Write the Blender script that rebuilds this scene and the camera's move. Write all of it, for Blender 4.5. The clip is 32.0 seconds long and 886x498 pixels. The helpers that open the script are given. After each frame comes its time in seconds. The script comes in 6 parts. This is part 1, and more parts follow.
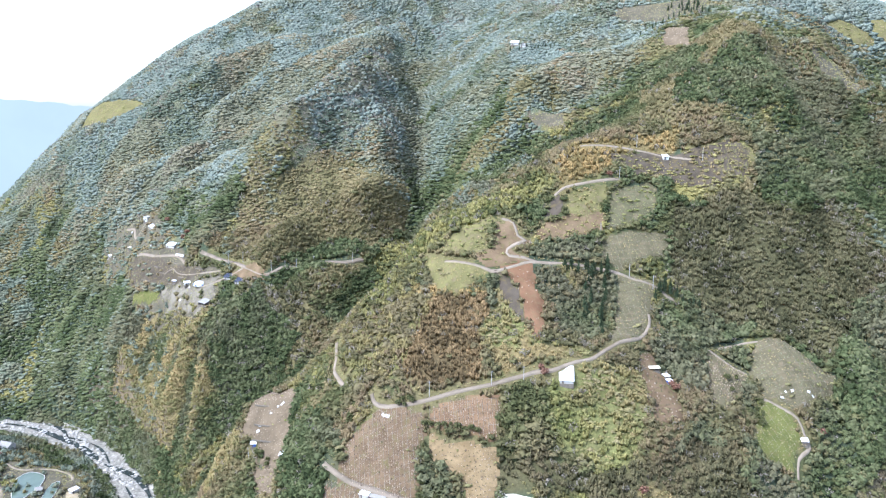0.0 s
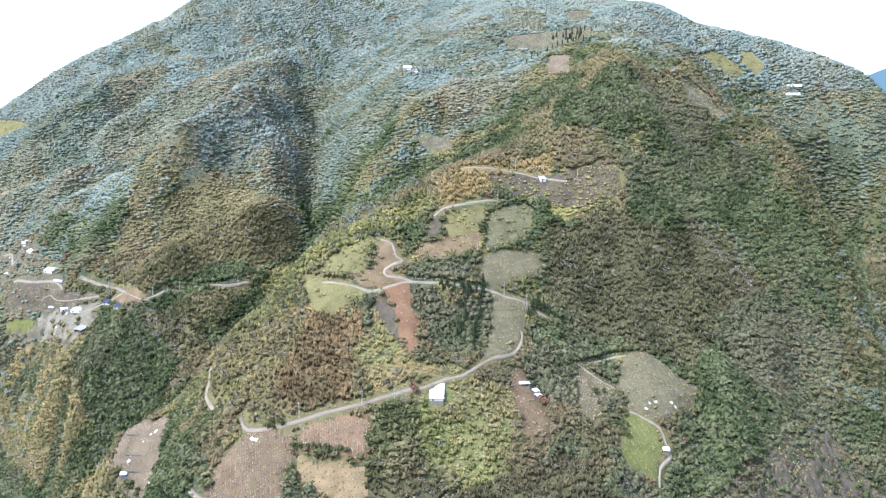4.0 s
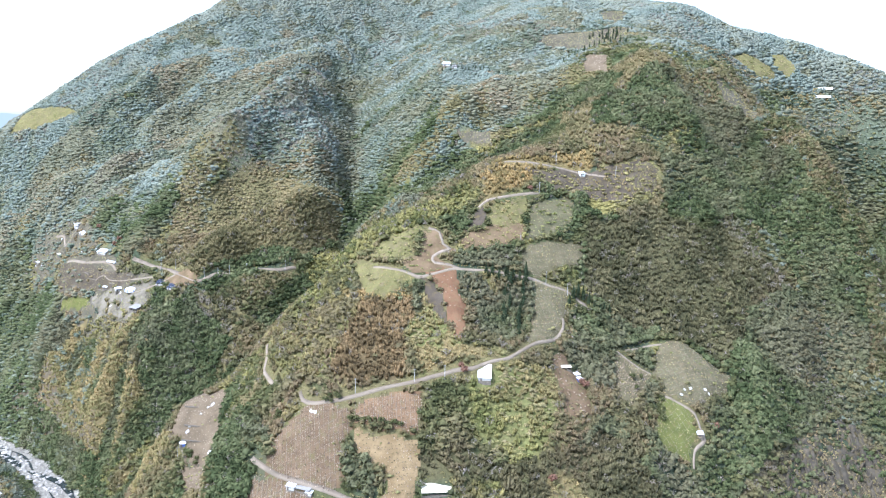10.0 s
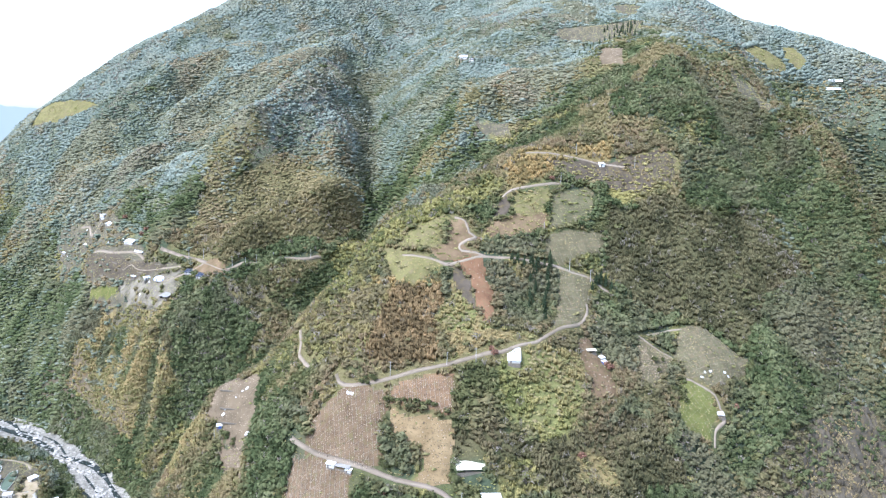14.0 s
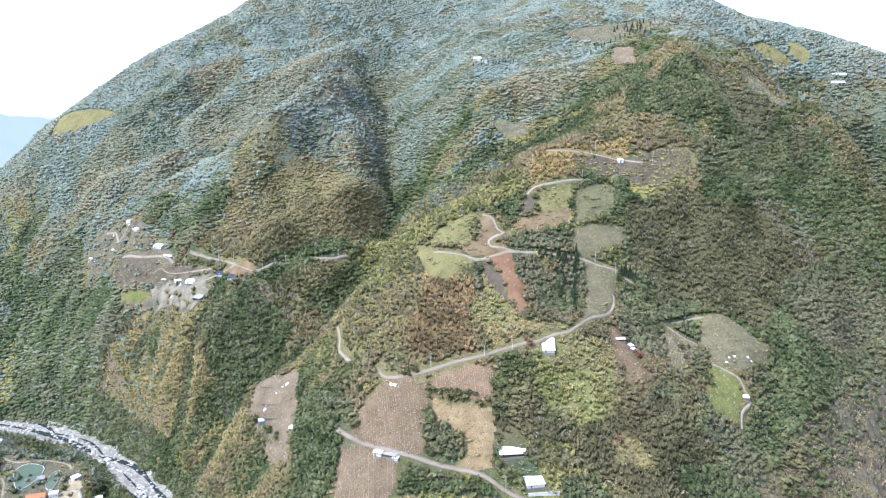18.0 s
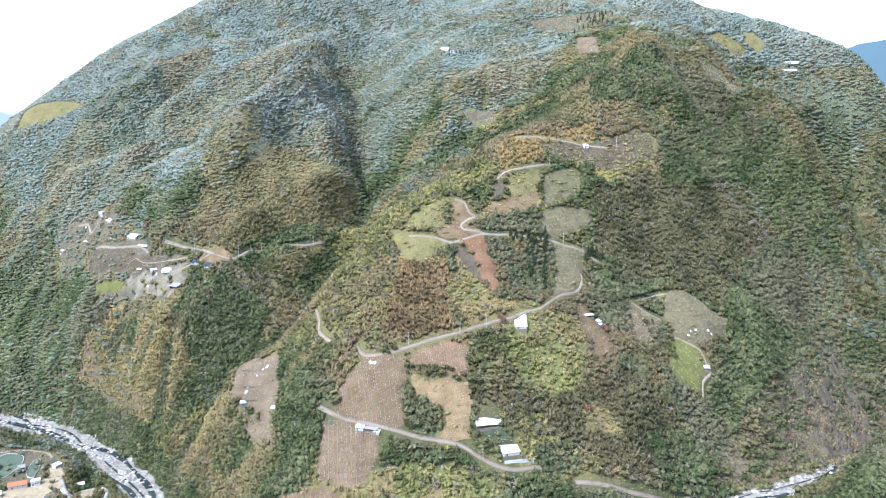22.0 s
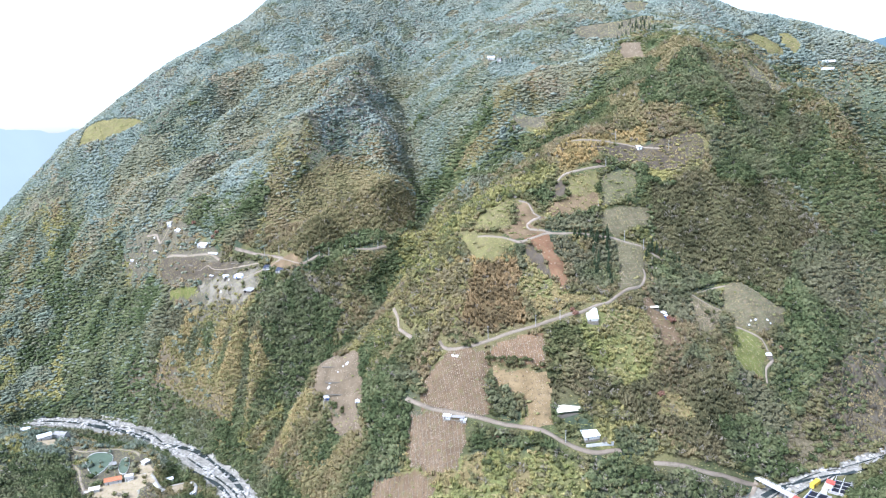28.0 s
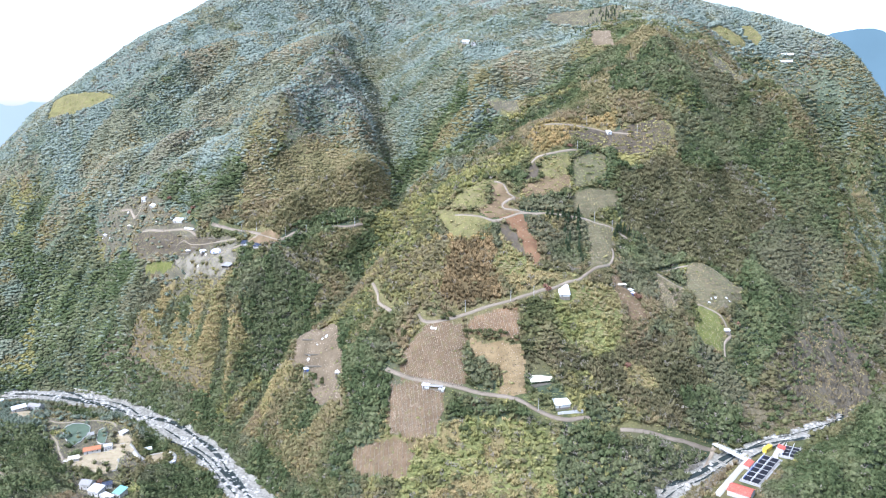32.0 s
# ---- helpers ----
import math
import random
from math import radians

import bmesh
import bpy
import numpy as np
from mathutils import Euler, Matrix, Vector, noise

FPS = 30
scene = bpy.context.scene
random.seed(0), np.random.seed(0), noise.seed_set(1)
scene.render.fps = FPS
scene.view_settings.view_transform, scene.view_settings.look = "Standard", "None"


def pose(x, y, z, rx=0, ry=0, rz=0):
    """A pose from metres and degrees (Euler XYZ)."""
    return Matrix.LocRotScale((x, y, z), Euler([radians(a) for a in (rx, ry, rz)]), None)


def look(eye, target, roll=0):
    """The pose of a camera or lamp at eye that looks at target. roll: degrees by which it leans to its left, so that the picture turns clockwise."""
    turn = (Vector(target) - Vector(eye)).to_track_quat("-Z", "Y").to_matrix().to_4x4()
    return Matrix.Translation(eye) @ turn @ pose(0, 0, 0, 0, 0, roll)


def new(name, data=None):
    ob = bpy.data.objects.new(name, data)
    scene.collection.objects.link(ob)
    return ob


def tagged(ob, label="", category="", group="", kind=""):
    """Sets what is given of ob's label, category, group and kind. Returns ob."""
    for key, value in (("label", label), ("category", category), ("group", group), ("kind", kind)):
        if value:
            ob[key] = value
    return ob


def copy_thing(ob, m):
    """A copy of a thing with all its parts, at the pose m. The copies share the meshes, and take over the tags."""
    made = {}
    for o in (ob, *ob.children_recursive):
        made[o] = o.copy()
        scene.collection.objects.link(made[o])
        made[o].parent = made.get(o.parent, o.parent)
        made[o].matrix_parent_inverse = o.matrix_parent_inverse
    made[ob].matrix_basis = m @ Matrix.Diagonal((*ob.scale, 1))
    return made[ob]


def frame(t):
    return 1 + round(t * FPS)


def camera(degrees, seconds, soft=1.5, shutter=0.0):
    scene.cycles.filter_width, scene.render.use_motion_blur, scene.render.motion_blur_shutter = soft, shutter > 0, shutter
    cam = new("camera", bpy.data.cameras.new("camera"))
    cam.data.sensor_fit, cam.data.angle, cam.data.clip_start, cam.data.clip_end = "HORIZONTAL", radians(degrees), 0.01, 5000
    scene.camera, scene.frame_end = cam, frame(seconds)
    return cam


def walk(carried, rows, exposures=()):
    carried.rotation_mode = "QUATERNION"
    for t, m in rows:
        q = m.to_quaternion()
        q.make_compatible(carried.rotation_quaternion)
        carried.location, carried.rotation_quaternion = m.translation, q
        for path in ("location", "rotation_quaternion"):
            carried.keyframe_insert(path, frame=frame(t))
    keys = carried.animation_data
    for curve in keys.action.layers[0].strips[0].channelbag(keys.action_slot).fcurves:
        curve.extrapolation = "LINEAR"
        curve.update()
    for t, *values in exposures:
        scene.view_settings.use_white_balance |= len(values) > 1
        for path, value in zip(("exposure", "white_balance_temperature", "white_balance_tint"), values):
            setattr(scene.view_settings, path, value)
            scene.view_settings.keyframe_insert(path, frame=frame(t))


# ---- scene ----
cam = camera(62.18, 32.0, soft=1.25)
ROWS = [
    (0, 5.86, 2.93, 384.26, 79.452, -0.175, 0.832),
    (0.5, 9.30, 3.29, 384.31, 79.664, -0.037, 1.055),
    (1, 12.72, 3.50, 384.33, 80.031, -0.099, 1.098),
    (1.5, 16.17, 3.27, 384.22, 80.559, 0.001, 0.422),
    (2, 19.54, 2.53, 383.96, 81.019, -0.847, 1.577),
    (2.5, 22.99, 1.43, 383.57, 81.260, -1.782, 2.672),
    (3, 26.69, 0.22, 383.13, 81.475, -2.072, 1.894),
    (3.5, 30.59, -1.01, 382.74, 81.422, -2.032, 0.141),
    (4, 34.33, -2.18, 382.46, 81.421, -0.580, -5.006),
    (4.5, 36.76, -3.42, 382.27, 81.317, 0.276, -8.329),
    (6.5, 30.82, -9.66, 383.04, 80.703, -1.393, -5.006),
    (7, 27.72, -11.21, 383.19, 80.638, -1.897, -3.848),
    (7.5, 24.43, -12.85, 383.24, 80.841, -0.711, -5.413),
    (8, 20.94, -14.63, 383.10, 81.030, -0.377, -4.553),
    (8.5, 17.63, -16.55, 382.78, 81.127, -0.773, -3.204),
    (9, 15.07, -18.60, 382.31, 81.223, -1.619, -2.492),
    (9.5, 13.40, -20.66, 381.70, 81.148, -1.484, -3.680),
    (10, 11.90, -22.61, 381.02, 81.048, -1.751, -3.805),
    (10.5, 10.37, -24.36, 380.45, 80.829, -2.087, -2.938),
    (11, 9.22, -26.08, 380.13, 80.777, -1.860, -3.502),
    (11.5, 8.23, -27.88, 380.05, 80.725, -1.463, -4.537),
    (12, 6.83, -29.72, 380.11, 80.648, -1.184, -4.990),
    (12.5, 4.67, -31.50, 380.21, 80.548, -0.731, -5.686),
    (13, 1.41, -33.24, 380.24, 80.546, -0.753, -5.831),
    (13.5, -2.64, -34.89, 380.10, 80.553, -0.983, -5.452),
    (14, -6.83, -36.47, 379.81, 80.507, -1.641, -3.864),
    (14.5, -10.58, -38.16, 379.60, 80.554, -1.268, -4.789),
    (16.5, -21.74, -45.97, 379.60, 80.578, -0.565, -5.952),
    (17, -25.22, -47.97, 379.64, 80.513, -0.768, -5.396),
    (17.5, -28.66, -50.15, 379.75, 80.469, -0.818, -5.328),
    (18, -31.51, -52.56, 379.87, 80.530, -0.411, -4.439),
    (18.5, -33.06, -55.16, 379.82, 80.674, -0.721, -0.403),
    (19, -33.27, -57.70, 379.54, 80.743, 1.071, -4.108),
    (19.5, -32.57, -60.18, 378.98, 80.841, 1.433, -5.215),
    (20, -32.01, -62.67, 378.21, 80.665, 2.169, -8.792),
    (20.5, -32.74, -64.83, 377.49, 80.455, 1.085, -7.870),
    (21, -34.67, -66.70, 376.90, 80.222, 0.113, -6.359),
    (21.5, -36.76, -68.54, 376.53, 80.127, -0.019, -6.668),
    (22, -38.69, -70.36, 376.37, 79.975, 0.039, -7.184),
    (22.5, -40.78, -72.14, 376.34, 79.900, 0.423, -8.149),
    (23, -43.51, -73.81, 376.34, 79.898, 0.739, -9.407),
    (23.5, -46.89, -75.28, 376.30, 79.872, 0.343, -8.007),
    (24, -50.41, -76.68, 376.23, 79.843, 0.070, -7.808),
    (24.5, -53.80, -78.12, 376.23, 79.799, 0.301, -8.243),
    (25, -57.27, -79.65, 376.38, 79.687, 0.381, -8.761),
    (25.5, -61.23, -81.38, 376.67, 79.648, 0.690, -9.121),
    (26, -65.73, -83.44, 377.00, 79.778, 1.156, -9.230),
    (26.5, -70.40, -85.97, 377.24, 80.224, 0.569, -6.003),
    (28.5, -83.02, -96.84, 377.75, 80.466, 1.692, -6.356),
    (29, -85.02, -99.55, 377.96, 80.315, 1.104, -5.803),
    (29.5, -86.73, -102.10, 378.16, 80.040, 1.277, -8.582),
    (30, -88.34, -104.35, 378.19, 79.685, 0.800, -9.014),
    (30.5, -90.00, -106.34, 378.02, 79.409, 0.415, -8.793),
    (31, -91.72, -108.22, 377.70, 79.289, 0.544, -9.405),
    (31.5, -93.58, -109.99, 377.25, 79.183, 0.417, -9.384),
    (32, -95.51, -111.71, 376.74, 79.113, 0.234, -9.090)
]
walk(cam, [(t, pose(x, y, z, rx, ry, rz)) for t, x, y, z, rx, ry, rz in ROWS], [(0.0, 1.83, 5350, 13.0), (32.0, 1.83, 5350, 13.0)])

# ---- light ----
SUN_HIGH, SUN_FROM = 50.0, 236.0     # elevation, compass bearing (0 is +y, clockwise)
world = bpy.data.worlds.new("overcast_sky")
scene.world = world
world.use_nodes = True
wn = world.node_tree.nodes
sky = wn.new("ShaderNodeTexSky")
sky.sky_type = "NISHITA"
sky.sun_disc = False
sky.sun_elevation, sky.sun_rotation = radians(SUN_HIGH), radians(SUN_FROM)
sky.air_density, sky.dust_density, sky.ozone_density = 1.0, 1.5, 1.0
wn["Background"].inputs["Strength"].default_value = 0.13
veil = wn.new("ShaderNodeHueSaturation")          # thin cloud takes most of the blue out of the sky
veil.inputs["Saturation"].default_value = 0.62
world.node_tree.links.new(sky.outputs[0], veil.inputs["Color"])
world.node_tree.links.new(veil.outputs[0], wn["Background"].inputs["Color"])
lamp = bpy.data.lights.new("sun", "SUN")
lamp.energy, lamp.angle, lamp.color = 1.8, radians(15), (1.0, 0.95, 0.88)
sun = new("sun", lamp)
b = radians(SUN_FROM)
aim = Vector((math.sin(b) * math.cos(radians(SUN_HIGH)), math.cos(b) * math.cos(radians(SUN_HIGH)), math.sin(radians(SUN_HIGH))))
sun.matrix_world = look(aim * 900, (0, 0, 0))


# ---- materials ----
def mix_of(nt, fac, a, b, kind="MIX"):
    n = nt.nodes.new("ShaderNodeMix")
    n.data_type, n.blend_type = "RGBA", kind
    for k, v in ((0, fac), (6, a), (7, b)):
        if hasattr(v, "is_output"):
            nt.links.new(v, n.inputs[k])
        else:
            n.inputs[k].default_value = v if k == 0 else (*v, 1)
    return n.outputs[2]


def grain(nt, scale, detail=3.0, rough=0.6, coords=None):
    n = nt.nodes.new("ShaderNodeTexNoise")
    n.inputs["Scale"].default_value, n.inputs["Detail"].default_value, n.inputs["Roughness"].default_value = scale, detail, rough
    if coords is None:
        coords = nt.nodes.new("ShaderNodeTexCoord").outputs["Object"]
    nt.links.new(coords, n.inputs["Vector"])
    return n.outputs["Fac"]


def ramp(nt, fac, *stops):
    n = nt.nodes.new("ShaderNodeValToRGB")
    el = n.color_ramp.elements
    while len(el) < len(stops):
        el.new(0.5)
    for e, (at, colour) in zip(el, stops):
        e.position, e.color = at, (*colour, 1)
    nt.links.new(fac, n.inputs[0])
    return n.outputs[0]


def surface(name, colour_of, rough=0.85, bump=0.0, bump_scale=1.0, metallic=0.0, specular=0.25):
    m = bpy.data.materials.new(name)
    m.use_nodes = True
    nt = m.node_tree
    p = nt.nodes["Principled BSDF"]
    p.inputs["Roughness"].default_value, p.inputs["Metallic"].default_value = rough, metallic
    p.inputs["Specular IOR Level"].default_value = specular
    c = colour_of(nt)
    if hasattr(c, "is_output"):
        nt.links.new(c, p.inputs["Base Color"])
    else:
        p.inputs["Base Color"].default_value = (*c, 1)
    if bump:
        n = nt.nodes.new("ShaderNodeBump")
        n.inputs["Strength"].default_value, n.inputs["Distance"].default_value = min(bump, 1.0), bump
        nt.links.new(grain(nt, bump_scale, 4), n.inputs["Height"])
        nt.links.new(n.outputs[0], p.inputs["Normal"])
    return m


def two_scale(dark, light, big, small, stain=None):
    """Colour between dark and light by patches of two sizes, with stains of a third colour."""
    def make(nt):
        c = mix_of(nt, grain(nt, small, 5, 0.7), dark, light)
        c = mix_of(nt, 0.55, c, ramp(nt, grain(nt, big, 3), (0.35, dark), (0.65, light)))
        if stain:
            f = ramp(nt, grain(nt, big * 2.7, 4, 0.65), (0.52, (0, 0, 0)), (0.66, (1, 1, 1)))
            c = mix_of(nt, f, c, stain)
        return c
    return make


def leafy(name, *colours, patch=0.012, patch_colour=None, rough=0.75, gloss=0.06):
    """Foliage whose every plant takes its own colour, a little different from leaf to leaf, with wide patches of another one."""
    def make(nt):
        g, own = nt.nodes.new("ShaderNodeNewGeometry"), nt.nodes.new("ShaderNodeAttribute")
        own.attribute_name = "tint"
        blend = nt.nodes.new("ShaderNodeMix")
        blend.inputs[0].default_value = 0.22
        nt.links.new(own.outputs["Fac"], blend.inputs[2])
        nt.links.new(g.outputs["Random Per Island"], blend.inputs[3])
        k = len(colours) - 1
        c = ramp(nt, blend.outputs[0], *[(i / k, v) for i, v in enumerate(colours)])
        if patch_colour:
            f = ramp(nt, grain(nt, patch, 4, 0.6), (0.48, (0, 0, 0)), (0.62, (1, 1, 1)))
            c = mix_of(nt, f, c, mix_of(nt, 0.65, c, patch_colour))
        return c
    m = surface(name, make, rough, specular=gloss)
    nt = m.node_tree                       # thin leaves let some light through
    p, out = nt.nodes["Principled BSDF"], nt.nodes["Material Output"]
    t, both = nt.nodes.new("ShaderNodeBsdfTranslucent"), nt.nodes.new("ShaderNodeMixShader")
    nt.links.new(p.inputs["Base Color"].links[0].from_socket, t.inputs[0])
    both.inputs[0].default_value = 0.28 if gloss > 0.05 else 0.1
    nt.links.new(p.outputs[0], both.inputs[1])
    nt.links.new(t.outputs[0], both.inputs[2])
    nt.links.new(both.outputs[0], out.inputs[0])
    return m


def ground_colour(nt):
    """Undergrowth in the colours of what grows there, with bare rock where the ground is steepest."""
    a = nt.nodes.new("ShaderNodeAttribute")
    a.attribute_name = "undergrowth"
    c = mix_of(nt, ramp(nt, grain(nt, 0.45, 4, 0.65), (0.3, (0.5, 0.5, 0.5)), (0.7, (0.95, 0.95, 0.95))), (0, 0, 0), a.outputs["Color"])
    c = mix_of(nt, ramp(nt, grain(nt, 0.03, 3), (0.5, (0, 0, 0)), (0.7, (0.5, 0.5, 0.5))), c, (0.13, 0.11, 0.06))
    rock = two_scale((0.09, 0.075, 0.05), (0.19, 0.155, 0.105), 0.05, 0.5, (0.17, 0.12, 0.06))(nt)
    g = nt.nodes.new("ShaderNodeNewGeometry")
    s = nt.nodes.new("ShaderNodeSeparateXYZ")
    nt.links.new(g.outputs["True Normal"], s.inputs[0])
    return mix_of(nt, ramp(nt, s.outputs["Z"], (0.12, (1, 1, 1)), (0.22, (0, 0, 0))), c, rock)


GROUND = surface("mountain_ground", ground_colour, 0.95, 1.0, 0.5, specular=0.05)
FIELD_LOOKS = {
    "brown": ((0.088, 0.059, 0.034), (0.207, 0.145, 0.088), (0.134, 0.113, 0.050)),
    "pink": ((0.119, 0.073, 0.042), (0.248, 0.162, 0.092), (0.176, 0.127, 0.063)),
    "tan": ((0.15, 0.106, 0.052), (0.285, 0.21, 0.115), (0.16, 0.12, 0.065)),
    "grey": ((0.088, 0.069, 0.044), (0.202, 0.157, 0.104), (0.165, 0.127, 0.079)),
    "red": ((0.114, 0.061, 0.034), (0.227, 0.132, 0.075), (0.176, 0.118, 0.063)),
    "yellow": ((0.085, 0.083, 0.034), (0.205, 0.185, 0.075), (0.17, 0.135, 0.08)),
    "bare": ((0.099, 0.069, 0.040), (0.227, 0.162, 0.098), (0.134, 0.113, 0.050)),
    "cabbage": ((0.068, 0.066, 0.034), (0.155, 0.142, 0.08), (0.176, 0.14, 0.085)),
    "rows": ((0.075, 0.068, 0.038), (0.165, 0.143, 0.082), (0.185, 0.145, 0.088)),
    "pale": ((0.248, 0.196, 0.125), (0.434, 0.367, 0.250), (0.269, 0.206, 0.117)),
    "scruff": ((0.055, 0.05, 0.034), (0.145, 0.13, 0.09), (0.15, 0.125, 0.085)),
    "green": ((0.078, 0.088, 0.025), (0.155, 0.157, 0.050), (0.155, 0.137, 0.058)),
    "dark": ((0.045, 0.037, 0.028), (0.122, 0.1, 0.075), (0.124, 0.098, 0.048)),
    "rock": ((0.035, 0.032, 0.026), (0.145, 0.125, 0.092), (0.12, 0.095, 0.052)),
    "rubble": ((0.09, 0.079, 0.058), (0.25, 0.222, 0.172), (0.1, 0.09, 0.05)),
}
FIELD_MATS = {k: surface("field_" + k, two_scale(a, c, 0.12, 0.6, s), 0.95, 0.5, 1.2, specular=0.05) for k, (a, c, s) in FIELD_LOOKS.items()}
CONCRETE = surface("pale_concrete_road", two_scale((0.16, 0.127, 0.09), (0.265, 0.22, 0.165), 0.05, 0.8, (0.15, 0.125, 0.09)), 0.85, 0.1, 3)
PALE_CONCRETE = surface("whitened_concrete", two_scale((0.38, 0.355, 0.3), (0.54, 0.51, 0.45), 0.06, 0.8, (0.36, 0.33, 0.28)), 0.8, 0.1, 3)
DIRT = surface("pale_dirt_track", two_scale((0.19, 0.155, 0.11), (0.3, 0.25, 0.19), 0.07, 0.9, (0.21, 0.17, 0.12)), 0.95, 0.2, 2)
GRAVEL = surface("river_gravel", two_scale((0.13, 0.122, 0.1), (0.38, 0.355, 0.3), 0.2, 0.45, (0.12, 0.115, 0.09)), 0.9, 0.5, 1.2)
STONE = surface("river_boulder", two_scale((0.23, 0.218, 0.19), (0.53, 0.505, 0.455), 0.13, 1.0), 0.85, 0.3, 2)
WATER = surface("mountain_river_water", two_scale((0.02, 0.028, 0.028), (0.05, 0.06, 0.058), 0.05, 0.7), 0.25, 0.3, 1.5, specular=0.3)
BARK = surface("bark", two_scale((0.1, 0.08, 0.06), (0.2, 0.17, 0.13), 0.4, 3), 0.9)

FOREST = {
    "broadleaf": leafy("broadleaf_foliage", (0.074, 0.086, 0.036), (0.117, 0.124, 0.053), (0.172, 0.17, 0.076), (0.232, 0.205, 0.104), patch_colour=(0.235, 0.185, 0.105)),
    # upland, midland and heath leaves carry haze in their colour: paler and bluer
    "upland": leafy("hazed_upland_foliage", (0.155, 0.186, 0.152), (0.176, 0.208, 0.17), (0.198, 0.228, 0.186), (0.226, 0.25, 0.202), patch=0.02, patch_colour=(0.23, 0.235, 0.175), gloss=0.02),
    "midland": leafy("hazed_midland_foliage", (0.118, 0.143, 0.104), (0.153, 0.18, 0.13), (0.192, 0.213, 0.154), (0.235, 0.246, 0.178), patch=0.02, patch_colour=(0.21, 0.19, 0.11), gloss=0.02),
    "heath": leafy("hazed_olive_bamboo", (0.17, 0.176, 0.115), (0.2, 0.204, 0.135), (0.232, 0.228, 0.152), (0.188, 0.195, 0.135), patch_colour=(0.29, 0.24, 0.16), gloss=0.02),
    "deep": leafy("deep_green_foliage", (0.046, 0.06, 0.026), (0.078, 0.097, 0.042), (0.115, 0.132, 0.06), (0.16, 0.166, 0.084), patch_colour=(0.17, 0.15, 0.095), gloss=0.04),
    "olive": leafy("olive_bamboo", (0.115, 0.108, 0.052), (0.19, 0.168, 0.08), (0.265, 0.222, 0.112), (0.32, 0.262, 0.135), patch_colour=(0.25, 0.18, 0.11)),
    "rust": leafy("rust_bamboo", (0.11, 0.085, 0.045), (0.185, 0.135, 0.068), (0.28, 0.2, 0.1), (0.36, 0.255, 0.13)),
    "gold": leafy("gold_bamboo", (0.19, 0.16, 0.07), (0.29, 0.225, 0.095), (0.4, 0.29, 0.125), (0.46, 0.33, 0.15)),
    "dark": leafy("dark_bamboo_leaves", (0.062, 0.064, 0.034), (0.104, 0.1, 0.05), (0.155, 0.142, 0.074), (0.21, 0.184, 0.097), patch_colour=(0.2, 0.155, 0.09)),
    "lime": leafy("yellow_green_bamboo", (0.13, 0.143, 0.052), (0.21, 0.208, 0.075), (0.305, 0.28, 0.105), (0.38, 0.335, 0.135), patch_colour=(0.31, 0.245, 0.12)),
    "scrub": leafy("bright_scrub", (0.16, 0.18, 0.06), (0.25, 0.255, 0.09), (0.34, 0.32, 0.13), (0.32, 0.275, 0.14), patch_colour=(0.34, 0.275, 0.16)),
    "gorse": leafy("bright_yellow_bushes", (0.17, 0.16, 0.06), (0.27, 0.245, 0.095), (0.37, 0.325, 0.14), (0.26, 0.24, 0.1), gloss=0.04),
    "grass": leafy("silver_grass", (0.28, 0.22, 0.1), (0.4, 0.31, 0.15), (0.3, 0.255, 0.115), (0.22, 0.215, 0.09), patch=0.03, patch_colour=(0.22, 0.215, 0.09)),
    "dry": leafy("brown_dry_grass", (0.17, 0.14, 0.085), (0.255, 0.21, 0.128), (0.21, 0.17, 0.1), (0.15, 0.145, 0.075), patch=0.03, patch_colour=(0.19, 0.18, 0.09)),
    "bare": leafy("bare_twigs", (0.21, 0.185, 0.14), (0.31, 0.275, 0.225), (0.26, 0.23, 0.18), (0.19, 0.175, 0.11)),
    "conifer": leafy("conifer_needles", (0.045, 0.065, 0.035), (0.068, 0.092, 0.048), (0.1, 0.122, 0.068)),
}

# ---- the lie of the land: ridges, gullies, banks (x, y, height) ----
LAND = []


def line(*nodes):
    """A run of the land's relief, set out every 28 m."""
    v = [Vector(n) for n in nodes]
    LAND.append(v[0])
    for a, c in zip(v, v[1:]):
        k = max(1, math.ceil((c - a).to_2d().length / 28))
        LAND.extend(a.lerp(c, i / k) for i in range(1, k + 1))
    return v


SPUR_CREST = line((203, 705, 482), (225, 570, 442), (182, 536, 408), (146, 522, 379), (117, 520, 371), (86, 515, 366), (46, 495, 341), (17, 482, 326), (-8, 472, 311), (-26, 462, 299), (-39, 455, 277), (-59, 450, 261), (-78, 445, 238))
WEST_SHOULDER = line((-397, 851, 372), (-313, 762, 331), (-260, 669, 296), (-269, 634, 255), (-282, 610, 210), (-285, 586, 167), (-296, 570, 129))
WEST_GULLY = line((-274, 880, 454), (-239, 789, 383), (-241, 696, 325), (-240, 631, 275), (-213, 587, 245), (-216, 542, 205), (-232, 529, 155))
WEST_SPUR = line((-216, 916, 491), (-152, 806, 420), (-139, 669, 374), (-159, 636, 330), (-195, 608, 279), (-176, 563, 254), (-180, 525, 223), (-195, 513, 178), (-198, 498, 145))
MIDDLE_SPUR = line((-102, 916, 494), (-65, 788, 421), (-80, 692, 369), (-89, 634, 325), (-97, 579, 288), (-101, 543, 267), (-132, 522, 237), (-157, 502, 208))
GULLY_HEAD = line((-5, 931, 498), (-56, 837, 428), (-36, 744, 375), (-21, 686, 331), (-24, 636, 301), (-30, 600, 293))
GULLY_EAST_SIDE = line((77, 879, 500), (24, 710, 419), (22, 646, 366), (12, 602, 333))
UPPER_SLOPE = line((124, 744, 479), (98, 672, 429), (81, 615, 385))
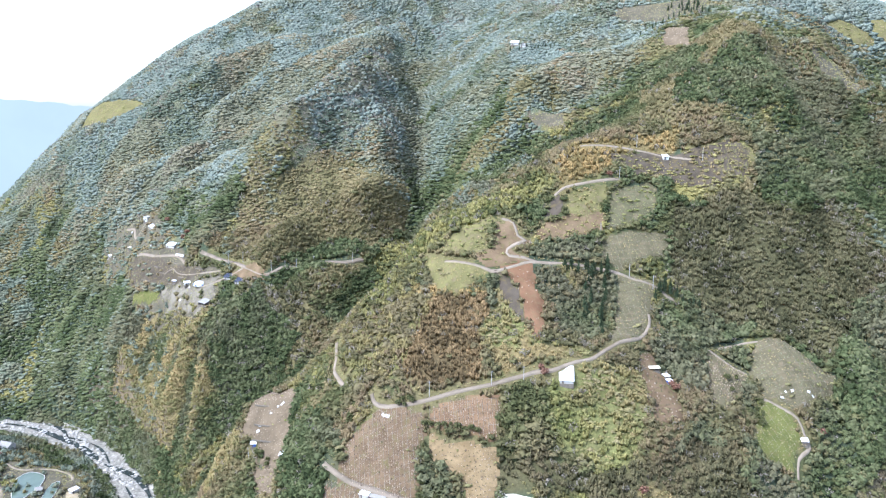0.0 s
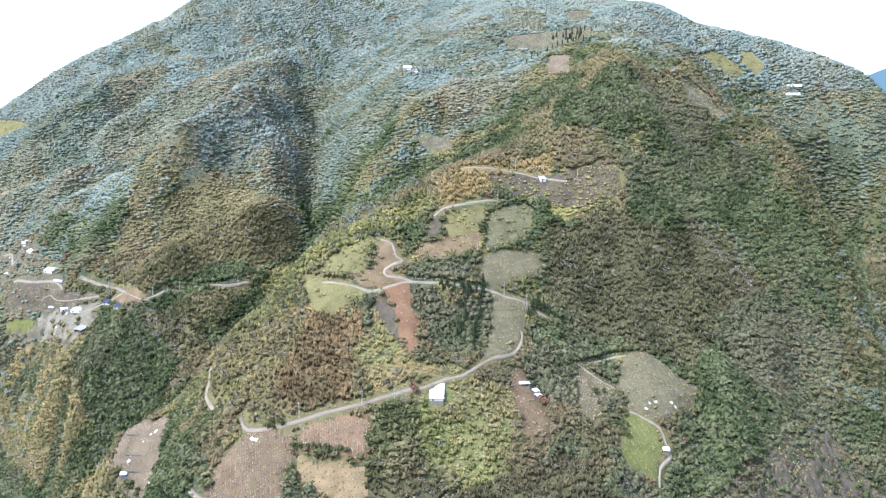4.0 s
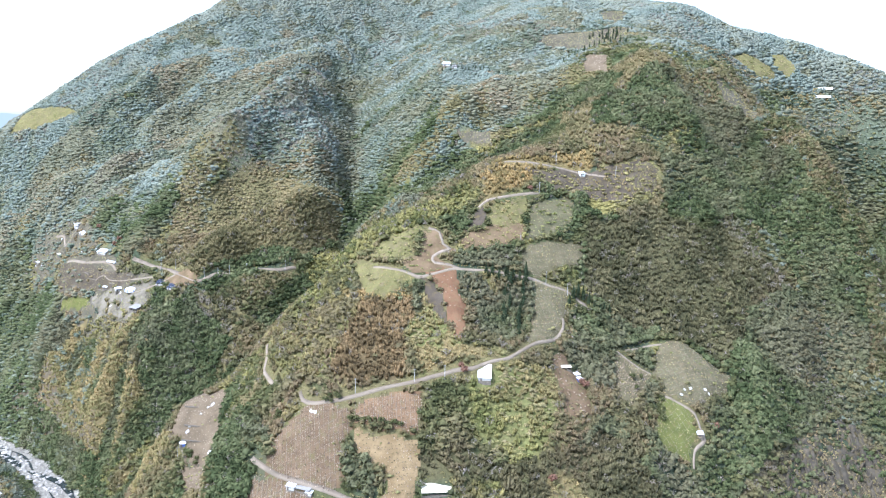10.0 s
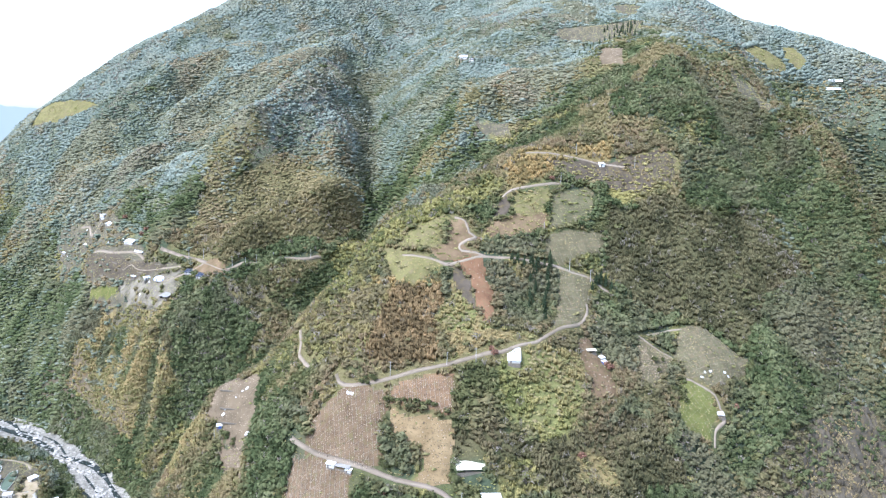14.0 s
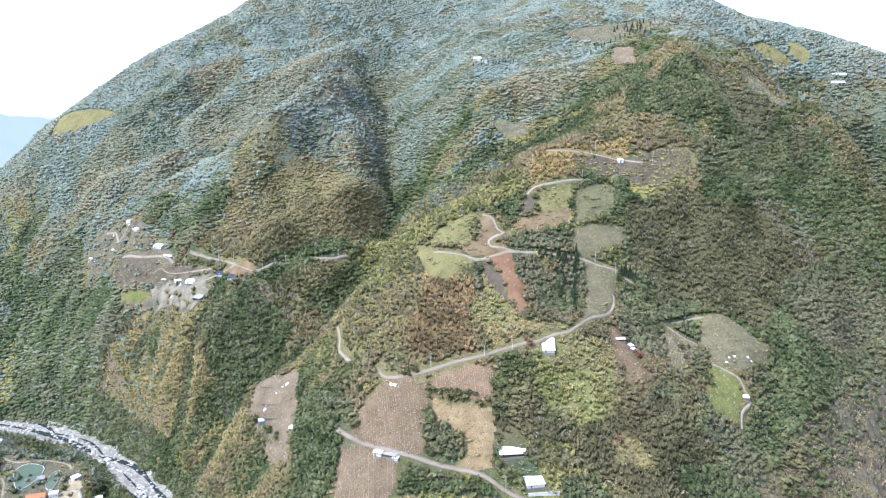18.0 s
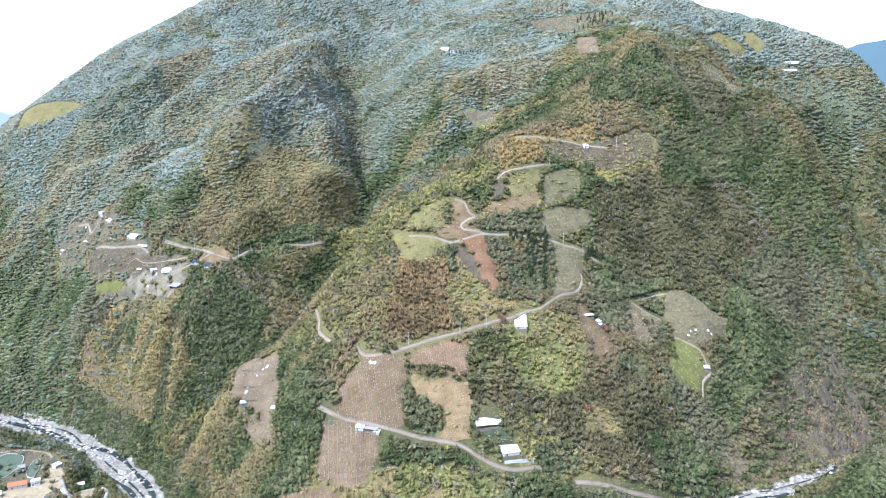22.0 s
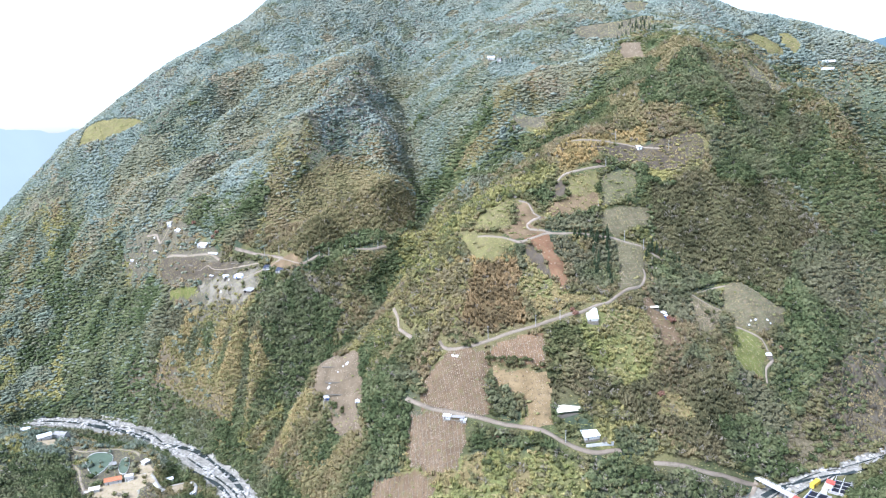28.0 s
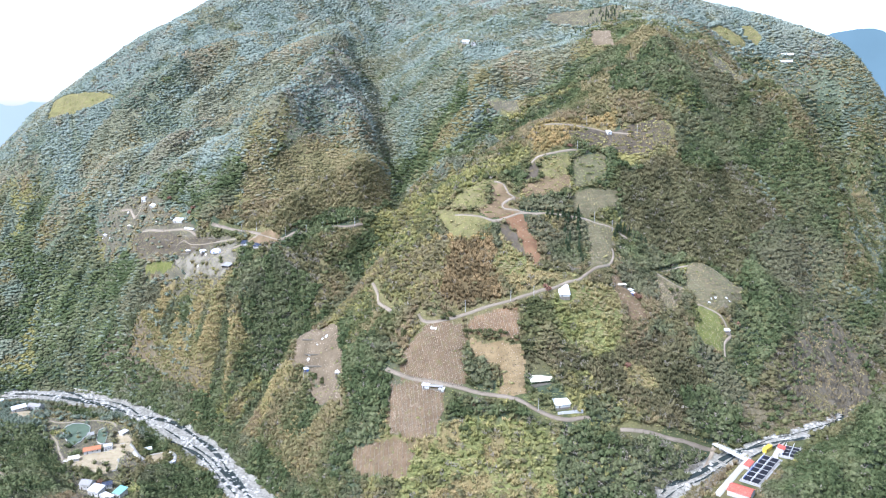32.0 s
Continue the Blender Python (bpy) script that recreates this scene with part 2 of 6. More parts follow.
SPUR_FACE_WEST = line((177, 515, 386), (149, 506, 355), (101, 475, 333), (69, 441, 306), (40, 415, 286), (11, 384, 266), (-15, 362, 246), (-36, 351, 225), (-51, 342, 199))
SPUR_FACE_MIDDLE = line((195, 486, 348), (160, 460, 306), (119, 407, 268), (61, 366, 259), (48, 346, 237), (28, 331, 218), (-2, 320, 199))
SPUR_FACE_EAST = line((220, 483, 340), (197, 449, 292), (169, 421, 259), (139, 382, 242), (103, 338, 226), (76, 321, 202))
EAST_HOLLOW = line((273, 540, 394), (278, 493, 339), (266, 461, 285), (229, 424, 258), (195, 388, 239), (190, 363, 214), (172, 342, 191))
EAST_SLOPE = line((322, 498, 373), (329, 469, 312), (305, 436, 253), (286, 411, 221), (258, 372, 195))
RAVINE_WEST_WALL = line((-44, 583, 287), (-78, 531, 258), (-95, 503, 240), (-136, 517, 229), (-165, 502, 208), (-181, 502, 182))
SPUR_WEST_FLANK = line((-13, 437, 289), (-31, 416, 271), (-51, 406, 253), (-72, 407, 231), (-84, 389, 206), (-102, 378, 178))
TOE_EAST = line((196, 350, 196), (154, 340, 206), (126, 340, 231), (106, 324, 212))
FAR_EAST_SLOPE = line((456, 637, 326), (356, 467, 291), (410, 500, 271), (401, 455, 220), (354, 436, 236), (324, 404, 199))
SKYLINE_WEST = line((-474, 900, 354), (-440, 915, 389), (-405, 930, 417), (-349, 950, 460), (-298, 965, 488), (-232, 990, 533))
SKYLINE_WEST_BACK = line((-544, 1010, 294), (-510, 1025, 325), (-475, 1040, 349), (-419, 1060, 388), (-368, 1075, 412), (-302, 1100, 453))
SKYLINE_EAST = line((349, 800, 521), (391, 740, 489), (440, 690, 454), (460, 650, 422), (489, 620, 377), (527, 600, 324), (573, 570, 260))
SKYLINE_EAST_BACK = line((469, 890, 441), (511, 830, 409), (560, 780, 374), (580, 740, 342), (609, 710, 297), (647, 690, 244), (693, 660, 180))
SUMMIT_SLOPE = line((-180, 1080, 600), (-40, 1100, 620), (100, 1080, 620), (190, 960, 575))
RAVINE = line((-36, 565, 272), (-50, 525, 240), (-75, 492, 212), (-112, 482, 184), (-150, 484, 152), (-190, 480, 128), (-224, 472, 107))
RIVER = line((430, 385, 182), (320, 335, 170), (212, 299, 164), (192, 298, 161), (172, 294, 158), (153, 287, 155), (128, 277, 150), (101, 266, 145), (50, 205, 134), (-60, 215, 122), (-158, 379, 109), (-190, 443, 107), (-222, 492, 105), (-266, 545, 103), (-313, 591, 101), (-369, 622, 99), (-420, 640, 96))
LOWER_SPUR_TOE = line((-94, 365, 181), (-52, 319, 178), (-7, 306, 182), (28, 315, 200), (47, 296, 183), (104, 305, 188))
NEAR_BANK = line((-480, 610, 110), (-400, 588, 110), (-340, 550, 112), (-290, 490, 113), (-255, 435, 115), (-225, 360, 120), (-190, 280, 128), (-100, 150, 138), (90, 150, 142), (150, 205, 150))
NEAR_HILL = line((121, 212, 172), (159, 236, 184), (201, 260, 190), (258, 281, 200), (330, 300, 220), (381, 320, 232))
PLOT_EDGE_WEST = line((-122, 448, 210), (-131, 428, 192), (-117, 420, 185), (-113, 408, 174), (-108, 396, 163))
PLOT_EDGE_EAST = line((-89, 437, 215), (-93, 412, 189), (-97, 385, 162))
GULLY_WEST_RIM = line((-94, 827, 454), (-74, 734, 412), (-59, 676, 368), (-62, 626, 333), (-68, 590, 314))
SETTLEMENT_FLAT = line((-375, 548, 112), (-345, 525, 113), (-300, 480, 113.5), (-265, 440, 114), (-230, 446, 112))
NEAR_HILL_FOOT = line((190, 225, 150), (260, 225, 165), (340, 250, 175))
NEAR_BANK_BACK = line((-520, 450, 130), (-400, 400, 135), (-320, 300, 140))
BEHIND_CREST_HOLLOW = line((-10, 575, 292), (25, 568, 310), (60, 566, 330), (95, 570, 350), (130, 582, 374))

FIELDS = dict(
    brown_plot=[(-33, 359), (-16, 354), (-9, 352), (-8, 345), (-10, 339), (-12, 325), (-21, 327), (-37, 333), (-50, 344), (-49, 353), (-42, 356)],
    pink_plot=[(-6, 353), (11, 355), (31, 354), (29, 346), (28, 339), (17, 342), (4, 345), (-7, 347)],
    tan_plot=[(-6, 345), (10, 341), (28, 337), (27, 325), (25, 315), (18, 315), (9, 317), (11, 323), (10, 328), (1, 334), (-7, 337)],
    lower_plot=[(-58, 346), (-47, 340), (-37, 333), (-26, 326), (-27, 319), (-31, 314), (-33, 310), (-47, 313), (-61, 322), (-61, 337)],
    hamlet_yard=[(-242, 600), (-222, 592), (-182, 566), (-177, 551), (-190, 536), (-212, 566), (-246, 594)],
    toe_plot=[(-85, 334), (-72, 326), (-62, 321), (-48, 312), (-48, 306), (-54, 299), (-67, 305), (-81, 318), (-86, 328)],
    grey_plot=[(-95, 440), (-90, 432), (-86, 379), (-113, 418), (-125, 425), (-122, 432), (-123, 494), (-105, 441)],
    grey_plot_lower=[(-110, 410), (-92, 392), (-89, 358), (-107, 392), (-112, 406)],
    red_plot=[(32, 427), (55, 431), (55, 418), (57, 402), (55, 386), (51, 384), (46, 394), (43, 416), (39, 422)],
    yellow_meadow=[(-14, 451), (5, 433), (27, 426), (24, 422), (17, 419), (7, 415), (-4, 418), (-9, 432)],
    orchard_meadow=[(11, 455), (34, 461), (32, 454), (28, 445), (24, 433), (1, 440), (-4, 447)],
    bare_ground=[(32, 454), (43, 454), (46, 444), (54, 443), (39, 438), (44, 433), (55, 432), (32, 427), (24, 428), (17, 435), (29, 438)],
    dark_tilled=[(69, 469), (75, 470), (74, 460), (60, 454), (65, 461)],
    dug_strip=[(30, 425), (38, 421), (43, 413), (45, 392), (38, 403), (32, 417)],
    village_terrace=[(-288, 655), (-262, 631), (-207, 591), (-190, 578), (-211, 587), (-234, 599), (-277, 624)],
    sand_yard=[(-165, 563), (-158, 561), (-134, 547), (-136, 544), (-153, 547), (-164, 557)],
    village_green=[(-270, 614), (-242, 600), (-235, 590), (-268, 608)],
    east_meadow=[(179, 497), (204, 498), (207, 492), (194, 485), (179, 486), (177, 492)],
    yellow_terrace=[(77, 470), (104, 482), (105, 475), (98, 463), (86, 458), (76, 460)],
    bare_terrace=[(54, 448), (68, 455), (94, 465), (102, 461), (97, 450), (75, 446), (58, 443)],
    cabbage_plot=[(107, 477), (132, 487), (140, 483), (134, 469), (120, 458), (101, 454)],
    row_plot_upper=[(97, 449), (119, 455), (139, 458), (139, 450), (124, 441), (105, 431), (95, 433)],
    row_plot=[(102, 431), (123, 429), (123, 423), (116, 407), (111, 396), (91, 385), (99, 410)],
    strip_plot=[(104, 383), (115, 390), (117, 378), (123, 367), (124, 353), (108, 347), (106, 366)],
    hut_meadow=[(109, 501), (149, 505), (173, 502), (187, 501), (203, 495), (195, 484), (175, 481), (146, 489), (124, 489)],
    netted_plot=[(185, 415), (200, 415), (210, 410), (224, 402), (216, 391), (191, 376), (175, 380), (172, 394), (174, 404)],
    netted_plot_small=[(149, 402), (160, 398), (170, 392), (158, 378), (150, 367), (143, 372), (144, 387)],
    green_plot=[(172, 380), (186, 373), (187, 367), (184, 359), (181, 353), (168, 353), (161, 357), (165, 370)],
    far_patch=[(62, 623), (79, 622), (93, 612), (97, 599), (86, 600), (72, 611)],
    top_patch=[(185, 654), (200, 637), (192, 605), (176, 623)],
    top_terrace=[(154, 725), (202, 716), (240, 698), (219, 659), (196, 660), (170, 694), (156, 713)],
    east_field=[(270, 569), (305, 590), (295, 539), (307, 533), (286, 541), (273, 555)],
    village_ground=[(-333, 720), (-298, 709), (-263, 666), (-247, 637), (-202, 592), (-176, 570), (-173, 554), (-190, 534), (-244, 585), (-274, 611), (-290, 652), (-342, 706)],
    west_terrace=[(-431, 905), (-377, 869), (-341, 837), (-361, 840), (-395, 852), (-431, 869)],

    cliff_face=[(249, 373), (279, 398), (312, 407), (316, 393), (336, 396), (239, 269), (248, 316), (221, 322), (234, 349)],
    settlement_ground=[(-346, 542), (-318, 529), (-281, 519), (-260, 498), (-252, 455), (-242, 430), (-238, 400), (-238, 376), (-252, 374), (-276, 396), (-297, 435), (-321, 477)],
    settlement_yard=[(-301, 450), (-287, 455), (-272, 459), (-268, 470), (-259, 472), (-252, 456), (-259, 449), (-257, 427), (-263, 421), (-280, 430)],
    court_yard=[(-275, 497), (-266, 494), (-256, 473), (-266, 472)],
    settlement_plot=[(-244, 407), (-235, 401), (-227, 384), (-238, 382), (-246, 397)],
    river_yard=[(-243, 460), (-233, 463), (-227, 452), (-230, 440), (-237, 446)],
    west_yard=[(-376.4, 543.7), (-374.8, 563.3), (-358.1, 552.7), (-352.8, 532.3), (-362.3, 529.3)],
    corner_yard=[(-339.3, 410.0), (-329.2, 413.0), (-312.9, 394.5), (-332.0, 391.9)],
    garden=[(-324, 507), (-321, 519), (-302, 521), (-281, 512), (-275, 495), (-271, 468), (-278, 462), (-301, 458), (-314, 478)],
    high_meadow=[(335, 690), (355, 704), (382, 698), (382, 686), (362, 680)],
    far_meadow=[(388, 711), (401, 711), (407, 696), (394, 688), (383, 696)],
    high_yard=[(226, 766), (248, 757), (247, 733), (234, 721), (219, 735)],
)
ROADS = dict(
    zigzag_lane=[(-63.7, 424.4), (-61.1, 406.8), (-61.3, 399.3), (-57.3, 388.8), (-53.6, 382.1)],
    upper_road=[(-36.3, 367.1), (-34.3, 362.2), (-27.6, 357.8), (-15.8, 355.8), (-6.3, 356.0), (4.8, 357.2), (18.8, 358.6), (36.5, 361.0), (47.4, 363.1), (57.5, 363.6), (70.1, 368.9), (78.2, 372.2), (86.5, 379.0), (97.1, 387.5), (110.2, 395.5), (117.0, 404.9), (117.9, 411.1)],
    ridge_track=[(36.2, 456.4), (43.1, 453.1), (45.2, 444.9), (49.7, 442.7), (44.4, 440.2), (38.3, 436.7), (39.4, 433.0), (48.1, 432.5), (55.8, 430.9)],
    field_track=[(0.8, 435.7), (23.5, 426.9), (31.9, 424.7), (43.3, 427.5), (55.8, 430.9), (79.9, 430.5), (102.1, 429.5), (112.0, 428.2), (124.4, 427.7), (132.0, 425.1), (138.1, 424.7)],
    high_track=[(70.3, 470.1), (76.2, 474.3), (90.1, 478.7), (103.4, 482.8), (114.0, 486.3)],
    hut_track=[(91.9, 508.0), (128.1, 506.0), (148.5, 502.8), (164.4, 496.3)],
    lower_road=[(-60.2, 353.7), (-55.0, 348.2), (-43.4, 338.1), (-30.5, 331.3), (-14.6, 325.1), (1.0, 319.7), (13.3, 315.5), (22.4, 311.7), (31.0, 306.0), (39.7, 301.6), (48.9, 300.0), (63.6, 302.0)],
    river_road=[(81.3, 296.1), (96.1, 295.1), (117.1, 294.6), (149.1, 297.1)],
    plot_path=[(150.6, 403.6), (159.6, 397.4), (169.2, 392.7)],
    green_path=[(174.0, 380.0), (181.2, 376.5), (189.6, 373.2), (191.2, 367.6), (192.7, 363.6), (184.5, 357.5), (182.0, 351.0)],
    village_road=[(-202.7, 596.9), (-185.7, 584.8), (-166.4, 571.2), (-151.8, 555.4), (-136.6, 546.3), (-119.4, 555.2), (-100.1, 551.1), (-76.6, 551.1), (-62.8, 559.0)],
    village_lane=[(-277.5, 647.7), (-255.8, 627.6), (-229.4, 613.7), (-218.1, 601.6)],
    upper_plot_path=[(156.7, 405.7), (171.0, 411.0), (181.8, 412.2)],
    terrace_path=[(-238.4, 607.5), (-230.5, 606.6), (-222.7, 598.8), (-200.1, 582.4), (-175.9, 570.1)],
    hamlet_path=[(-310.5, 702.3), (-298.0, 690.1), (-289.1, 673.2), (-279.8, 677.4)],
    village_street=[(-196.8, 569.9), (-182.1, 564.2), (-167.2, 561.4), (-157.4, 560.3)],

    bank_road=[(156.5, 275.0), (150.0, 269.5), (133.5, 255.0), (115.5, 239.0)],
    loop_road=[(209, 291.5), (194.5, 294), (182.5, 284), (175, 275), (171.0, 267)],
    bank_path=[(147, 298), (139, 290), (127, 279)],
    settlement_road=[(-301, 447), (-286, 452), (-274, 457), (-268, 467), (-259, 470), (-249, 452), (-241, 443)],
    settlement_lane=[(-267, 466), (-261, 444), (-258, 424)],
    garden_path=[(-342, 532), (-326, 522), (-302, 523), (-282, 514), (-273, 496)],
    garden_lane=[(-331, 502), (-319, 488), (-309, 466), (-301, 449)],
    yard_ramp=[(-239, 456), (-234, 463), (-227, 465), (-221, 456), (-219, 444)],
)
ZONES = dict(
    rust=[(-7, 411), (22, 411), (25, 398), (21, 371), (16, 361), (-2, 358), (-19, 364), (-22, 375), (-17, 390), (-11, 402)],
    olive_far=[(-175, 577), (-174, 605), (-168, 621), (-142, 631), (-123, 650), (-97, 663), (-59, 653), (-40, 664), (-33, 630), (-31, 602), (-44, 588), (-72, 557), (-100, 554), (-128, 555), (-142, 551)],
    olive_west=[(-379, 787), (-360, 810), (-324, 806), (-290, 766), (-302, 736), (-348, 763)],
    olive_shoulder=[(-263, 855), (-210, 857), (-195, 832), (-233, 808), (-260, 822)],
    olive_ridge=[(-155, 828), (-101, 848), (-54, 879), (-76, 822), (-139, 760), (-183, 745), (-226, 741), (-224, 777)],
    olive_upper=[(31, 698), (88, 668), (134, 658), (168, 614), (142, 604), (88, 620), (46, 647), (38, 671)],
    dark_bamboo=[(153, 475), (179, 478), (209, 473), (250, 480), (265, 472), (287, 458), (280, 440), (254, 436), (221, 406), (208, 416), (185, 420), (162, 426), (139, 436), (141, 449)],
    crest_bamboo=[(-58, 560), (-33, 598), (-3, 582), (18, 487), (35, 483), (65, 486), (68, 475), (50, 468), (32, 460), (10, 454), (-10, 451), (-26, 458), (-48, 551)],
    gold=[(71, 493), (86, 513), (112, 514), (159, 519), (158, 504), (123, 505), (91, 483), (76, 472)],
    top_bamboo=[(169, 600), (206, 609), (234, 570), (231, 540), (179, 510), (157, 519), (140, 530), (150, 575)],
    toe_bamboo=[(102, 330), (127, 351), (147, 354), (153, 333), (156, 320), (135, 303), (100, 301), (77, 309), (67, 322), (47, 325), (31, 326), (31, 335), (49, 336), (74, 327)],
    scrub=[(55, 356), (87, 371), (107, 376), (105, 352), (97, 334), (81, 326), (69, 332), (60, 337), (53, 347)],
    toe_scrub=[(-60, 305), (-25, 318), (12, 308), (55, 290), (112, 278), (70, 225), (-60, 235)],
    grass_cliff=[(-252, 598), (-179, 549), (-167, 516), (-165, 501), (-172, 494), (-186, 495), (-212, 507), (-245, 543), (-281, 584), (-299, 604), (-273, 589)],
    grass_toe=[(-173, 476), (-153, 487), (-126, 430), (-117, 424), (-128, 414), (-145, 420), (-167, 463)],
    west_bamboo=[(-67, 541), (-34, 554), (-14, 446), (-12, 421), (-18, 385), (-29, 368), (-46, 379), (-54, 398), (-67, 437)],
    bare_wood=[(-158, 654), (-126, 734), (-64, 842), (-54, 788), (-44, 682), (-106, 650), (-148, 638)],
    east_grass=[(280, 672), (363, 692), (430, 679), (444, 666), (472, 628), (443, 650), (363, 653), (274, 595)],
    ravine_wood=[(-168, 537), (-139, 549), (-110, 540), (-82, 520), (-112, 501), (-142, 500), (-170, 503), (-190, 524)],
    bare_slope=[(231, 488), (270, 476), (301, 442), (313, 406), (283, 400), (284, 440), (264, 464)],
    cliff=[(167, 313), (190, 331), (216, 353), (247, 378), (289, 401), (322, 403), (340, 376), (285, 305), (246, 300), (208, 304), (180, 304)],
    gully_wood=[(-63, 879), (-28, 878), (11, 829), (3, 792), (54, 732), (60, 679), (48, 625), (21, 627), (-5, 641), (-23, 605), (-32, 649), (-31, 716), (-42, 754), (-61, 785)],
    west_wood=[(-252, 845), (-260, 818), (-230, 765), (-233, 745), (-258, 730), (-298, 795), (-324, 801), (-348, 839), (-311, 848)],
    far_west_wood=[(-452, 855), (-384, 828), (-364, 780), (-388, 778), (-432, 798)],
    hamlet_wood=[(-216, 662), (-185, 648), (-171, 621), (-183, 602), (-199, 594), (-224, 626), (-264, 663), (-266, 691)],
    terrace_wood=[(160, 625), (185, 601), (199, 582), (181, 558), (149, 585), (118, 606), (103, 607), (102, 631), (139, 627)],
    high_wood=[(112, 784), (166, 738), (146, 706), (111, 712), (64, 716), (51, 818), (87, 890)],
    dome_wood=[(210, 570), (241, 568), (225, 516), (188, 519), (163, 532), (166, 558), (195, 554)],
    east_wood=[(242, 557), (271, 553), (287, 532), (304, 508), (308, 488), (312, 474), (293, 482), (263, 480), (241, 483), (205, 475), (202, 491), (222, 507)],
    east_gully_wood=[(308, 487), (334, 471), (334, 451), (327, 429), (307, 432), (313, 452), (306, 468), (299, 478)],
    ravine_deep=[(-72, 550), (-113, 541), (-136, 538), (-125, 522), (-97, 505), (-110, 498), (-132, 496), (-142, 488), (-168, 501), (-181, 530), (-174, 543), (-150, 538), (-133, 552), (-102, 573), (-53, 574)],
    cliff_foot_wood=[(-372, 725), (-315, 675), (-255, 597), (-257, 586), (-280, 589), (-303, 604), (-352, 622), (-374, 627), (-412, 739)],
    plot_wood=[(-88, 404), (-53, 356), (-50, 338), (-63, 337), (-69, 322), (-87, 336), (-85, 364)],
    east_foot_wood=[(248, 443), (297, 459), (291, 427), (250, 386), (219, 351), (196, 335), (193, 353), (216, 386)],
    shelter_wood=[(124, 413), (144, 423), (157, 413), (141, 390), (119, 382)],
    near_east_wood=[(163, 365), (144, 338), (156, 330), (179, 331), (189, 345), (173, 351)],
    meadow_gorse=[(170, 500), (186, 500), (204, 496), (195, 479), (170, 479), (148, 478), (146, 487), (162, 489)],
    terrace_gorse=[(53, 445), (72, 454), (96, 465), (102, 462), (93, 454), (73, 448), (58, 442)],
    road_gorse=[(77, 467), (101, 478), (104, 473), (95, 463), (77, 459)],
    crest_gorse=[(-15, 432), (11, 416), (27, 420), (24, 412), (3, 410), (-12, 416)],
    toe_gorse=[(96, 320), (110, 327), (114, 318), (99, 309), (92, 311)],
    river_bank_wood=[(40, 298), (62, 300), (85, 292), (118, 292), (150, 296), (108, 266), (71, 250), (30, 250)],
    bridge_wood=[(127, 313), (175, 333), (176, 317), (159, 302), (130, 300)],
    settlement_wood=[(-380, 515), (-336, 510), (-305, 440), (-285, 412), (-262, 380), (-293, 350), (-340, 360)],
    bend_wood=[(-236, 432), (-212, 436), (-180, 405), (-172, 372), (-205, 360), (-236, 390)],
    dome_gorse=[(187, 516), (225, 516), (254, 526), (235, 505), (213, 508), (189, 508)],
)

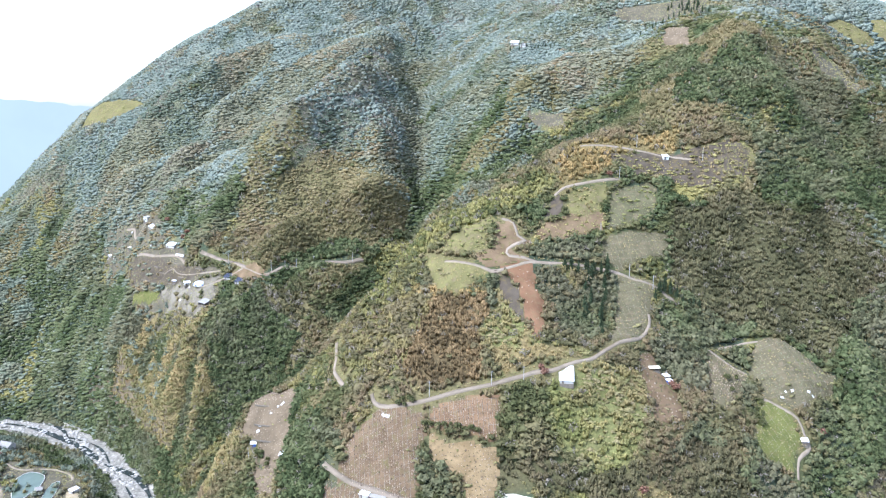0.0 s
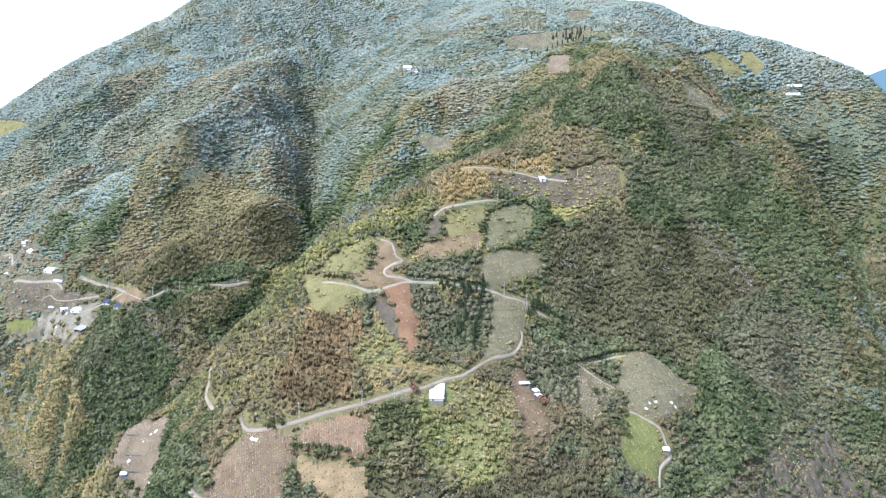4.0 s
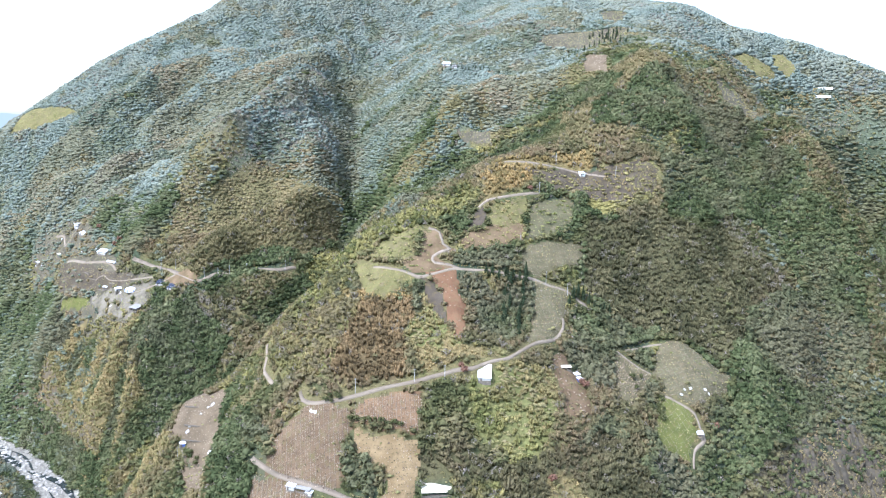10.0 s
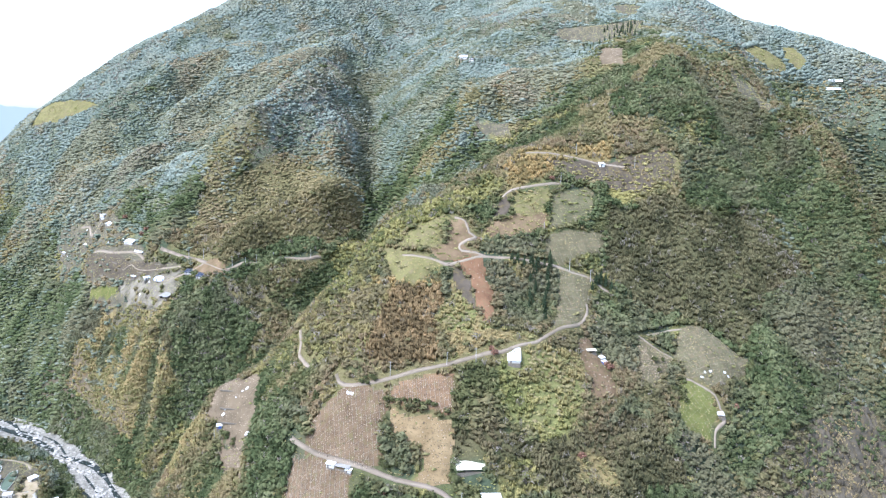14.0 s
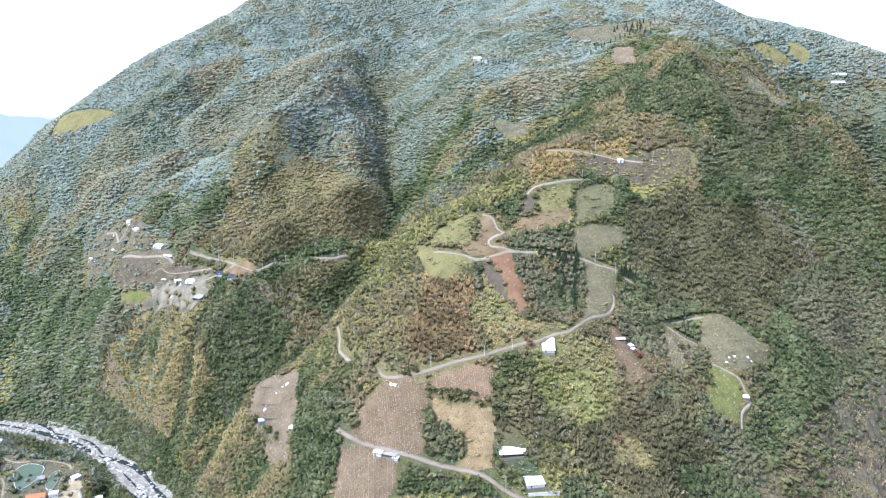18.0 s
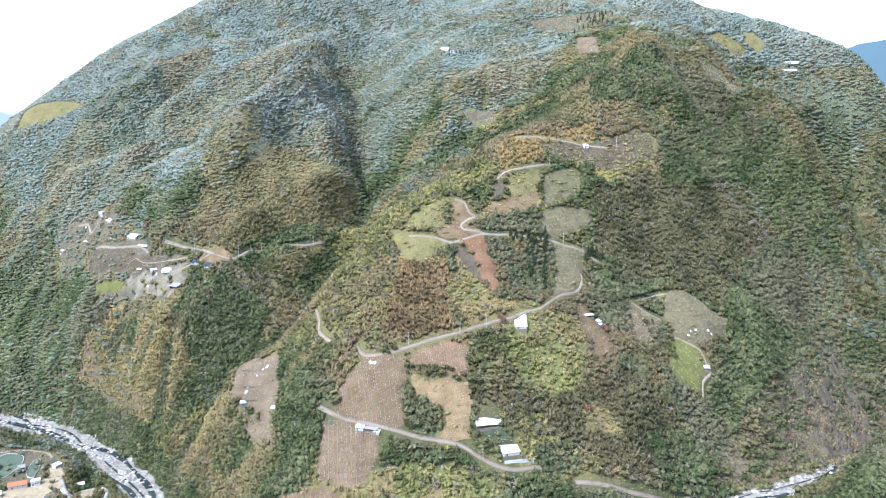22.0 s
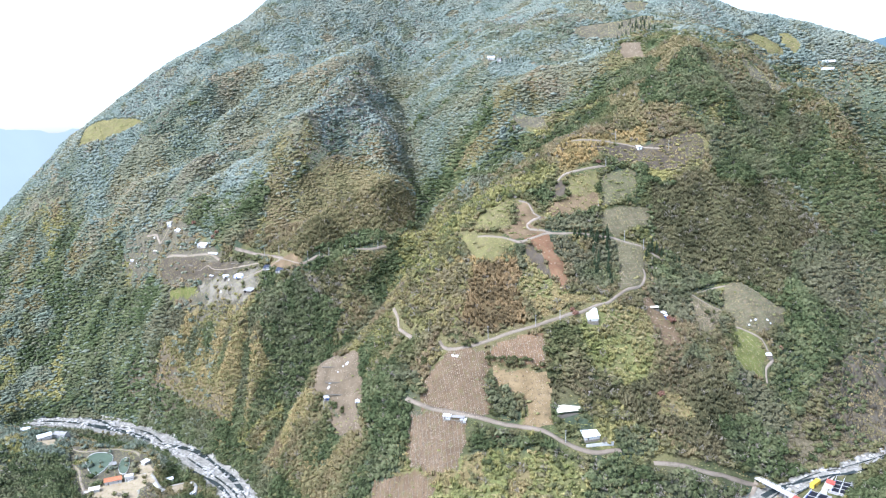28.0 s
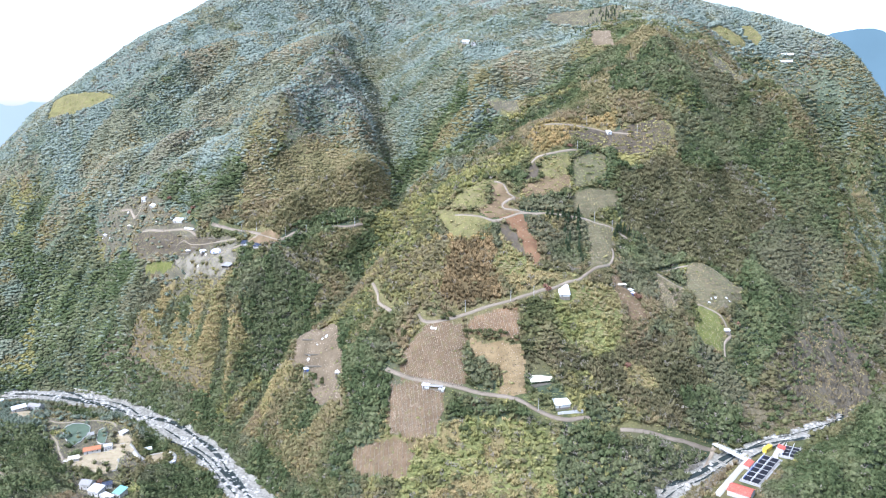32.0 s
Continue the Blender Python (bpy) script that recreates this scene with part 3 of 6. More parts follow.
# lesser ribs (+) and runnels (-) of the slopes: height, breadth, course
RELIEF = [
    (14, 26, [(-63, 889), (-94, 834), (-126, 816), (-158, 818), (-195, 810), (-224, 794), (-235, 786)]),
    (12, 22, [(-235, 786), (-239, 745), (-270, 728), (-309, 741), (-349, 752), (-381, 755)]),
    (11, 18, [(-139, 664), (-179, 674), (-218, 703), (-239, 696), (-286, 702), (-352, 742), (-398, 752)]),
    (12, 24, [(-162, 856), (-202, 855), (-253, 850), (-269, 830), (-319, 801), (-330, 773)]),
    (17, 24, [(-61, 793), (-112, 723), (-136, 680), (-154, 650), (-168, 633), (-191, 615), (-199, 600)]),
    (15, 17, [(-33, 633), (-73, 591), (-103, 590), (-126, 575), (-143, 560)]),
    (4, 16, [(-43, 757), (-54, 668), (-59, 634)]),
    (11, 17, [(74, 791), (39, 839), (12, 843), (-3, 808), (-2, 704), (-10, 664)]),
    (12, 18, [(162, 632), (112, 653), (77, 646), (54, 635), (36, 615)]),
    (7, 12, [(152, 594), (120, 612), (87, 607)]),
    (10, 18, [(217, 590), (234, 558), (228, 522), (256, 494), (265, 482), (285, 464), (282, 439)]),
    (16, 20, [(273, 570), (292, 542), (313, 523), (313, 496), (320, 486), (334, 479), (348, 465), (339, 440)]),
    (12, 18, [(390, 644), (448, 646), (467, 615), (458, 582)]),
    (9, 14, [(475, 601), (390, 495), (363, 447)]),
    (10, 16, [(241, 411), (236, 384), (214, 356)]),
    (16, 9, [(-188, 545), (-192, 525), (-202, 515), (-212, 511)]),
    (15, 9, [(-244, 585), (-256, 578), (-281, 588), (-296, 598)]),
    (11, 7, [(-174, 514), (-177, 504), (-181, 497)]),
    (10, 10, [(-364, 699), (-370, 679), (-363, 648)]),
    (8, 9, [(-294, 624), (-303, 613), (-317, 616)]),
    (9, 10, [(-145, 489), (-162, 484), (-174, 478)]),
    (7, 9, [(-97, 510), (-124, 500), (-141, 494)]),
    (5, 8, [(-43, 427), (-54, 419), (-50, 389)]),
    (-4, 12, [(-74, 909), (-56, 860), (-33, 803), (-23, 707), (-24, 651), (-33, 590)]),
    (-16, 20, [(-85, 780), (-137, 741), (-171, 697), (-207, 703), (-237, 711), (-268, 698), (-299, 705)]),
    (-13, 16, [(-156, 705), (-200, 729), (-247, 754), (-274, 746), (-300, 729)]),
    (-12, 18, [(-230, 828), (-248, 791), (-275, 772), (-331, 776), (-360, 768)]),
    (-13, 12, [(-33, 593), (-73, 577), (-102, 571), (-114, 555)]),
    (-9, 14, [(157, 611), (117, 622), (90, 621)]),
    (-9, 12, [(76, 604), (29, 604), (-6, 625)]),
    (-13, 16, [(240, 555), (268, 541), (282, 516), (293, 483), (301, 465), (305, 448), (299, 427)]),
    (-12, 14, [(302, 562), (415, 642), (443, 624), (396, 511), (356, 448)]),
    (-9, 7, [(-222, 564), (-224, 540), (-232, 535)]),
    (-9, 7, [(-180, 527), (-183, 509), (-193, 500)]),
    (-8, 8, [(-332, 671), (-342, 654), (-338, 629)]),
    (-8, 8, [(-268, 601), (-288, 600), (-307, 609)]),
    (-8, 10, [(-53, 564), (-71, 530), (-111, 506), (-130, 498), (-167, 490), (-200, 496)]),
    (-8, 10, [(107, 322), (118, 336), (135, 352)]),
    (-9, 12, [(208, 435), (214, 401), (217, 379), (197, 353)]),
]


def spline_surface(nodes, stiff=0.05):
    p = np.array([tuple(n) for n in nodes])
    xy, n = p[:, :2] / 100, len(p)
    r = np.linalg.norm(xy[:, None] - xy[None], axis=2)
    K = np.where(r > 0, r * r * np.log(r + 1e-9), 0) + stiff * np.eye(n)
    Q = np.c_[np.ones(n), xy]
    s = np.linalg.solve(np.block([[K, Q], [Q.T, np.zeros((3, 3))]]), np.r_[p[:, 2], 0, 0, 0])

    def height(x, y):
        u, v = x / 100, y / 100
        out = s[n] + s[n + 1] * u + s[n + 2] * v
        for (a, c), w in zip(xy, s[:n]):
            d = (u - a) ** 2 + (v - c) ** 2
            out = out + w * 0.5 * d * np.log(d + 1e-12)
        return out
    return height


PHI = (1 + 5 ** 0.5) / 2
ICO_V0 = np.array([(-1, PHI, 0), (1, PHI, 0), (-1, -PHI, 0), (1, -PHI, 0), (0, -1, PHI), (0, 1, PHI), (0, -1, -PHI), (0, 1, -PHI), (PHI, 0, -1), (PHI, 0, 1), (-PHI, 0, -1), (-PHI, 0, 1)]) / 1.9
ICO_F0 = np.array([(0, 11, 5), (0, 5, 1), (0, 1, 7), (0, 7, 10), (0, 10, 11), (1, 5, 9), (5, 11, 4), (11, 10, 2), (10, 7, 6), (7, 1, 8),
                   (3, 9, 4), (3, 4, 2), (3, 2, 6), (3, 6, 8), (3, 8, 9), (4, 9, 5), (2, 4, 11), (6, 2, 10), (8, 6, 7), (9, 8, 1)])
LATTICE = np.random.RandomState(5).rand(256, 256)


def waves(x, y, size, seed=0):
    """Smooth random waves between -1 and 1, of the given size in metres."""
    u, v = x / size + seed * 17.3 + 500, y / size + seed * 31.7 + 500
    i, j = np.floor(u).astype(int), np.floor(v).astype(int)
    f, g = u - i, v - j
    f, g = f * f * (3 - 2 * f), g * g * (3 - 2 * g)
    at = lambda a, c: LATTICE[a % 256, c % 256]
    return 2 * ((at(i, j) * (1 - f) + at(i + 1, j) * f) * (1 - g) + (at(i, j + 1) * (1 - f) + at(i + 1, j + 1) * f) * g) - 1


def inside(x, y, polygon):
    hit = np.zeros(np.shape(x), bool)
    for (ax, ay), (bx, by) in zip(polygon, polygon[1:] + polygon[:1]):
        if ay != by:
            hit ^= ((ay > y) != (by > y)) & (x < (bx - ax) * (y - ay) / (by - ay) + ax)
    return hit


def distance(x, y, path):
    """Metres from each place to a path."""
    best = np.full(np.shape(x), 1e9)
    for a, c in zip(path, path[1:]):
        ax, ay, dx, dy = a[0], a[1], c[0] - a[0], c[1] - a[1]
        k = np.clip(((x - ax) * dx + (y - ay) * dy) / (dx * dx + dy * dy + 1e-9), 0, 1)
        best = np.minimum(best, np.hypot(x - ax - k * dx, y - ay - k * dy))
    return best


def smooth_path(path, step=3.0):
    """A path through the nodes without corners (Catmull-Rom)."""
    p = [np.array(q, float) for q in path]
    p = [2 * p[0] - p[1]] + p + [2 * p[-1] - p[-2]]
    out = []
    for a, c, d, e in zip(p, p[1:], p[2:], p[3:]):
        k = max(2, int(np.linalg.norm(d - c) / step))
        for i in range(k):
            t = i / k
            out.append(0.5 * (2 * c + (d - a) * t + (2 * a - 5 * c + 4 * d - e) * t * t + (3 * c - a - 3 * d + e) * t ** 3))
    return out + [p[-2]]


ROADS = {k: smooth_path(v) for k, v in ROADS.items()}
RIVER_BED = smooth_path([(v.x, v.y) for v in RIVER], 6)


def axis(*runs):
    out = [runs[0][0]]
    for start, end, step in runs:
        k = max(1, round((end - start) / step))
        out += [start + (end - start) * i / k for i in range(1, k + 1)]
    return np.array(out)


YARD = [(110, 231), (118, 246), (147, 271), (157, 281), (178, 297), (208, 298), (208, 288), (189, 273), (170, 262), (147, 245), (136, 231), (122, 225)]   # concrete yards by the river
XS = axis((-5200, -1200, 500), (-1200, -500, 50), (-500, 520, 3), (520, 1200, 50), (1200, 5200, 500))
YS = axis((-4000, -500, 500), (-500, 130, 45), (130, 790, 3), (790, 1150, 6), (1150, 1500, 50), (1500, 5000, 500))
GX, GY = np.meshgrid(XS, YS)
GZ = spline_surface(LAND)(GX, GY)
# beyond the mapped slopes the land falls to a rolling valley floor
beyond = np.hypot(np.maximum(np.maximum(-560 - GX, GX - 640), 0), np.maximum(np.maximum(120 - GY, GY - 1120), 0))
fade = np.clip(beyond / 420, 0, 1)
fade = fade * fade * (3 - 2 * fade)
GZ = GZ * (1 - fade) + (110 + 25 * waves(GX, GY, 420, 3)) * fade
open_land = np.zeros(GX.shape)
for poly in FIELDS.values():
    open_land[inside(GX, GY, poly)] = 1
for path in ROADS.values():
    open_land[distance(GX, GY, path[::2]) < 4] = 1
river_away = distance(GX, GY, RIVER_BED)
open_land[river_away < np.where(GX > 60, 8, 20)] = 1
open_land[inside(GX, GY, YARD)] = 1
for _ in range(3):
    open_land = (open_land + np.roll(open_land, 1, 0) + np.roll(open_land, -1, 0) + np.roll(open_land, 1, 1) + np.roll(open_land, -1, 1)) / 5
rough_land = 1 - 0.75 * open_land
GZ += rough_land * (3.2 * waves(GX, GY, 52) + 1.6 * waves(GX, GY, 21, 1) + 0.4 * waves(GX, GY, 8, 2)) * (1 - fade)
for height, breadth, course in RELIEF:
    away = distance(GX, GY, smooth_path(course, 12))
    GZ += rough_land * height * (1.12 * np.exp(-(away / breadth) ** 2) - 0.3 * np.exp(-(away / (2.4 * breadth)) ** 2))
# runnels that the rain has cut down the far slopes
run = waves(GX + 0.35 * GY + 14 * waves(GX, GY, 90, 21), GY * 0.22, 34, 22)
GZ += rough_land * 3.0 * waves(GX, GY, 75, 27) * np.clip((GY - 580) / 80, 0, 1) * (1 - fade)
GZ += rough_land * 4.0 * (0.35 - np.abs(run)) * np.clip((GY - 560) / 80, 0, 1) * (1 - fade)
run = waves(GX + 0.2 * GY, GY * 0.3, 22, 23)
GZ += rough_land * 3.5 * (0.35 - np.abs(run)) * np.clip((600 - GY) / 60, 0, 1) * np.clip((np.abs(GX - 20) - 110) / 60, 0, 1) * (1 - fade)
GZ -= 2.2 * (1 - open_land) * (1 - fade) * (1 - 0.6 * np.clip((GY - 560) / 80, 0, 1))
# the river has levelled its bed
RIVER_NODES = smooth_path([tuple(v) for v in RIVER], 6)
for row, col in zip(*np.nonzero(river_away < 30)):
    gx, gy = GX[row, col], GY[row, col]
    bed_z = min(RIVER_NODES, key=lambda q: (q[0] - gx) ** 2 + (q[1] - gy) ** 2)[2]
    half_bed = 8.0 if gx > 60 else 14.0
    k = np.clip((half_bed + 10 - river_away[row, col]) / 10, 0, 1)
    GZ[row, col] += (bed_z + 1.2 - GZ[row, col]) * k
# level benches that people have cut: the fish yards and the settlement
for poly, level, fall, reach in ((YARD, 161.5, 0.36, 26), (FIELDS["settlement_ground"], 113.0, 0.35, 10)):
    away = np.where(inside(GX, GY, poly), 0.0, np.maximum(distance(GX, GY, poly + poly[:1]) - 1.5, 0))
    cut = np.clip(GZ, level - 0.9 * away, level + fall * away + 2.5 * np.maximum(away - reach, 0))
    k = np.clip((river_away - np.where(GX > 60, 8.0, 13.0)) / 4, 0, 1) * ((GX < 60) | (GY < 270 + 0.3 * (GX - 101)))
    GZ += (cut - GZ) * k * (away < 60)


def land(x, y):
    """Height of the ground."""
    x, y = np.asarray(x, float), np.asarray(y, float)
    i = np.clip(np.searchsorted(XS, x) - 1, 0, len(XS) - 2)
    j = np.clip(np.searchsorted(YS, y) - 1, 0, len(YS) - 2)
    u = (x - XS[i]) / (XS[i + 1] - XS[i])
    v = (y - YS[j]) / (YS[j + 1] - YS[j])
    return (GZ[j, i] * (1 - u) + GZ[j, i + 1] * u) * (1 - v) + (GZ[j + 1, i] * (1 - u) + GZ[j + 1, i + 1] * u) * v


def slope_at(x, y):
    return np.hypot(land(x + 3, y) - land(x - 3, y), land(x, y + 3) - land(x, y - 3)) / 6


def mesh_of(name, verts, faces, material, smooth=False, tint=None):
    """A mesh from arrays of corners and of triangles or quads; tint: a number for each corner, by which foliage takes its colour."""
    verts, faces = np.asarray(verts, np.float32), np.asarray(faces, np.int32)
    me = bpy.data.meshes.new(name)
    n, k = faces.shape
    me.vertices.add(len(verts))
    me.vertices.foreach_set("co", verts.ravel())
    me.loops.add(n * k)
    me.loops.foreach_set("vertex_index", faces.ravel())
    me.polygons.add(n)
    me.polygons.foreach_set("loop_start", np.arange(n, dtype=np.int32) * k)
    if smooth:
        me.polygons.foreach_set("use_smooth", np.ones(n, bool))
    me.update(calc_edges=True)
    me.materials.append(material)
    if tint is not None:
        me.attributes.new("tint", "FLOAT", "POINT").data.foreach_set("value", np.asarray(tint, np.float32))
    return me


def sheet_faces(rows, cols):
    a = (np.arange(rows - 1)[:, None] * cols + np.arange(cols - 1)[None]).ravel()
    return np.stack([a, a + 1, a + cols + 1, a + cols], 1)


ground = new("ground", mesh_of("ground", np.stack([GX.ravel(), GY.ravel(), GZ.ravel()], 1), sheet_faces(len(YS), len(XS)), GROUND, True))
tagged(ground, "steep green mountain ground of soil and undergrowth", "ground", kind="structure")


# ---- fields ----
FIELD_KIND = dict(high_meadow="yellow", far_meadow="yellow", high_yard="scruff", settlement_yard="pale", court_yard="pale", settlement_plot="green", river_yard="pale", west_yard="pale", corner_yard="pale", garden="scruff", cliff_face="rock", sand_yard="bare", dark_tilled="dark", dug_strip="dark", village_terrace="dark", village_green="green", east_meadow="yellow", brown_plot="brown", pink_plot="pink", tan_plot="tan", lower_plot="brown", toe_plot="brown", grey_plot="grey", grey_plot_lower="grey",
                  red_plot="red", yellow_meadow="yellow", orchard_meadow="yellow", bare_ground="bare", yellow_terrace="yellow", bare_terrace="bare",
                  cabbage_plot="cabbage", row_plot_upper="rows", row_plot="rows", strip_plot="brown", hut_meadow="dark", netted_plot="rows",
                  netted_plot_small="rows", green_plot="green", far_patch="scruff", top_patch="grey", top_terrace="scruff", east_field="scruff",
                  village_ground="scruff", hamlet_yard="rubble", west_terrace="yellow", settlement_ground="scruff")
FIELD_WORDS = dict(pale="pale dusty yard between houses", scruff="overgrown rough ground round a hamlet", dark="dark freshly tilled earth plot", brown="fallow brown field with thin dry rows", pink="pinkish bare earth field on a slope", tan="tan harvested field with dark soil clods",
                   grey="grey brown terraced vegetable plot", red="strip of freshly dug red earth", yellow="dry yellow green meadow on the spur",
                   bare="bare pale orange earth clearing", cabbage="pale green vegetable plot in rows", rows="planted plot with fine pale rows",
                   green="bright green plot below a path", straw="dry golden grass on a steep slope", rock="bare rocky cliff with dry grass", rubble="pale trampled ground between buildings")


def drape(polygon, lift, step=1.5, ragged=2.0):
    """Cells of ground cloth that lie over the land inside a polygon with an uneven edge."""
    p = np.array(polygon, float)
    xs = np.arange(p[:, 0].min() - 3, p[:, 0].max() + 3, step)
    ys = np.arange(p[:, 1].min() - 3, p[:, 1].max() + 3, step)
    x, y = np.meshgrid(xs, ys)
    cx, cy = x[:-1, :-1] + step / 2, y[:-1, :-1] + step / 2
    keep = inside(cx + ragged * waves(cx, cy, 7, 4), cy + ragged * waves(cx, cy, 7, 6), [tuple(q) for q in p]).ravel()
    z = land(x, y) + lift
    v = np.stack([x.ravel(), y.ravel(), z.ravel()], 1)
    f = sheet_faces(len(ys), len(xs))[keep]
    used, f = np.unique(f, return_inverse=True)
    return v[used], f.reshape(-1, 4)


for k, (name, poly) in enumerate(FIELDS.items()):
    kind = FIELD_KIND[name]
    v, f = drape(poly, 0.28 + 0.25 * (name in ("village_terrace", "village_green", "sand_yard", "dug_strip", "hamlet_yard", "settlement_yard", "court_yard", "garden")), ragged=14.0 if kind == "rock" else 6.0 if kind in ("scruff", "rubble") else 2.0)
    if kind == "rock":
        v[:, 2] += 1.6 * waves(v[:, 0], v[:, 1], 9, 61) + 2.0 * waves(v[:, 0] * 1.6, v[:, 1] * 0.6, 3.0, 62) + np.random.RandomState(60).uniform(-0.9, 0.9, len(v))
    field = new("field", mesh_of("field", v, f, FIELD_MATS[kind], kind != "rock"))
    tagged(field, FIELD_WORDS[kind], "field", kind="structure")

# ---- roads ----
ROAD_WIDTH = dict(zigzag_lane=1.5, upper_road=1.6, ridge_track=1.6, field_track=1.5, high_track=1.6, hut_track=1.1, lower_road=1.7, river_road=1.6,
                  plot_path=1.2, upper_plot_path=1.0, terrace_path=1.1, hamlet_path=1.4, green_path=1.3, village_road=2.0, village_lane=1.6, village_street=1.8, settlement_road=4.0, settlement_lane=4.5, garden_path=2.2, garden_lane=2.4, yard_ramp=2.6, bank_road=3.8, loop_road=3.0, bank_path=2.2)


def ribbon(path, width, lift, thick=0.25):
    """A draped slab along a path, with kerb-high sides."""
    p = np.array(path, float)
    d = np.gradient(p, axis=0)
    d /= np.linalg.norm(d, axis=1)[:, None] + 1e-9
    n = np.stack([-d[:, 1], d[:, 0]], 1)
    w = width / 2 * (1 + 0.12 * waves(p[:, 0], p[:, 1], 11, 8))
    across = []
    mid = land(p[:, 0], p[:, 1])
    for k, drop in ((-1, thick + 0.9), (-1, 0), (0, -0.03), (1, 0), (1, thick + 0.9)):
        q = p + n * (k * w)[:, None]
        edge = np.maximum(land(q[:, 0], q[:, 1]), mid - 0.4) if drop <= 0 else land(q[:, 0], q[:, 1])
        z = np.maximum(edge, mid) if drop <= 0 else np.maximum(edge, mid) - drop
        across.append(np.c_[q, z + lift])
    v = np.stack(across, 1).reshape(-1, 3)
    return v, sheet_faces(len(p), 5)


for name, path in ROADS.items():
    v, f = ribbon(path, ROAD_WIDTH[name], 0.35)
    paved = name in ("upper_road", "lower_road", "village_road", "bank_road", "loop_road", "settlement_road", "settlement_lane", "yard_ramp", "river_road")
    road = new("road", mesh_of("road", v, f, PALE_CONCRETE if name.startswith("settlement") or name in ("yard_ramp", "bank_road", "loop_road") else CONCRETE if paved else DIRT, True))
    tagged(road, "narrow pale concrete farm road along the slope" if paved else "pale dirt track between the fields", "road", kind="structure")


# ---- river ----
def strip(path, width, lift, wander=0.0, seed=0, cells=8):
    """A flat cloth along the river bed, as wide as width at its widest."""
    p = np.array(path, float)
    d = np.gradient(p, axis=0)
    d /= np.linalg.norm(d, axis=1)[:, None] + 1e-9
    n = np.stack([-d[:, 1], d[:, 0]], 1)
    s = np.cumsum(np.r_[0, np.linalg.norm(np.diff(p, axis=0), axis=1)])
    mid = wander * waves(s, s * 0 + 3, 60, seed)
    half = width / 2 * np.clip(1 + (0.3 if width > 10 else 1.3) * waves(s, s * 0 + 9, 45 if width > 10 else 20, seed + 1), 0.04, 1.7) * np.where(p[:, 0] > 160, 0.45, np.where(p[:, 0] > 60, 0.7, 1.0))
    rows = []
    for k in range(cells + 1):
        q = p + n * (mid + half * (2 * k / cells - 1))[:, None]
        rows.append(np.c_[q, land(q[:, 0], q[:, 1]) + lift])
    return np.stack(rows, 1).reshape(-1, 3), sheet_faces(len(p), cells + 1)


v, f = strip(smooth_path([(q.x, q.y) for q in RIVER], 2), 27, 0.45, cells=18)
v[:, 2] += 0.3 * waves(v[:, 0], v[:, 1], 4.0, 31) + 0.25 * waves(v[:, 0], v[:, 1], 9.0, 33)
tagged(new("riverbed", mesh_of("riverbed", v, f, GRAVEL, True)), "pale gravel bed of a mountain river", "riverbed", kind="structure")
for k, (wide, wander) in enumerate(((3.4, 12.0), (2.4, 15.0), (1.8, 7.0))):
    v, f = strip(RIVER_BED, wide, 0.75, wander, 40 + k, 3)
    tagged(new("water", mesh_of("water", v, f, WATER, True)), "dark clear water running between boulders", "water", kind="structure")
r = np.random.RandomState(77)
bed = np.array(RIVER_BED)
pick, along = r.randint(0, len(bed) - 1, 9000), r.rand(9000, 1)
spot = bed[pick] * (1 - along) + bed[pick + 1] * along + r.uniform(-13, 13, (9000, 2))
bx, by = spot.T
shoal = waves(bx, by, 16, 91) + 0.7 * waves(bx, by, 6, 92) + r.normal(0, 0.5, len(bx))
near_bed = (distance(bx, by, RIVER_BED) < np.where(bx > 160, 6.0, np.where(bx > 60, 8.0, 11.0))) & (shoal > -0.1)
bx, by = bx[near_bed], by[near_bed]
bs = r.uniform(0.0, 1.0, len(bx)) ** 6 * 1.9 + r.uniform(0.25, 0.7, len(bx))
rocks = [ICO_V0 * np.array((s, s * q, s * 0.55)) * r.uniform(0.75, 1.2, (12, 1)) + np.array((x, y, z + 0.45)) for x, y, z, s, q in zip(bx, by, land(bx, by), bs, r.uniform(0.6, 1.3, len(bx)))]
faces = np.concatenate([ICO_F0 + 12 * i for i in range(len(rocks))])
tagged(new("boulders", mesh_of("boulders", np.concatenate(rocks), faces, STONE)), "pale grey boulders strewn over the riverbed", "boulders", kind="stuff")

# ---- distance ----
# unlit emission that paints haze over the far hills
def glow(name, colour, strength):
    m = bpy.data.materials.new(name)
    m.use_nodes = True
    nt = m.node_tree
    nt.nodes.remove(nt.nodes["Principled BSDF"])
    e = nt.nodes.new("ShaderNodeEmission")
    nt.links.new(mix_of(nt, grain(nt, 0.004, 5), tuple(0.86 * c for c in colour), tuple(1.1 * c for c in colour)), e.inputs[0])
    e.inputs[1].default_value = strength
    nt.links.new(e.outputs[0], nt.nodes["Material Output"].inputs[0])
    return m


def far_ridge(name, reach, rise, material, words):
    """A glowing ring for distant hills; rise gives the height of its skyline, in degrees, for each bearing."""
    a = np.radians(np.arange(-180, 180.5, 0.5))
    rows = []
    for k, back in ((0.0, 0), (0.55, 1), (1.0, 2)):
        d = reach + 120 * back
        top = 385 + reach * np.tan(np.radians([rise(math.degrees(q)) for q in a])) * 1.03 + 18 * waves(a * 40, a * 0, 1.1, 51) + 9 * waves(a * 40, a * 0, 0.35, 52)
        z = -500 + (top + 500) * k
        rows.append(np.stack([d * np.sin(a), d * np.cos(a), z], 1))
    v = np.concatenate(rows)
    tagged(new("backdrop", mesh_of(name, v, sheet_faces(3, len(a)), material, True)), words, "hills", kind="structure")


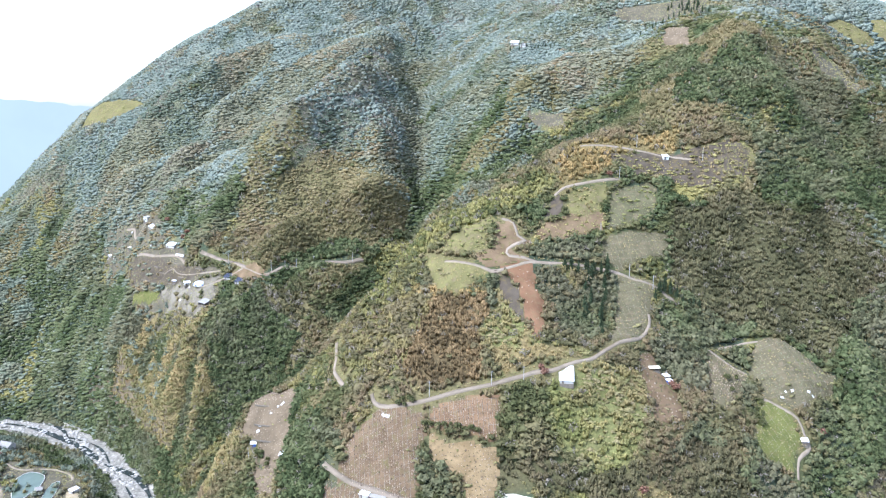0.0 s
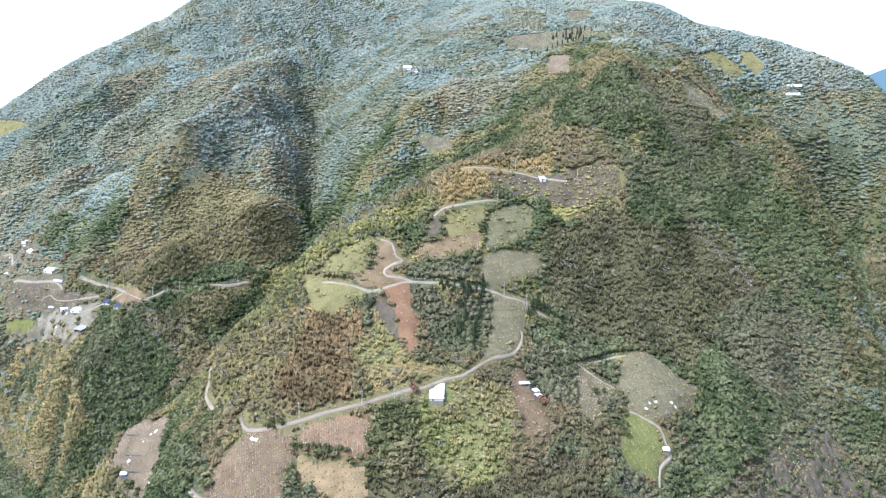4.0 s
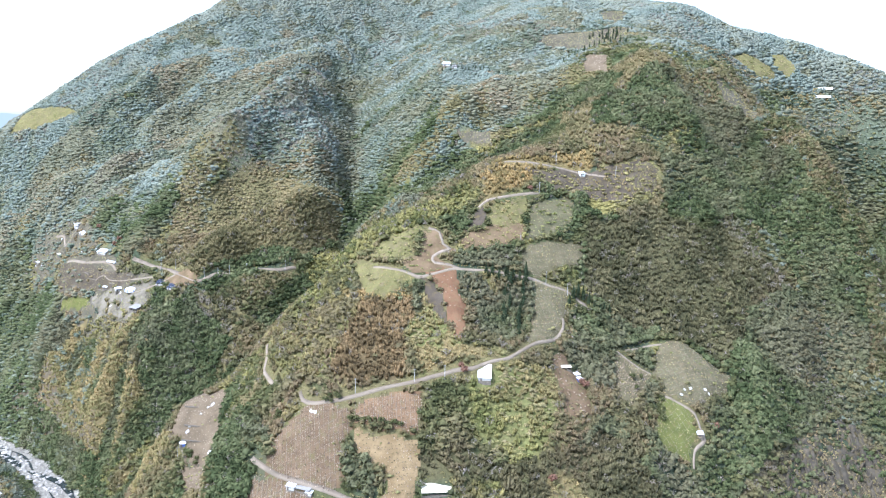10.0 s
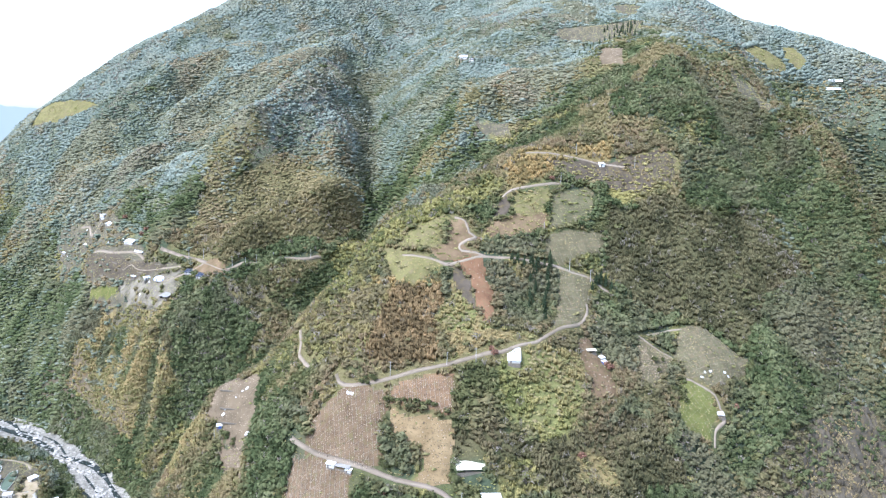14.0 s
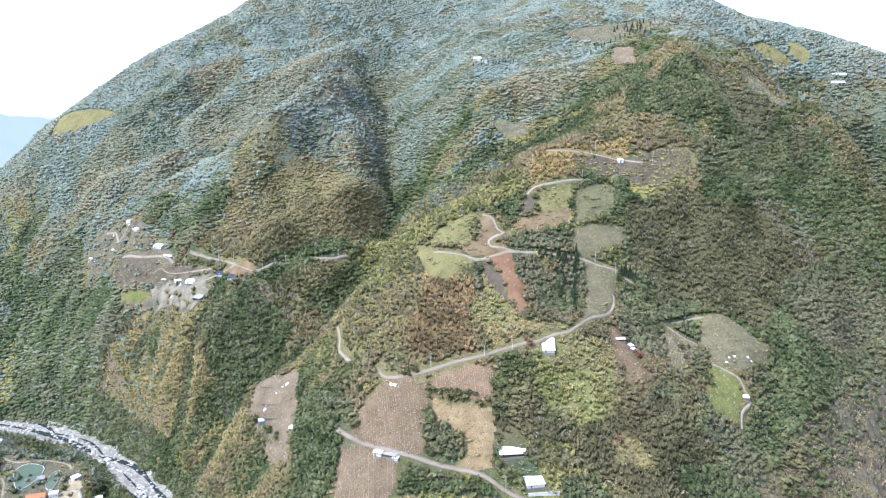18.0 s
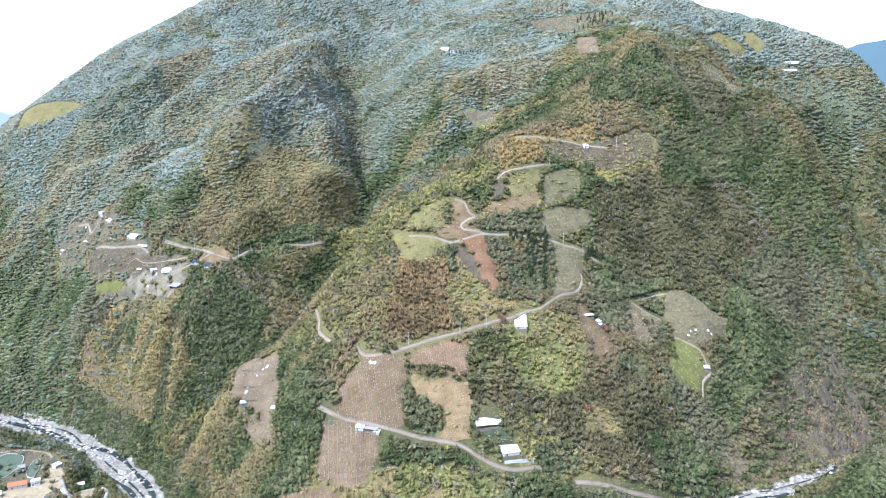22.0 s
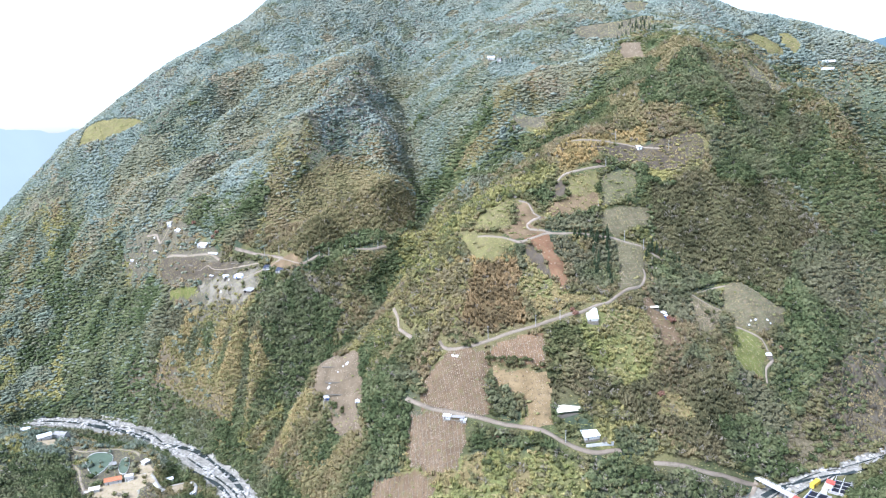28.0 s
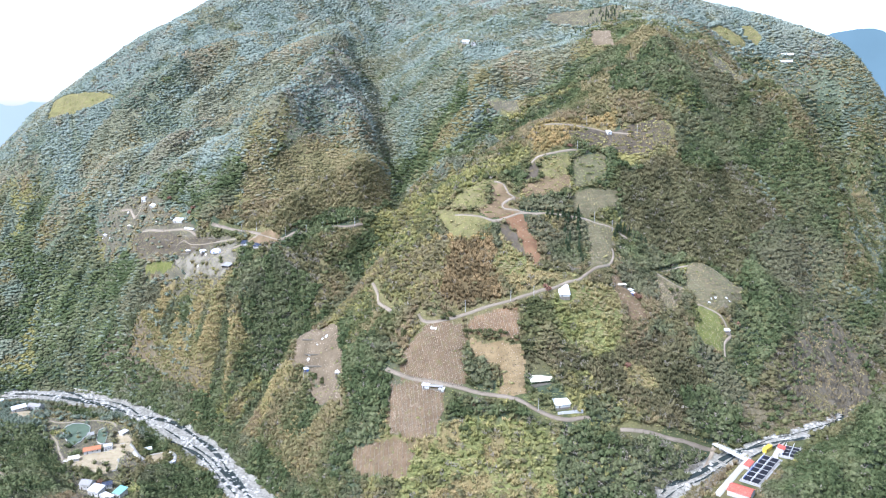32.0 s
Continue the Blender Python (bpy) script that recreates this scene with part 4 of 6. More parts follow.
def east_rise(q):
    return -9 + 14.0 * math.exp(-((q - 36) / 17) ** 2) + 0.5 * math.sin(q * 0.7)


# both rings shine by themselves: blue haze in the east, near white elsewhere
far_ridge("blue_hills", 4000, east_rise, glow("glowing_haze_forest", (0.12, 0.185, 0.225), 0.75), "forested mountain far behind, its blue haze a painted glow")
far_ridge("pale_hills", 2000, lambda q: 0.7 + 0.4 * math.sin(q * 0.31) if q < 5 or q > 80 else -9, glow("glowing_haze_hills", (0.78, 0.92, 1.0), 0.26), "pale hills at the horizon, their haze a painted glow")

# ---- plants ----
CLEAR = [(-269.5, 402, 7), (-260.5, 391, 8), (-251, 381.5, 8), (-243.5, 386, 7), (-255.5, 399.5, 6), (-244.5, 471, 5), (-361.5, 564, 6), (-372.5, 556, 6), (-219.5, 440, 5), (-283.8, 460.8, 8), (-276, 461.5, 6), (-274.5, 407.5, 7), (-268, 394, 8), (-258, 388.7, 7), (-251, 391, 7), (-373, 549, 6), (-367.7, 559.4, 6), (398, 626, 12), (64.4, 362.4, 7), (36.7, 320.8, 7), (46.8, 308.6, 7), (-36.3, 331.7, 4), (-29.9, 329.0, 7), (-26.8, 327.3, 7), (148.2, 501.8, 4), (190.0, 364.6, 4), (113.5, 378.0, 4), (119.8, 377.1, 4), (120.7, 374.0, 4), (-114.6, 418.1, 4), (-91.7, 395.1, 4), (-237.5, 625.1, 7), (-225.4, 611.8, 7), (-169.0, 560.8, 4), (-157.2, 549.5, 4), (-183.8, 545.2, 4), (-280.1, 678.4, 7), (-268.0, 660.7, 7), (-209.0, 581.4, 7), (-225.2, 595.8, 7), (-295.0, 673.0, 7), (-326.6, 699.3, 4), (-196.1, 571.5, 4), (62.7, 716.1, 7), (69.9, 708.2, 4)]
OCT_V = np.array([(1, 0, 0), (0, 1, 0), (-1, 0, 0), (0, -1, 0), (0, 0, 1), (0, 0, -0.7), (0.7, 0.7, 0.45), (-0.7, 0.7, 0.4), (-0.7, -0.7, 0.45), (0.7, -0.7, 0.4)])
OCT_F = np.array([(0, 6, 5), (6, 1, 5), (1, 7, 5), (7, 2, 5), (2, 8, 5), (8, 3, 5), (3, 9, 5), (9, 0, 5), (0, 4, 6), (6, 4, 1), (1, 4, 7), (7, 4, 2), (2, 4, 8), (8, 4, 3), (3, 4, 9), (9, 4, 0)])


class Plant:
    """Collects loose clumps and leaves of one plant, about 1 m wide and 1 m tall."""

    def __init__(self, seed, fine=1.0):
        self.fine = fine
        self.r, self.v, self.f, self.n = np.random.RandomState(seed), [], [], 0

    def add(self, v, f):
        self.v.append(v)
        self.f.append(f + self.n)
        self.n += len(v)

    def clump(self, at, size, rough=0.25):
        self.add(OCT_V * np.array(size) * (1 + rough * self.r.uniform(-1, 1, (10, 1))) + np.array(at), OCT_F)

    def leaves(self, count, at, size, leaf, long=1.0):
        """Small leaf sprays on a shell round at; long: how far they stretch along the way that they hang."""
        d = self.r.normal(size=(count, 3))
        d[:, 2] = np.abs(d[:, 2]) * 0.9 - 0.15
        d /= np.linalg.norm(d, axis=1)[:, None]
        c = np.array(at) + d * np.array(size) * self.r.uniform(0.8, 1.25, (count, 1))
        hang = d * np.array((1, 1, 0.2)) + np.array((0, 0, -0.45)) + 0.5 * self.r.normal(size=(count, 3))
        hang /= np.linalg.norm(hang, axis=1)[:, None]
        side = np.cross(hang, self.r.normal(size=(count, 3)))
        side /= np.linalg.norm(side, axis=1)[:, None] + 1e-9
        v = np.stack([c - hang * leaf * 0.7 * long + side * leaf * 0.6, c - hang * leaf * 0.7 * long - side * leaf * 0.6, c + hang * leaf * 1.1 * long], 1).reshape(-1, 3)
        self.add(v, np.arange(3 * count).reshape(-1, 3))

    def plume(self, at, tip, width, bulge=0.45):
        """A feathery stem: a spindle from at to tip."""
        at, tip = np.array(at, float), np.array(tip, float)
        d = tip - at
        s = np.cross(d, (0.3, 0.2, 1.0))
        s /= np.linalg.norm(s) + 1e-9
        u = np.cross(d, s)
        u /= np.linalg.norm(u) + 1e-9
        m = at + d * bulge
        ring = [m + width * (math.cos(k) * s + math.sin(k) * u) * self.r.uniform(0.7, 1.3) for k in np.arange(3) * math.pi / 1.5]
        self.add(np.array([at, *ring, tip]), np.array([(0, 2, 1), (0, 3, 2), (0, 1, 3), (4, 1, 2), (4, 2, 3), (4, 3, 1)]))

    def done(self):
        return np.concatenate(self.v), np.concatenate(self.f)


def broadleaf_plant(seed, fine=1.0):
    p = Plant(seed, fine)
    if fine < 0.8:
        p.clump((0, 0, 0.4), (0.54, 0.54, 0.44), 0.36)
        p.leaves(5, (0, 0, 0.46), (0.5, 0.5, 0.4), 0.14)
    else:
        p.clump((0, 0, 0.42), (0.38, 0.38, 0.4), 0.45)
        p.leaves(20, (0, 0, 0.5), (0.47, 0.47, 0.45), 0.17)
    return p.done()


def bamboo_plant(seed, fine=1.0):
    p = Plant(seed, fine)
    if fine < 0.8:
        p.clump((0, 0, 0.38), (0.54, 0.54, 0.44), 0.42)
        p.leaves(5, (0, 0, 0.45), (0.5, 0.5, 0.42), 0.15, 1.4)
        return p.done()
    for k in range(4):
        a, r = k * 6.28 / 4 + p.r.uniform(-0.5, 0.5), p.r.uniform(0.12, 0.42)
        p.plume((0.12 * math.cos(a), 0.12 * math.sin(a), 0.0), (r * math.cos(a), r * math.sin(a), p.r.uniform(0.65, 1.15)), p.r.uniform(0.15, 0.26), 0.6)
    p.leaves(11, (0, 0, 0.6), (0.45, 0.45, 0.42), 0.13, 1.7)
    return p.done()


def bare_plant(seed, fine=1.0):
    p = Plant(seed, fine)
    for k in range(3):
        a, r = k * 2.1 + p.r.uniform(-0.5, 0.5), p.r.uniform(0.15, 0.5)
        p.plume((0.03 * math.cos(a), 0.03 * math.sin(a), p.r.uniform(0.0, 0.3)), (r * math.cos(a), r * math.sin(a), p.r.uniform(0.7, 1.05)), 0.05, 0.3)
    p.leaves(12 if fine > 0.8 else 6, (0, 0, 0.5), (0.42, 0.42, 0.42), 0.11, 1.6)
    return p.done()


def conifer_plant(seed, fine=1.0):
    p = Plant(seed, fine)
    for k in range(6):
        z, w = 0.12 + k * 0.14, 0.3 * (1 - k / 6.6)
        n = 7
        ang = np.arange(n) * 2 * math.pi / n + k
        ring = np.stack([w * np.cos(ang) * p.r.uniform(0.75, 1.25, n), w * np.sin(ang) * p.r.uniform(0.75, 1.25, n), np.full(n, z) + p.r.uniform(-0.03, 0.03, n)], 1)
        p.add(np.concatenate([ring, [(0, 0, z + 0.26)], [(0, 0, z + 0.03)]]), np.array([(i, (i + 1) % n, n) for i in range(n)] + [((i + 1) % n, i, n + 1) for i in range(n)]))
    p.leaves(20, (0, 0, 0.4), (0.24, 0.24, 0.4), 0.07)
    return p.done()


def grass_plant(seed, fine=1.0):
    p = Plant(seed, fine)
    for k in range(3):
        a, r = k * 2.1 + p.r.uniform(-0.3, 0.3), p.r.uniform(0.2, 0.6)
        p.plume((0.12 * math.cos(a), 0.12 * math.sin(a), 0), (r * math.cos(a), r * math.sin(a), p.r.uniform(0.6, 1.1)), 0.2, 0.5)
    p.leaves(10, (0, 0, 0.4), (0.5, 0.5, 0.35), 0.14, 1.6)
    return p.done()


def shrub_plant(seed, fine=1.0):
    p = Plant(seed, fine)
    p.clump((0, 0, 0.3), (0.42, 0.42, 0.36), 0.4)
    p.leaves(18, (0, 0, 0.36), (0.54, 0.54, 0.42), 0.16)
    return p.done()


SHAPES = dict(deep=broadleaf_plant, midland=broadleaf_plant, broadleaf=broadleaf_plant, heath=bamboo_plant, upland=broadleaf_plant, olive=bamboo_plant, rust=bamboo_plant, gold=bamboo_plant, dark=bamboo_plant, lime=bamboo_plant,
              scrub=shrub_plant, gorse=shrub_plant, grass=grass_plant, dry=grass_plant, bare=bare_plant, conifer=conifer_plant)
# width and height in metres
SIZES = dict(deep=(4.6, 5.2), midland=(4.1, 4.6), dry=(3.2, 1.9), heath=(3.9, 4.0), broadleaf=(4.2, 4.4), upland=(4.1, 4.8), olive=(3.1, 3.9), rust=(3.0, 4.2), gold=(3.1, 4.0), dark=(3.2, 3.9), lime=(3.2, 3.6), scrub=(2.9, 2.2), gorse=(3.4, 2.4), grass=(3.2, 2.6),
             bare=(3.8, 4.8), conifer=(6.0, 11.0))


def planted(kind, x, y, scale, seed, fine=1.0, sink=0.4):
    """One joined mesh of plants of a kind at the places x, y."""
    r = np.random.RandomState(seed)
    shapes = [SHAPES[kind](100 + seed * 7 + k, fine) for k in range(6)]
    w, h = SIZES[kind]
    pick, turn = r.randint(0, 6, len(x)), r.uniform(0, 6.28, len(x))
    sw, sh = scale * w * r.choice((0.62, 0.85, 1.0, 1.15, 1.5), len(x)) * r.uniform(0.85, 1.15, len(x)), scale * h * (0.9 if fine < 0.8 else 1.0) * r.uniform(0.75, 1.2, len(x))
    z = land(x, y) - sink
    own = np.clip(0.5 + 0.55 * waves(x, y, 11, 71) + r.normal(0, 0.12 if fine < 0.8 else 0.24, len(x)), 0, 1)
    vs, fs, ts, n = [], [], [], 0
    for k, (v, f) in enumerate(shapes):
        m = np.flatnonzero(pick == k)
        c, s = np.cos(turn[m])[:, None], np.sin(turn[m])[:, None]
        px = (v[:, 0] * c - v[:, 1] * s) * sw[m][:, None] + x[m][:, None]
        py = (v[:, 0] * s + v[:, 1] * c) * sw[m][:, None] + y[m][:, None]
        pz = v[:, 2] * sh[m][:, None] + z[m][:, None]
        vs.append(np.stack([px, py, pz], 2).reshape(-1, 3))
        fs.append((f[None] + (np.arange(len(m)) * len(v))[:, None, None] + n).reshape(-1, 3))
        ts.append(np.repeat(own[m], len(v)))
        n += len(m) * len(v)
    return mesh_of(kind, np.concatenate(vs), np.concatenate(fs), FOREST[kind], True, np.concatenate(ts))


def scatter(x0, x1, y0, y1, gap, seed):
    r = np.random.RandomState(seed)
    x, y = np.meshgrid(np.arange(x0, x1, gap), np.arange(y0, y1, gap * 0.87))
    x[1::2] += gap / 2
    return (x + r.uniform(-0.42, 0.42, x.shape) * gap).ravel(), (y + r.uniform(-0.42, 0.42, x.shape) * gap).ravel()


stands = [scatter(-330, 420, 190, 600, 2.65, 1), scatter(-600, 600, 600, 1075, 2.5, 2), scatter(420, 640, 330, 600, 3.8, 5), scatter(-640, -330, 250, 600, 3.6, 3)]
# steep ground takes more stems for its plan
for k, (box_of, gap, least, rate) in enumerate((((-330, 420, 190, 600), 2.8, 0.6, 0.9), ((-330, 420, 190, 640), 2.3, 1.3, 1.0), ((-330, 420, 190, 640), 1.9, 2.0, 0.7), ((-640, 640, 600, 1000), 3.1, 0.6, 0.9), ((-640, -330, 330, 600), 3.4, 0.7, 0.9))):
    sx, sy = scatter(*box_of, gap, 40 + k)
    some = np.random.RandomState(50 + k).rand(len(sx)) < np.clip((slope_at(sx, sy) - least) * rate, 0, 1)
    stands.append((sx[some], sy[some]))
tx, ty = np.concatenate([q[0] for q in stands]), np.concatenate([q[1] for q in stands])
WOODED = [(-640, 440), (-640, 800), (-580, 925), (-470, 985), (-350, 1020), (-230, 1060), (-100, 1075), (120, 1075), (230, 990), (350, 850), (440, 740), (540, 670), (640, 600), (600, 430), (470, 330), (330, 225), (140, 185), (-40, 200), (-200, 250), (-420, 260), (-640, 330)]
taken = ~inside(tx, ty, WOODED)
chance = np.random.RandomState(9).rand(len(tx))
# fields that bushes have grown into, and how far
BUSHY = dict(high_meadow=0.25, far_meadow=0.25, high_yard=0.15, cliff_face=0.6, village_ground=0.5, hamlet_yard=0.06, pink_plot=0.03, tan_plot=0.02, lower_plot=0.03, grey_plot=0.03, row_plot=0.04, netted_plot=0.08, bare_ground=0.14, hut_meadow=0.55, orchard_meadow=0.22, yellow_meadow=0.14, settlement_ground=0.3, garden=0.06, settlement_yard=0.06, river_yard=0.05, west_yard=0.1, west_terrace=0.3, strip_plot=0.1, top_terrace=0.3, east_field=0.3, far_patch=0.1, bare_terrace=0.25, yellow_terrace=0.45,
             east_meadow=0.5, village_terrace=0.05, cabbage_plot=0.3, brown_plot=0.02, grey_plot_lower=0.15, toe_plot=0.06, netted_plot_small=0.12)
bush = np.zeros(len(tx), bool)
for name, poly in FIELDS.items():
    m = inside(tx, ty, poly)
    keep = m & (chance < BUSHY.get(name, 0.0))
    bush |= keep
    taken |= m & ~keep
taken |= inside(tx, ty, YARD)
for name, path in ROADS.items():
    taken |= distance(tx, ty, path[::2]) < ROAD_WIDTH[name] / 2 + 2.1
away = distance(tx, ty, RIVER_BED)
taken |= away < np.where(tx > 160, 4.5, np.where(tx > 60, 8.0, 12.0)) + 2.6 * waves(tx, ty, 22, 9) + 1.5 * waves(tx, ty, 7, 46)
for bx, by, br in CLEAR:
    taken |= np.hypot(tx - bx, ty - by) < br
tx, ty, bush = tx[~taken], ty[~taken], bush[~taken]

# which plant grows where
ZONES["mid_scrub"] = [(28, 418), (40, 408), (46, 385), (56, 378), (85, 385), (80, 372), (58, 368), (30, 364), (24, 380)]
ZONES["top_dome"] = [(168, 816), (198, 789), (205, 745), (191, 728), (169, 738), (161, 781)]
ZONES["near_hill"] = [(100, 180), (150, 240), (200, 274), (258, 294), (330, 314), (390, 330), (390, 200)]
DEEP_WOODS = ["gully_wood", "west_wood", "far_west_wood", "hamlet_wood", "terrace_wood", "high_wood", "dome_wood", "east_wood", "east_gully_wood", "ravine_deep", "cliff_foot_wood", "plot_wood", "east_foot_wood", "shelter_wood", "near_east_wood", "river_bank_wood", "bridge_wood", "settlement_wood", "bend_wood"]
ZONE_KIND = dict(top_dome="olive", mid_scrub="scrub", near_hill="deep", rust="rust", olive_far="olive", olive_west="olive", olive_shoulder="olive", olive_ridge="olive", olive_upper="olive", dark_bamboo="dark", crest_bamboo="lime",
                 gold="gold", top_bamboo="olive", toe_bamboo="dark", scrub="scrub", toe_scrub="scrub", grass_cliff="grass", grass_toe="grass", west_bamboo="lime",
                 bare_wood="bare", bare_slope="bare", cliff="dry", east_grass="grass", ravine_wood="dark", **dict.fromkeys(DEEP_WOODS, "deep"), meadow_gorse="gorse", terrace_gorse="gorse", road_gorse="gorse", crest_gorse="gold", toe_gorse="grass", dome_gorse="gorse")
ZONE_PURITY = dict({**dict.fromkeys(DEEP_WOODS, 0.8), "river_bank_wood": 0.6, "ravine_deep": 0.8, "far_west_wood": 0.5, "west_wood": 0.6, "high_wood": 0.6, "dome_gorse": 0.5, "meadow_gorse": 0.8, "crest_gorse": 0.7}, east_grass=0.45, ravine_wood=0.5, bare_wood=0.5, bare_slope=0.35, cliff=0.7, toe_scrub=0.85, scrub=0.95, west_bamboo=0.55, crest_bamboo=0.8)


def what_grows(tx, ty, luck):
    """The kind of plant at each place."""
    high = land(tx, ty)
    # grows with distance and height; decides where the haze-tinted foliage stands
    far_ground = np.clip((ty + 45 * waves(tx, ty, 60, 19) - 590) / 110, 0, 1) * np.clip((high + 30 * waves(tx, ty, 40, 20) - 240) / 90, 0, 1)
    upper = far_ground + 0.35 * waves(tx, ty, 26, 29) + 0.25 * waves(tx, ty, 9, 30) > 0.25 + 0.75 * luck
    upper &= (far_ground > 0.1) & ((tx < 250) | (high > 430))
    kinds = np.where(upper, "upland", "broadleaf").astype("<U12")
    kinds[~upper & (far_ground + 0.2 * waves(tx, ty, 18, 35) > 0.12 + 0.25 * luck) & (ty > 560)] = "midland"
    kinds[(tx < -225 + 25 * waves(tx, ty, 40, 38)) & (high + 55 * waves(tx, ty, 45, 39) + 120 * (luck - 0.5) < 310) & (ty > 480)] = "midland"
    kinds[(tx > 250) & (kinds == "broadleaf") & (luck < 0.5)] = "midland"
    wild = waves(tx, ty, 40, 13) + 0.7 * waves(tx, ty, 15, 14)
    kinds[(wild > 0.35) & (luck < 0.65) & ~upper & ((tx < 180) | (luck < 0.2))] = "lime"
    kinds[(wild > 0.95) & upper & (luck < 0.8)] = "lime"
    kinds[(wild < np.where(upper, -0.85, -0.45)) & (luck < np.where(upper, 0.92, 0.6))] = "olive"
    kinds[(waves(tx, ty, 30, 24) > 0.45) & (luck > 0.5) & (high < 250) & (tx > -225) & (slope_at(tx, ty) > 0.8)] = "grass"
    kinds[(waves(tx, ty, 60, 11) + 0.6 * waves(tx, ty, 22, 12) > 0.6) & (luck > 0.6)] = "bare"
    kinds[(kinds == "broadleaf") & (luck > 0.94)] = "bare"
    hollow = land(tx, ty) - 0.25 * (land(tx - 16, ty) + land(tx + 16, ty) + land(tx, ty - 16) + land(tx, ty + 16)) + 1.2 * waves(tx, ty, 20, 43)
    kinds[(hollow < -0.9) & (luck < 0.75) & ~upper & (ty > 300)] = "deep"
    kinds[(hollow < -1.2) & (luck < 0.8) & upper] = "midland"
    kinds[(hollow > 1.6) & (luck < np.where(tx > 220, 0.45, 0.7))] = "olive"
    wx, wy = tx + 4 * waves(tx, ty, 16, 15), ty + 4 * waves(tx, ty, 16, 16)
    for name, kind in ZONE_KIND.items():
        m = inside(wx, wy, ZONES[name]) & (luck < ZONE_PURITY.get(name, 0.93))
        if name in ("grass_cliff", "grass_toe"):        # dry grass on the ribs, green shrubs in the runnels between
            swell = land(tx, ty) - 0.25 * (land(tx - 9, ty) + land(tx + 9, ty) + land(tx, ty - 9) + land(tx, ty + 9))
            rib = 0.5 * swell + 0.45 * waves(tx, ty, 11, 25) + 0.5 * waves(tx, ty, 5, 26) + 0.8 * (luck - 0.5)
            kinds[m] = np.where(rib[m] > 0.1, "grass", np.where(rib[m] > -0.3, "lime", np.where(rib[m] > -0.7, "broadleaf", "deep")))
        elif name in ("scrub", "mid_scrub", "toe_scrub"):
            kinds[m] = np.where(waves(tx, ty, 13, 36)[m] + 0.5 * waves(tx, ty, 5, 37)[m] > 0.15, "grass", np.where(luck[m] < 0.55, "scrub", "lime"))
        else:
            kinds[m] = kind
    # far slopes swap in the kinds with haze mixed into their colour
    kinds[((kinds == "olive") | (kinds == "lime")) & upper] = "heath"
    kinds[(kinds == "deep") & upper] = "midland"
    rocky = inside(tx, ty, FIELDS["cliff_face"])
    kinds[rocky] = np.where(waves(tx, ty, 12, 45)[rocky] + 0.8 * (luck[rocky] - 0.5) > 0.1, np.where(luck[rocky] < 0.5, "olive", "deep"), "dry")
    kinds[(kinds == "upland") & (luck < 0.05)] = "bare"
    return kinds, rocky


luck = np.random.RandomState(8).rand(len(tx))
kinds, rocky = what_grows(tx, ty, luck)
wild_plot = np.zeros(len(tx), bool)
for name in ("village_ground", "settlement_ground", "cliff_face"):
    wild_plot |= inside(tx, ty, FIELDS[name])
bush &= ~wild_plot
kinds[bush] = "scrub"
m = bush & (inside(tx, ty, FIELDS["hut_meadow"]) | inside(tx, ty, FIELDS["bare_terrace"]) | inside(tx, ty, FIELDS["yellow_terrace"]))
kinds[m] = np.where(luck[m] < 0.6, "gorse", "grass")
# the undergrowth takes the colour of the plants above it, painted haze included
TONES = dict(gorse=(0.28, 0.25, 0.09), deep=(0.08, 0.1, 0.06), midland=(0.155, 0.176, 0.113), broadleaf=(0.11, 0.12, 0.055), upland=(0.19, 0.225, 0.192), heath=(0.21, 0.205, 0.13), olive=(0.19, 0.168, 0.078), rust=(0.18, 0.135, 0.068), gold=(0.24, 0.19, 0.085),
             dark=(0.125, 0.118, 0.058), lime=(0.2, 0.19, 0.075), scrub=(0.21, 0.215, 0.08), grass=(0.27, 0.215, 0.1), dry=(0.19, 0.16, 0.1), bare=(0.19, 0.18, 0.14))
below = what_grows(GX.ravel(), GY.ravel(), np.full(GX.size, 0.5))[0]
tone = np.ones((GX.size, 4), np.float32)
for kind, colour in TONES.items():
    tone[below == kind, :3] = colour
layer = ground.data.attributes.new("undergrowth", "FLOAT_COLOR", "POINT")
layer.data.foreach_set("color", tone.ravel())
size = np.where(ty > 600, 0.92, 1.0) * np.where(bush, 0.8, 1.0) * (1 + 0.3 * waves(tx, ty, 12, 17)) * np.where(rocky, 0.7, 1.0)
WORDS = dict(gorse="bright yellow bushes on the open terraces", deep="deep green broadleaf forest in the gullies", midland="mixed forest on the middle slopes, green greyed by painted haze", dry="brown dry grass on a rocky slope", heath="olive bamboo and scrub on the upper mountain, paled by painted haze", broadleaf="dense dark green broadleaf forest on steep slopes", upland="mixed forest on the upper mountain, blue haze painted into its green", olive="olive brown bamboo groves on the slopes",
             rust="rust brown bamboo grove on the spur", gold="golden bamboo along the ridge crest", dark="dark olive bamboo plantation on the spur",
             lime="yellow green bamboo along the spur", scrub="bright green shrubs on the open slope", grass="dry golden silver grass on steep ground", bare="leafless grey trees among the forest")
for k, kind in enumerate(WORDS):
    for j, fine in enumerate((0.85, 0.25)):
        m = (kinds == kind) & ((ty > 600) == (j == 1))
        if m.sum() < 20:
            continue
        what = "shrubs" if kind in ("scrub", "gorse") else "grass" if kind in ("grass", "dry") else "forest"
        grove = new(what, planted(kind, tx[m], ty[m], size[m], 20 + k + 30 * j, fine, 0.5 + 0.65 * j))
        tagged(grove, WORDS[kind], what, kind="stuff")

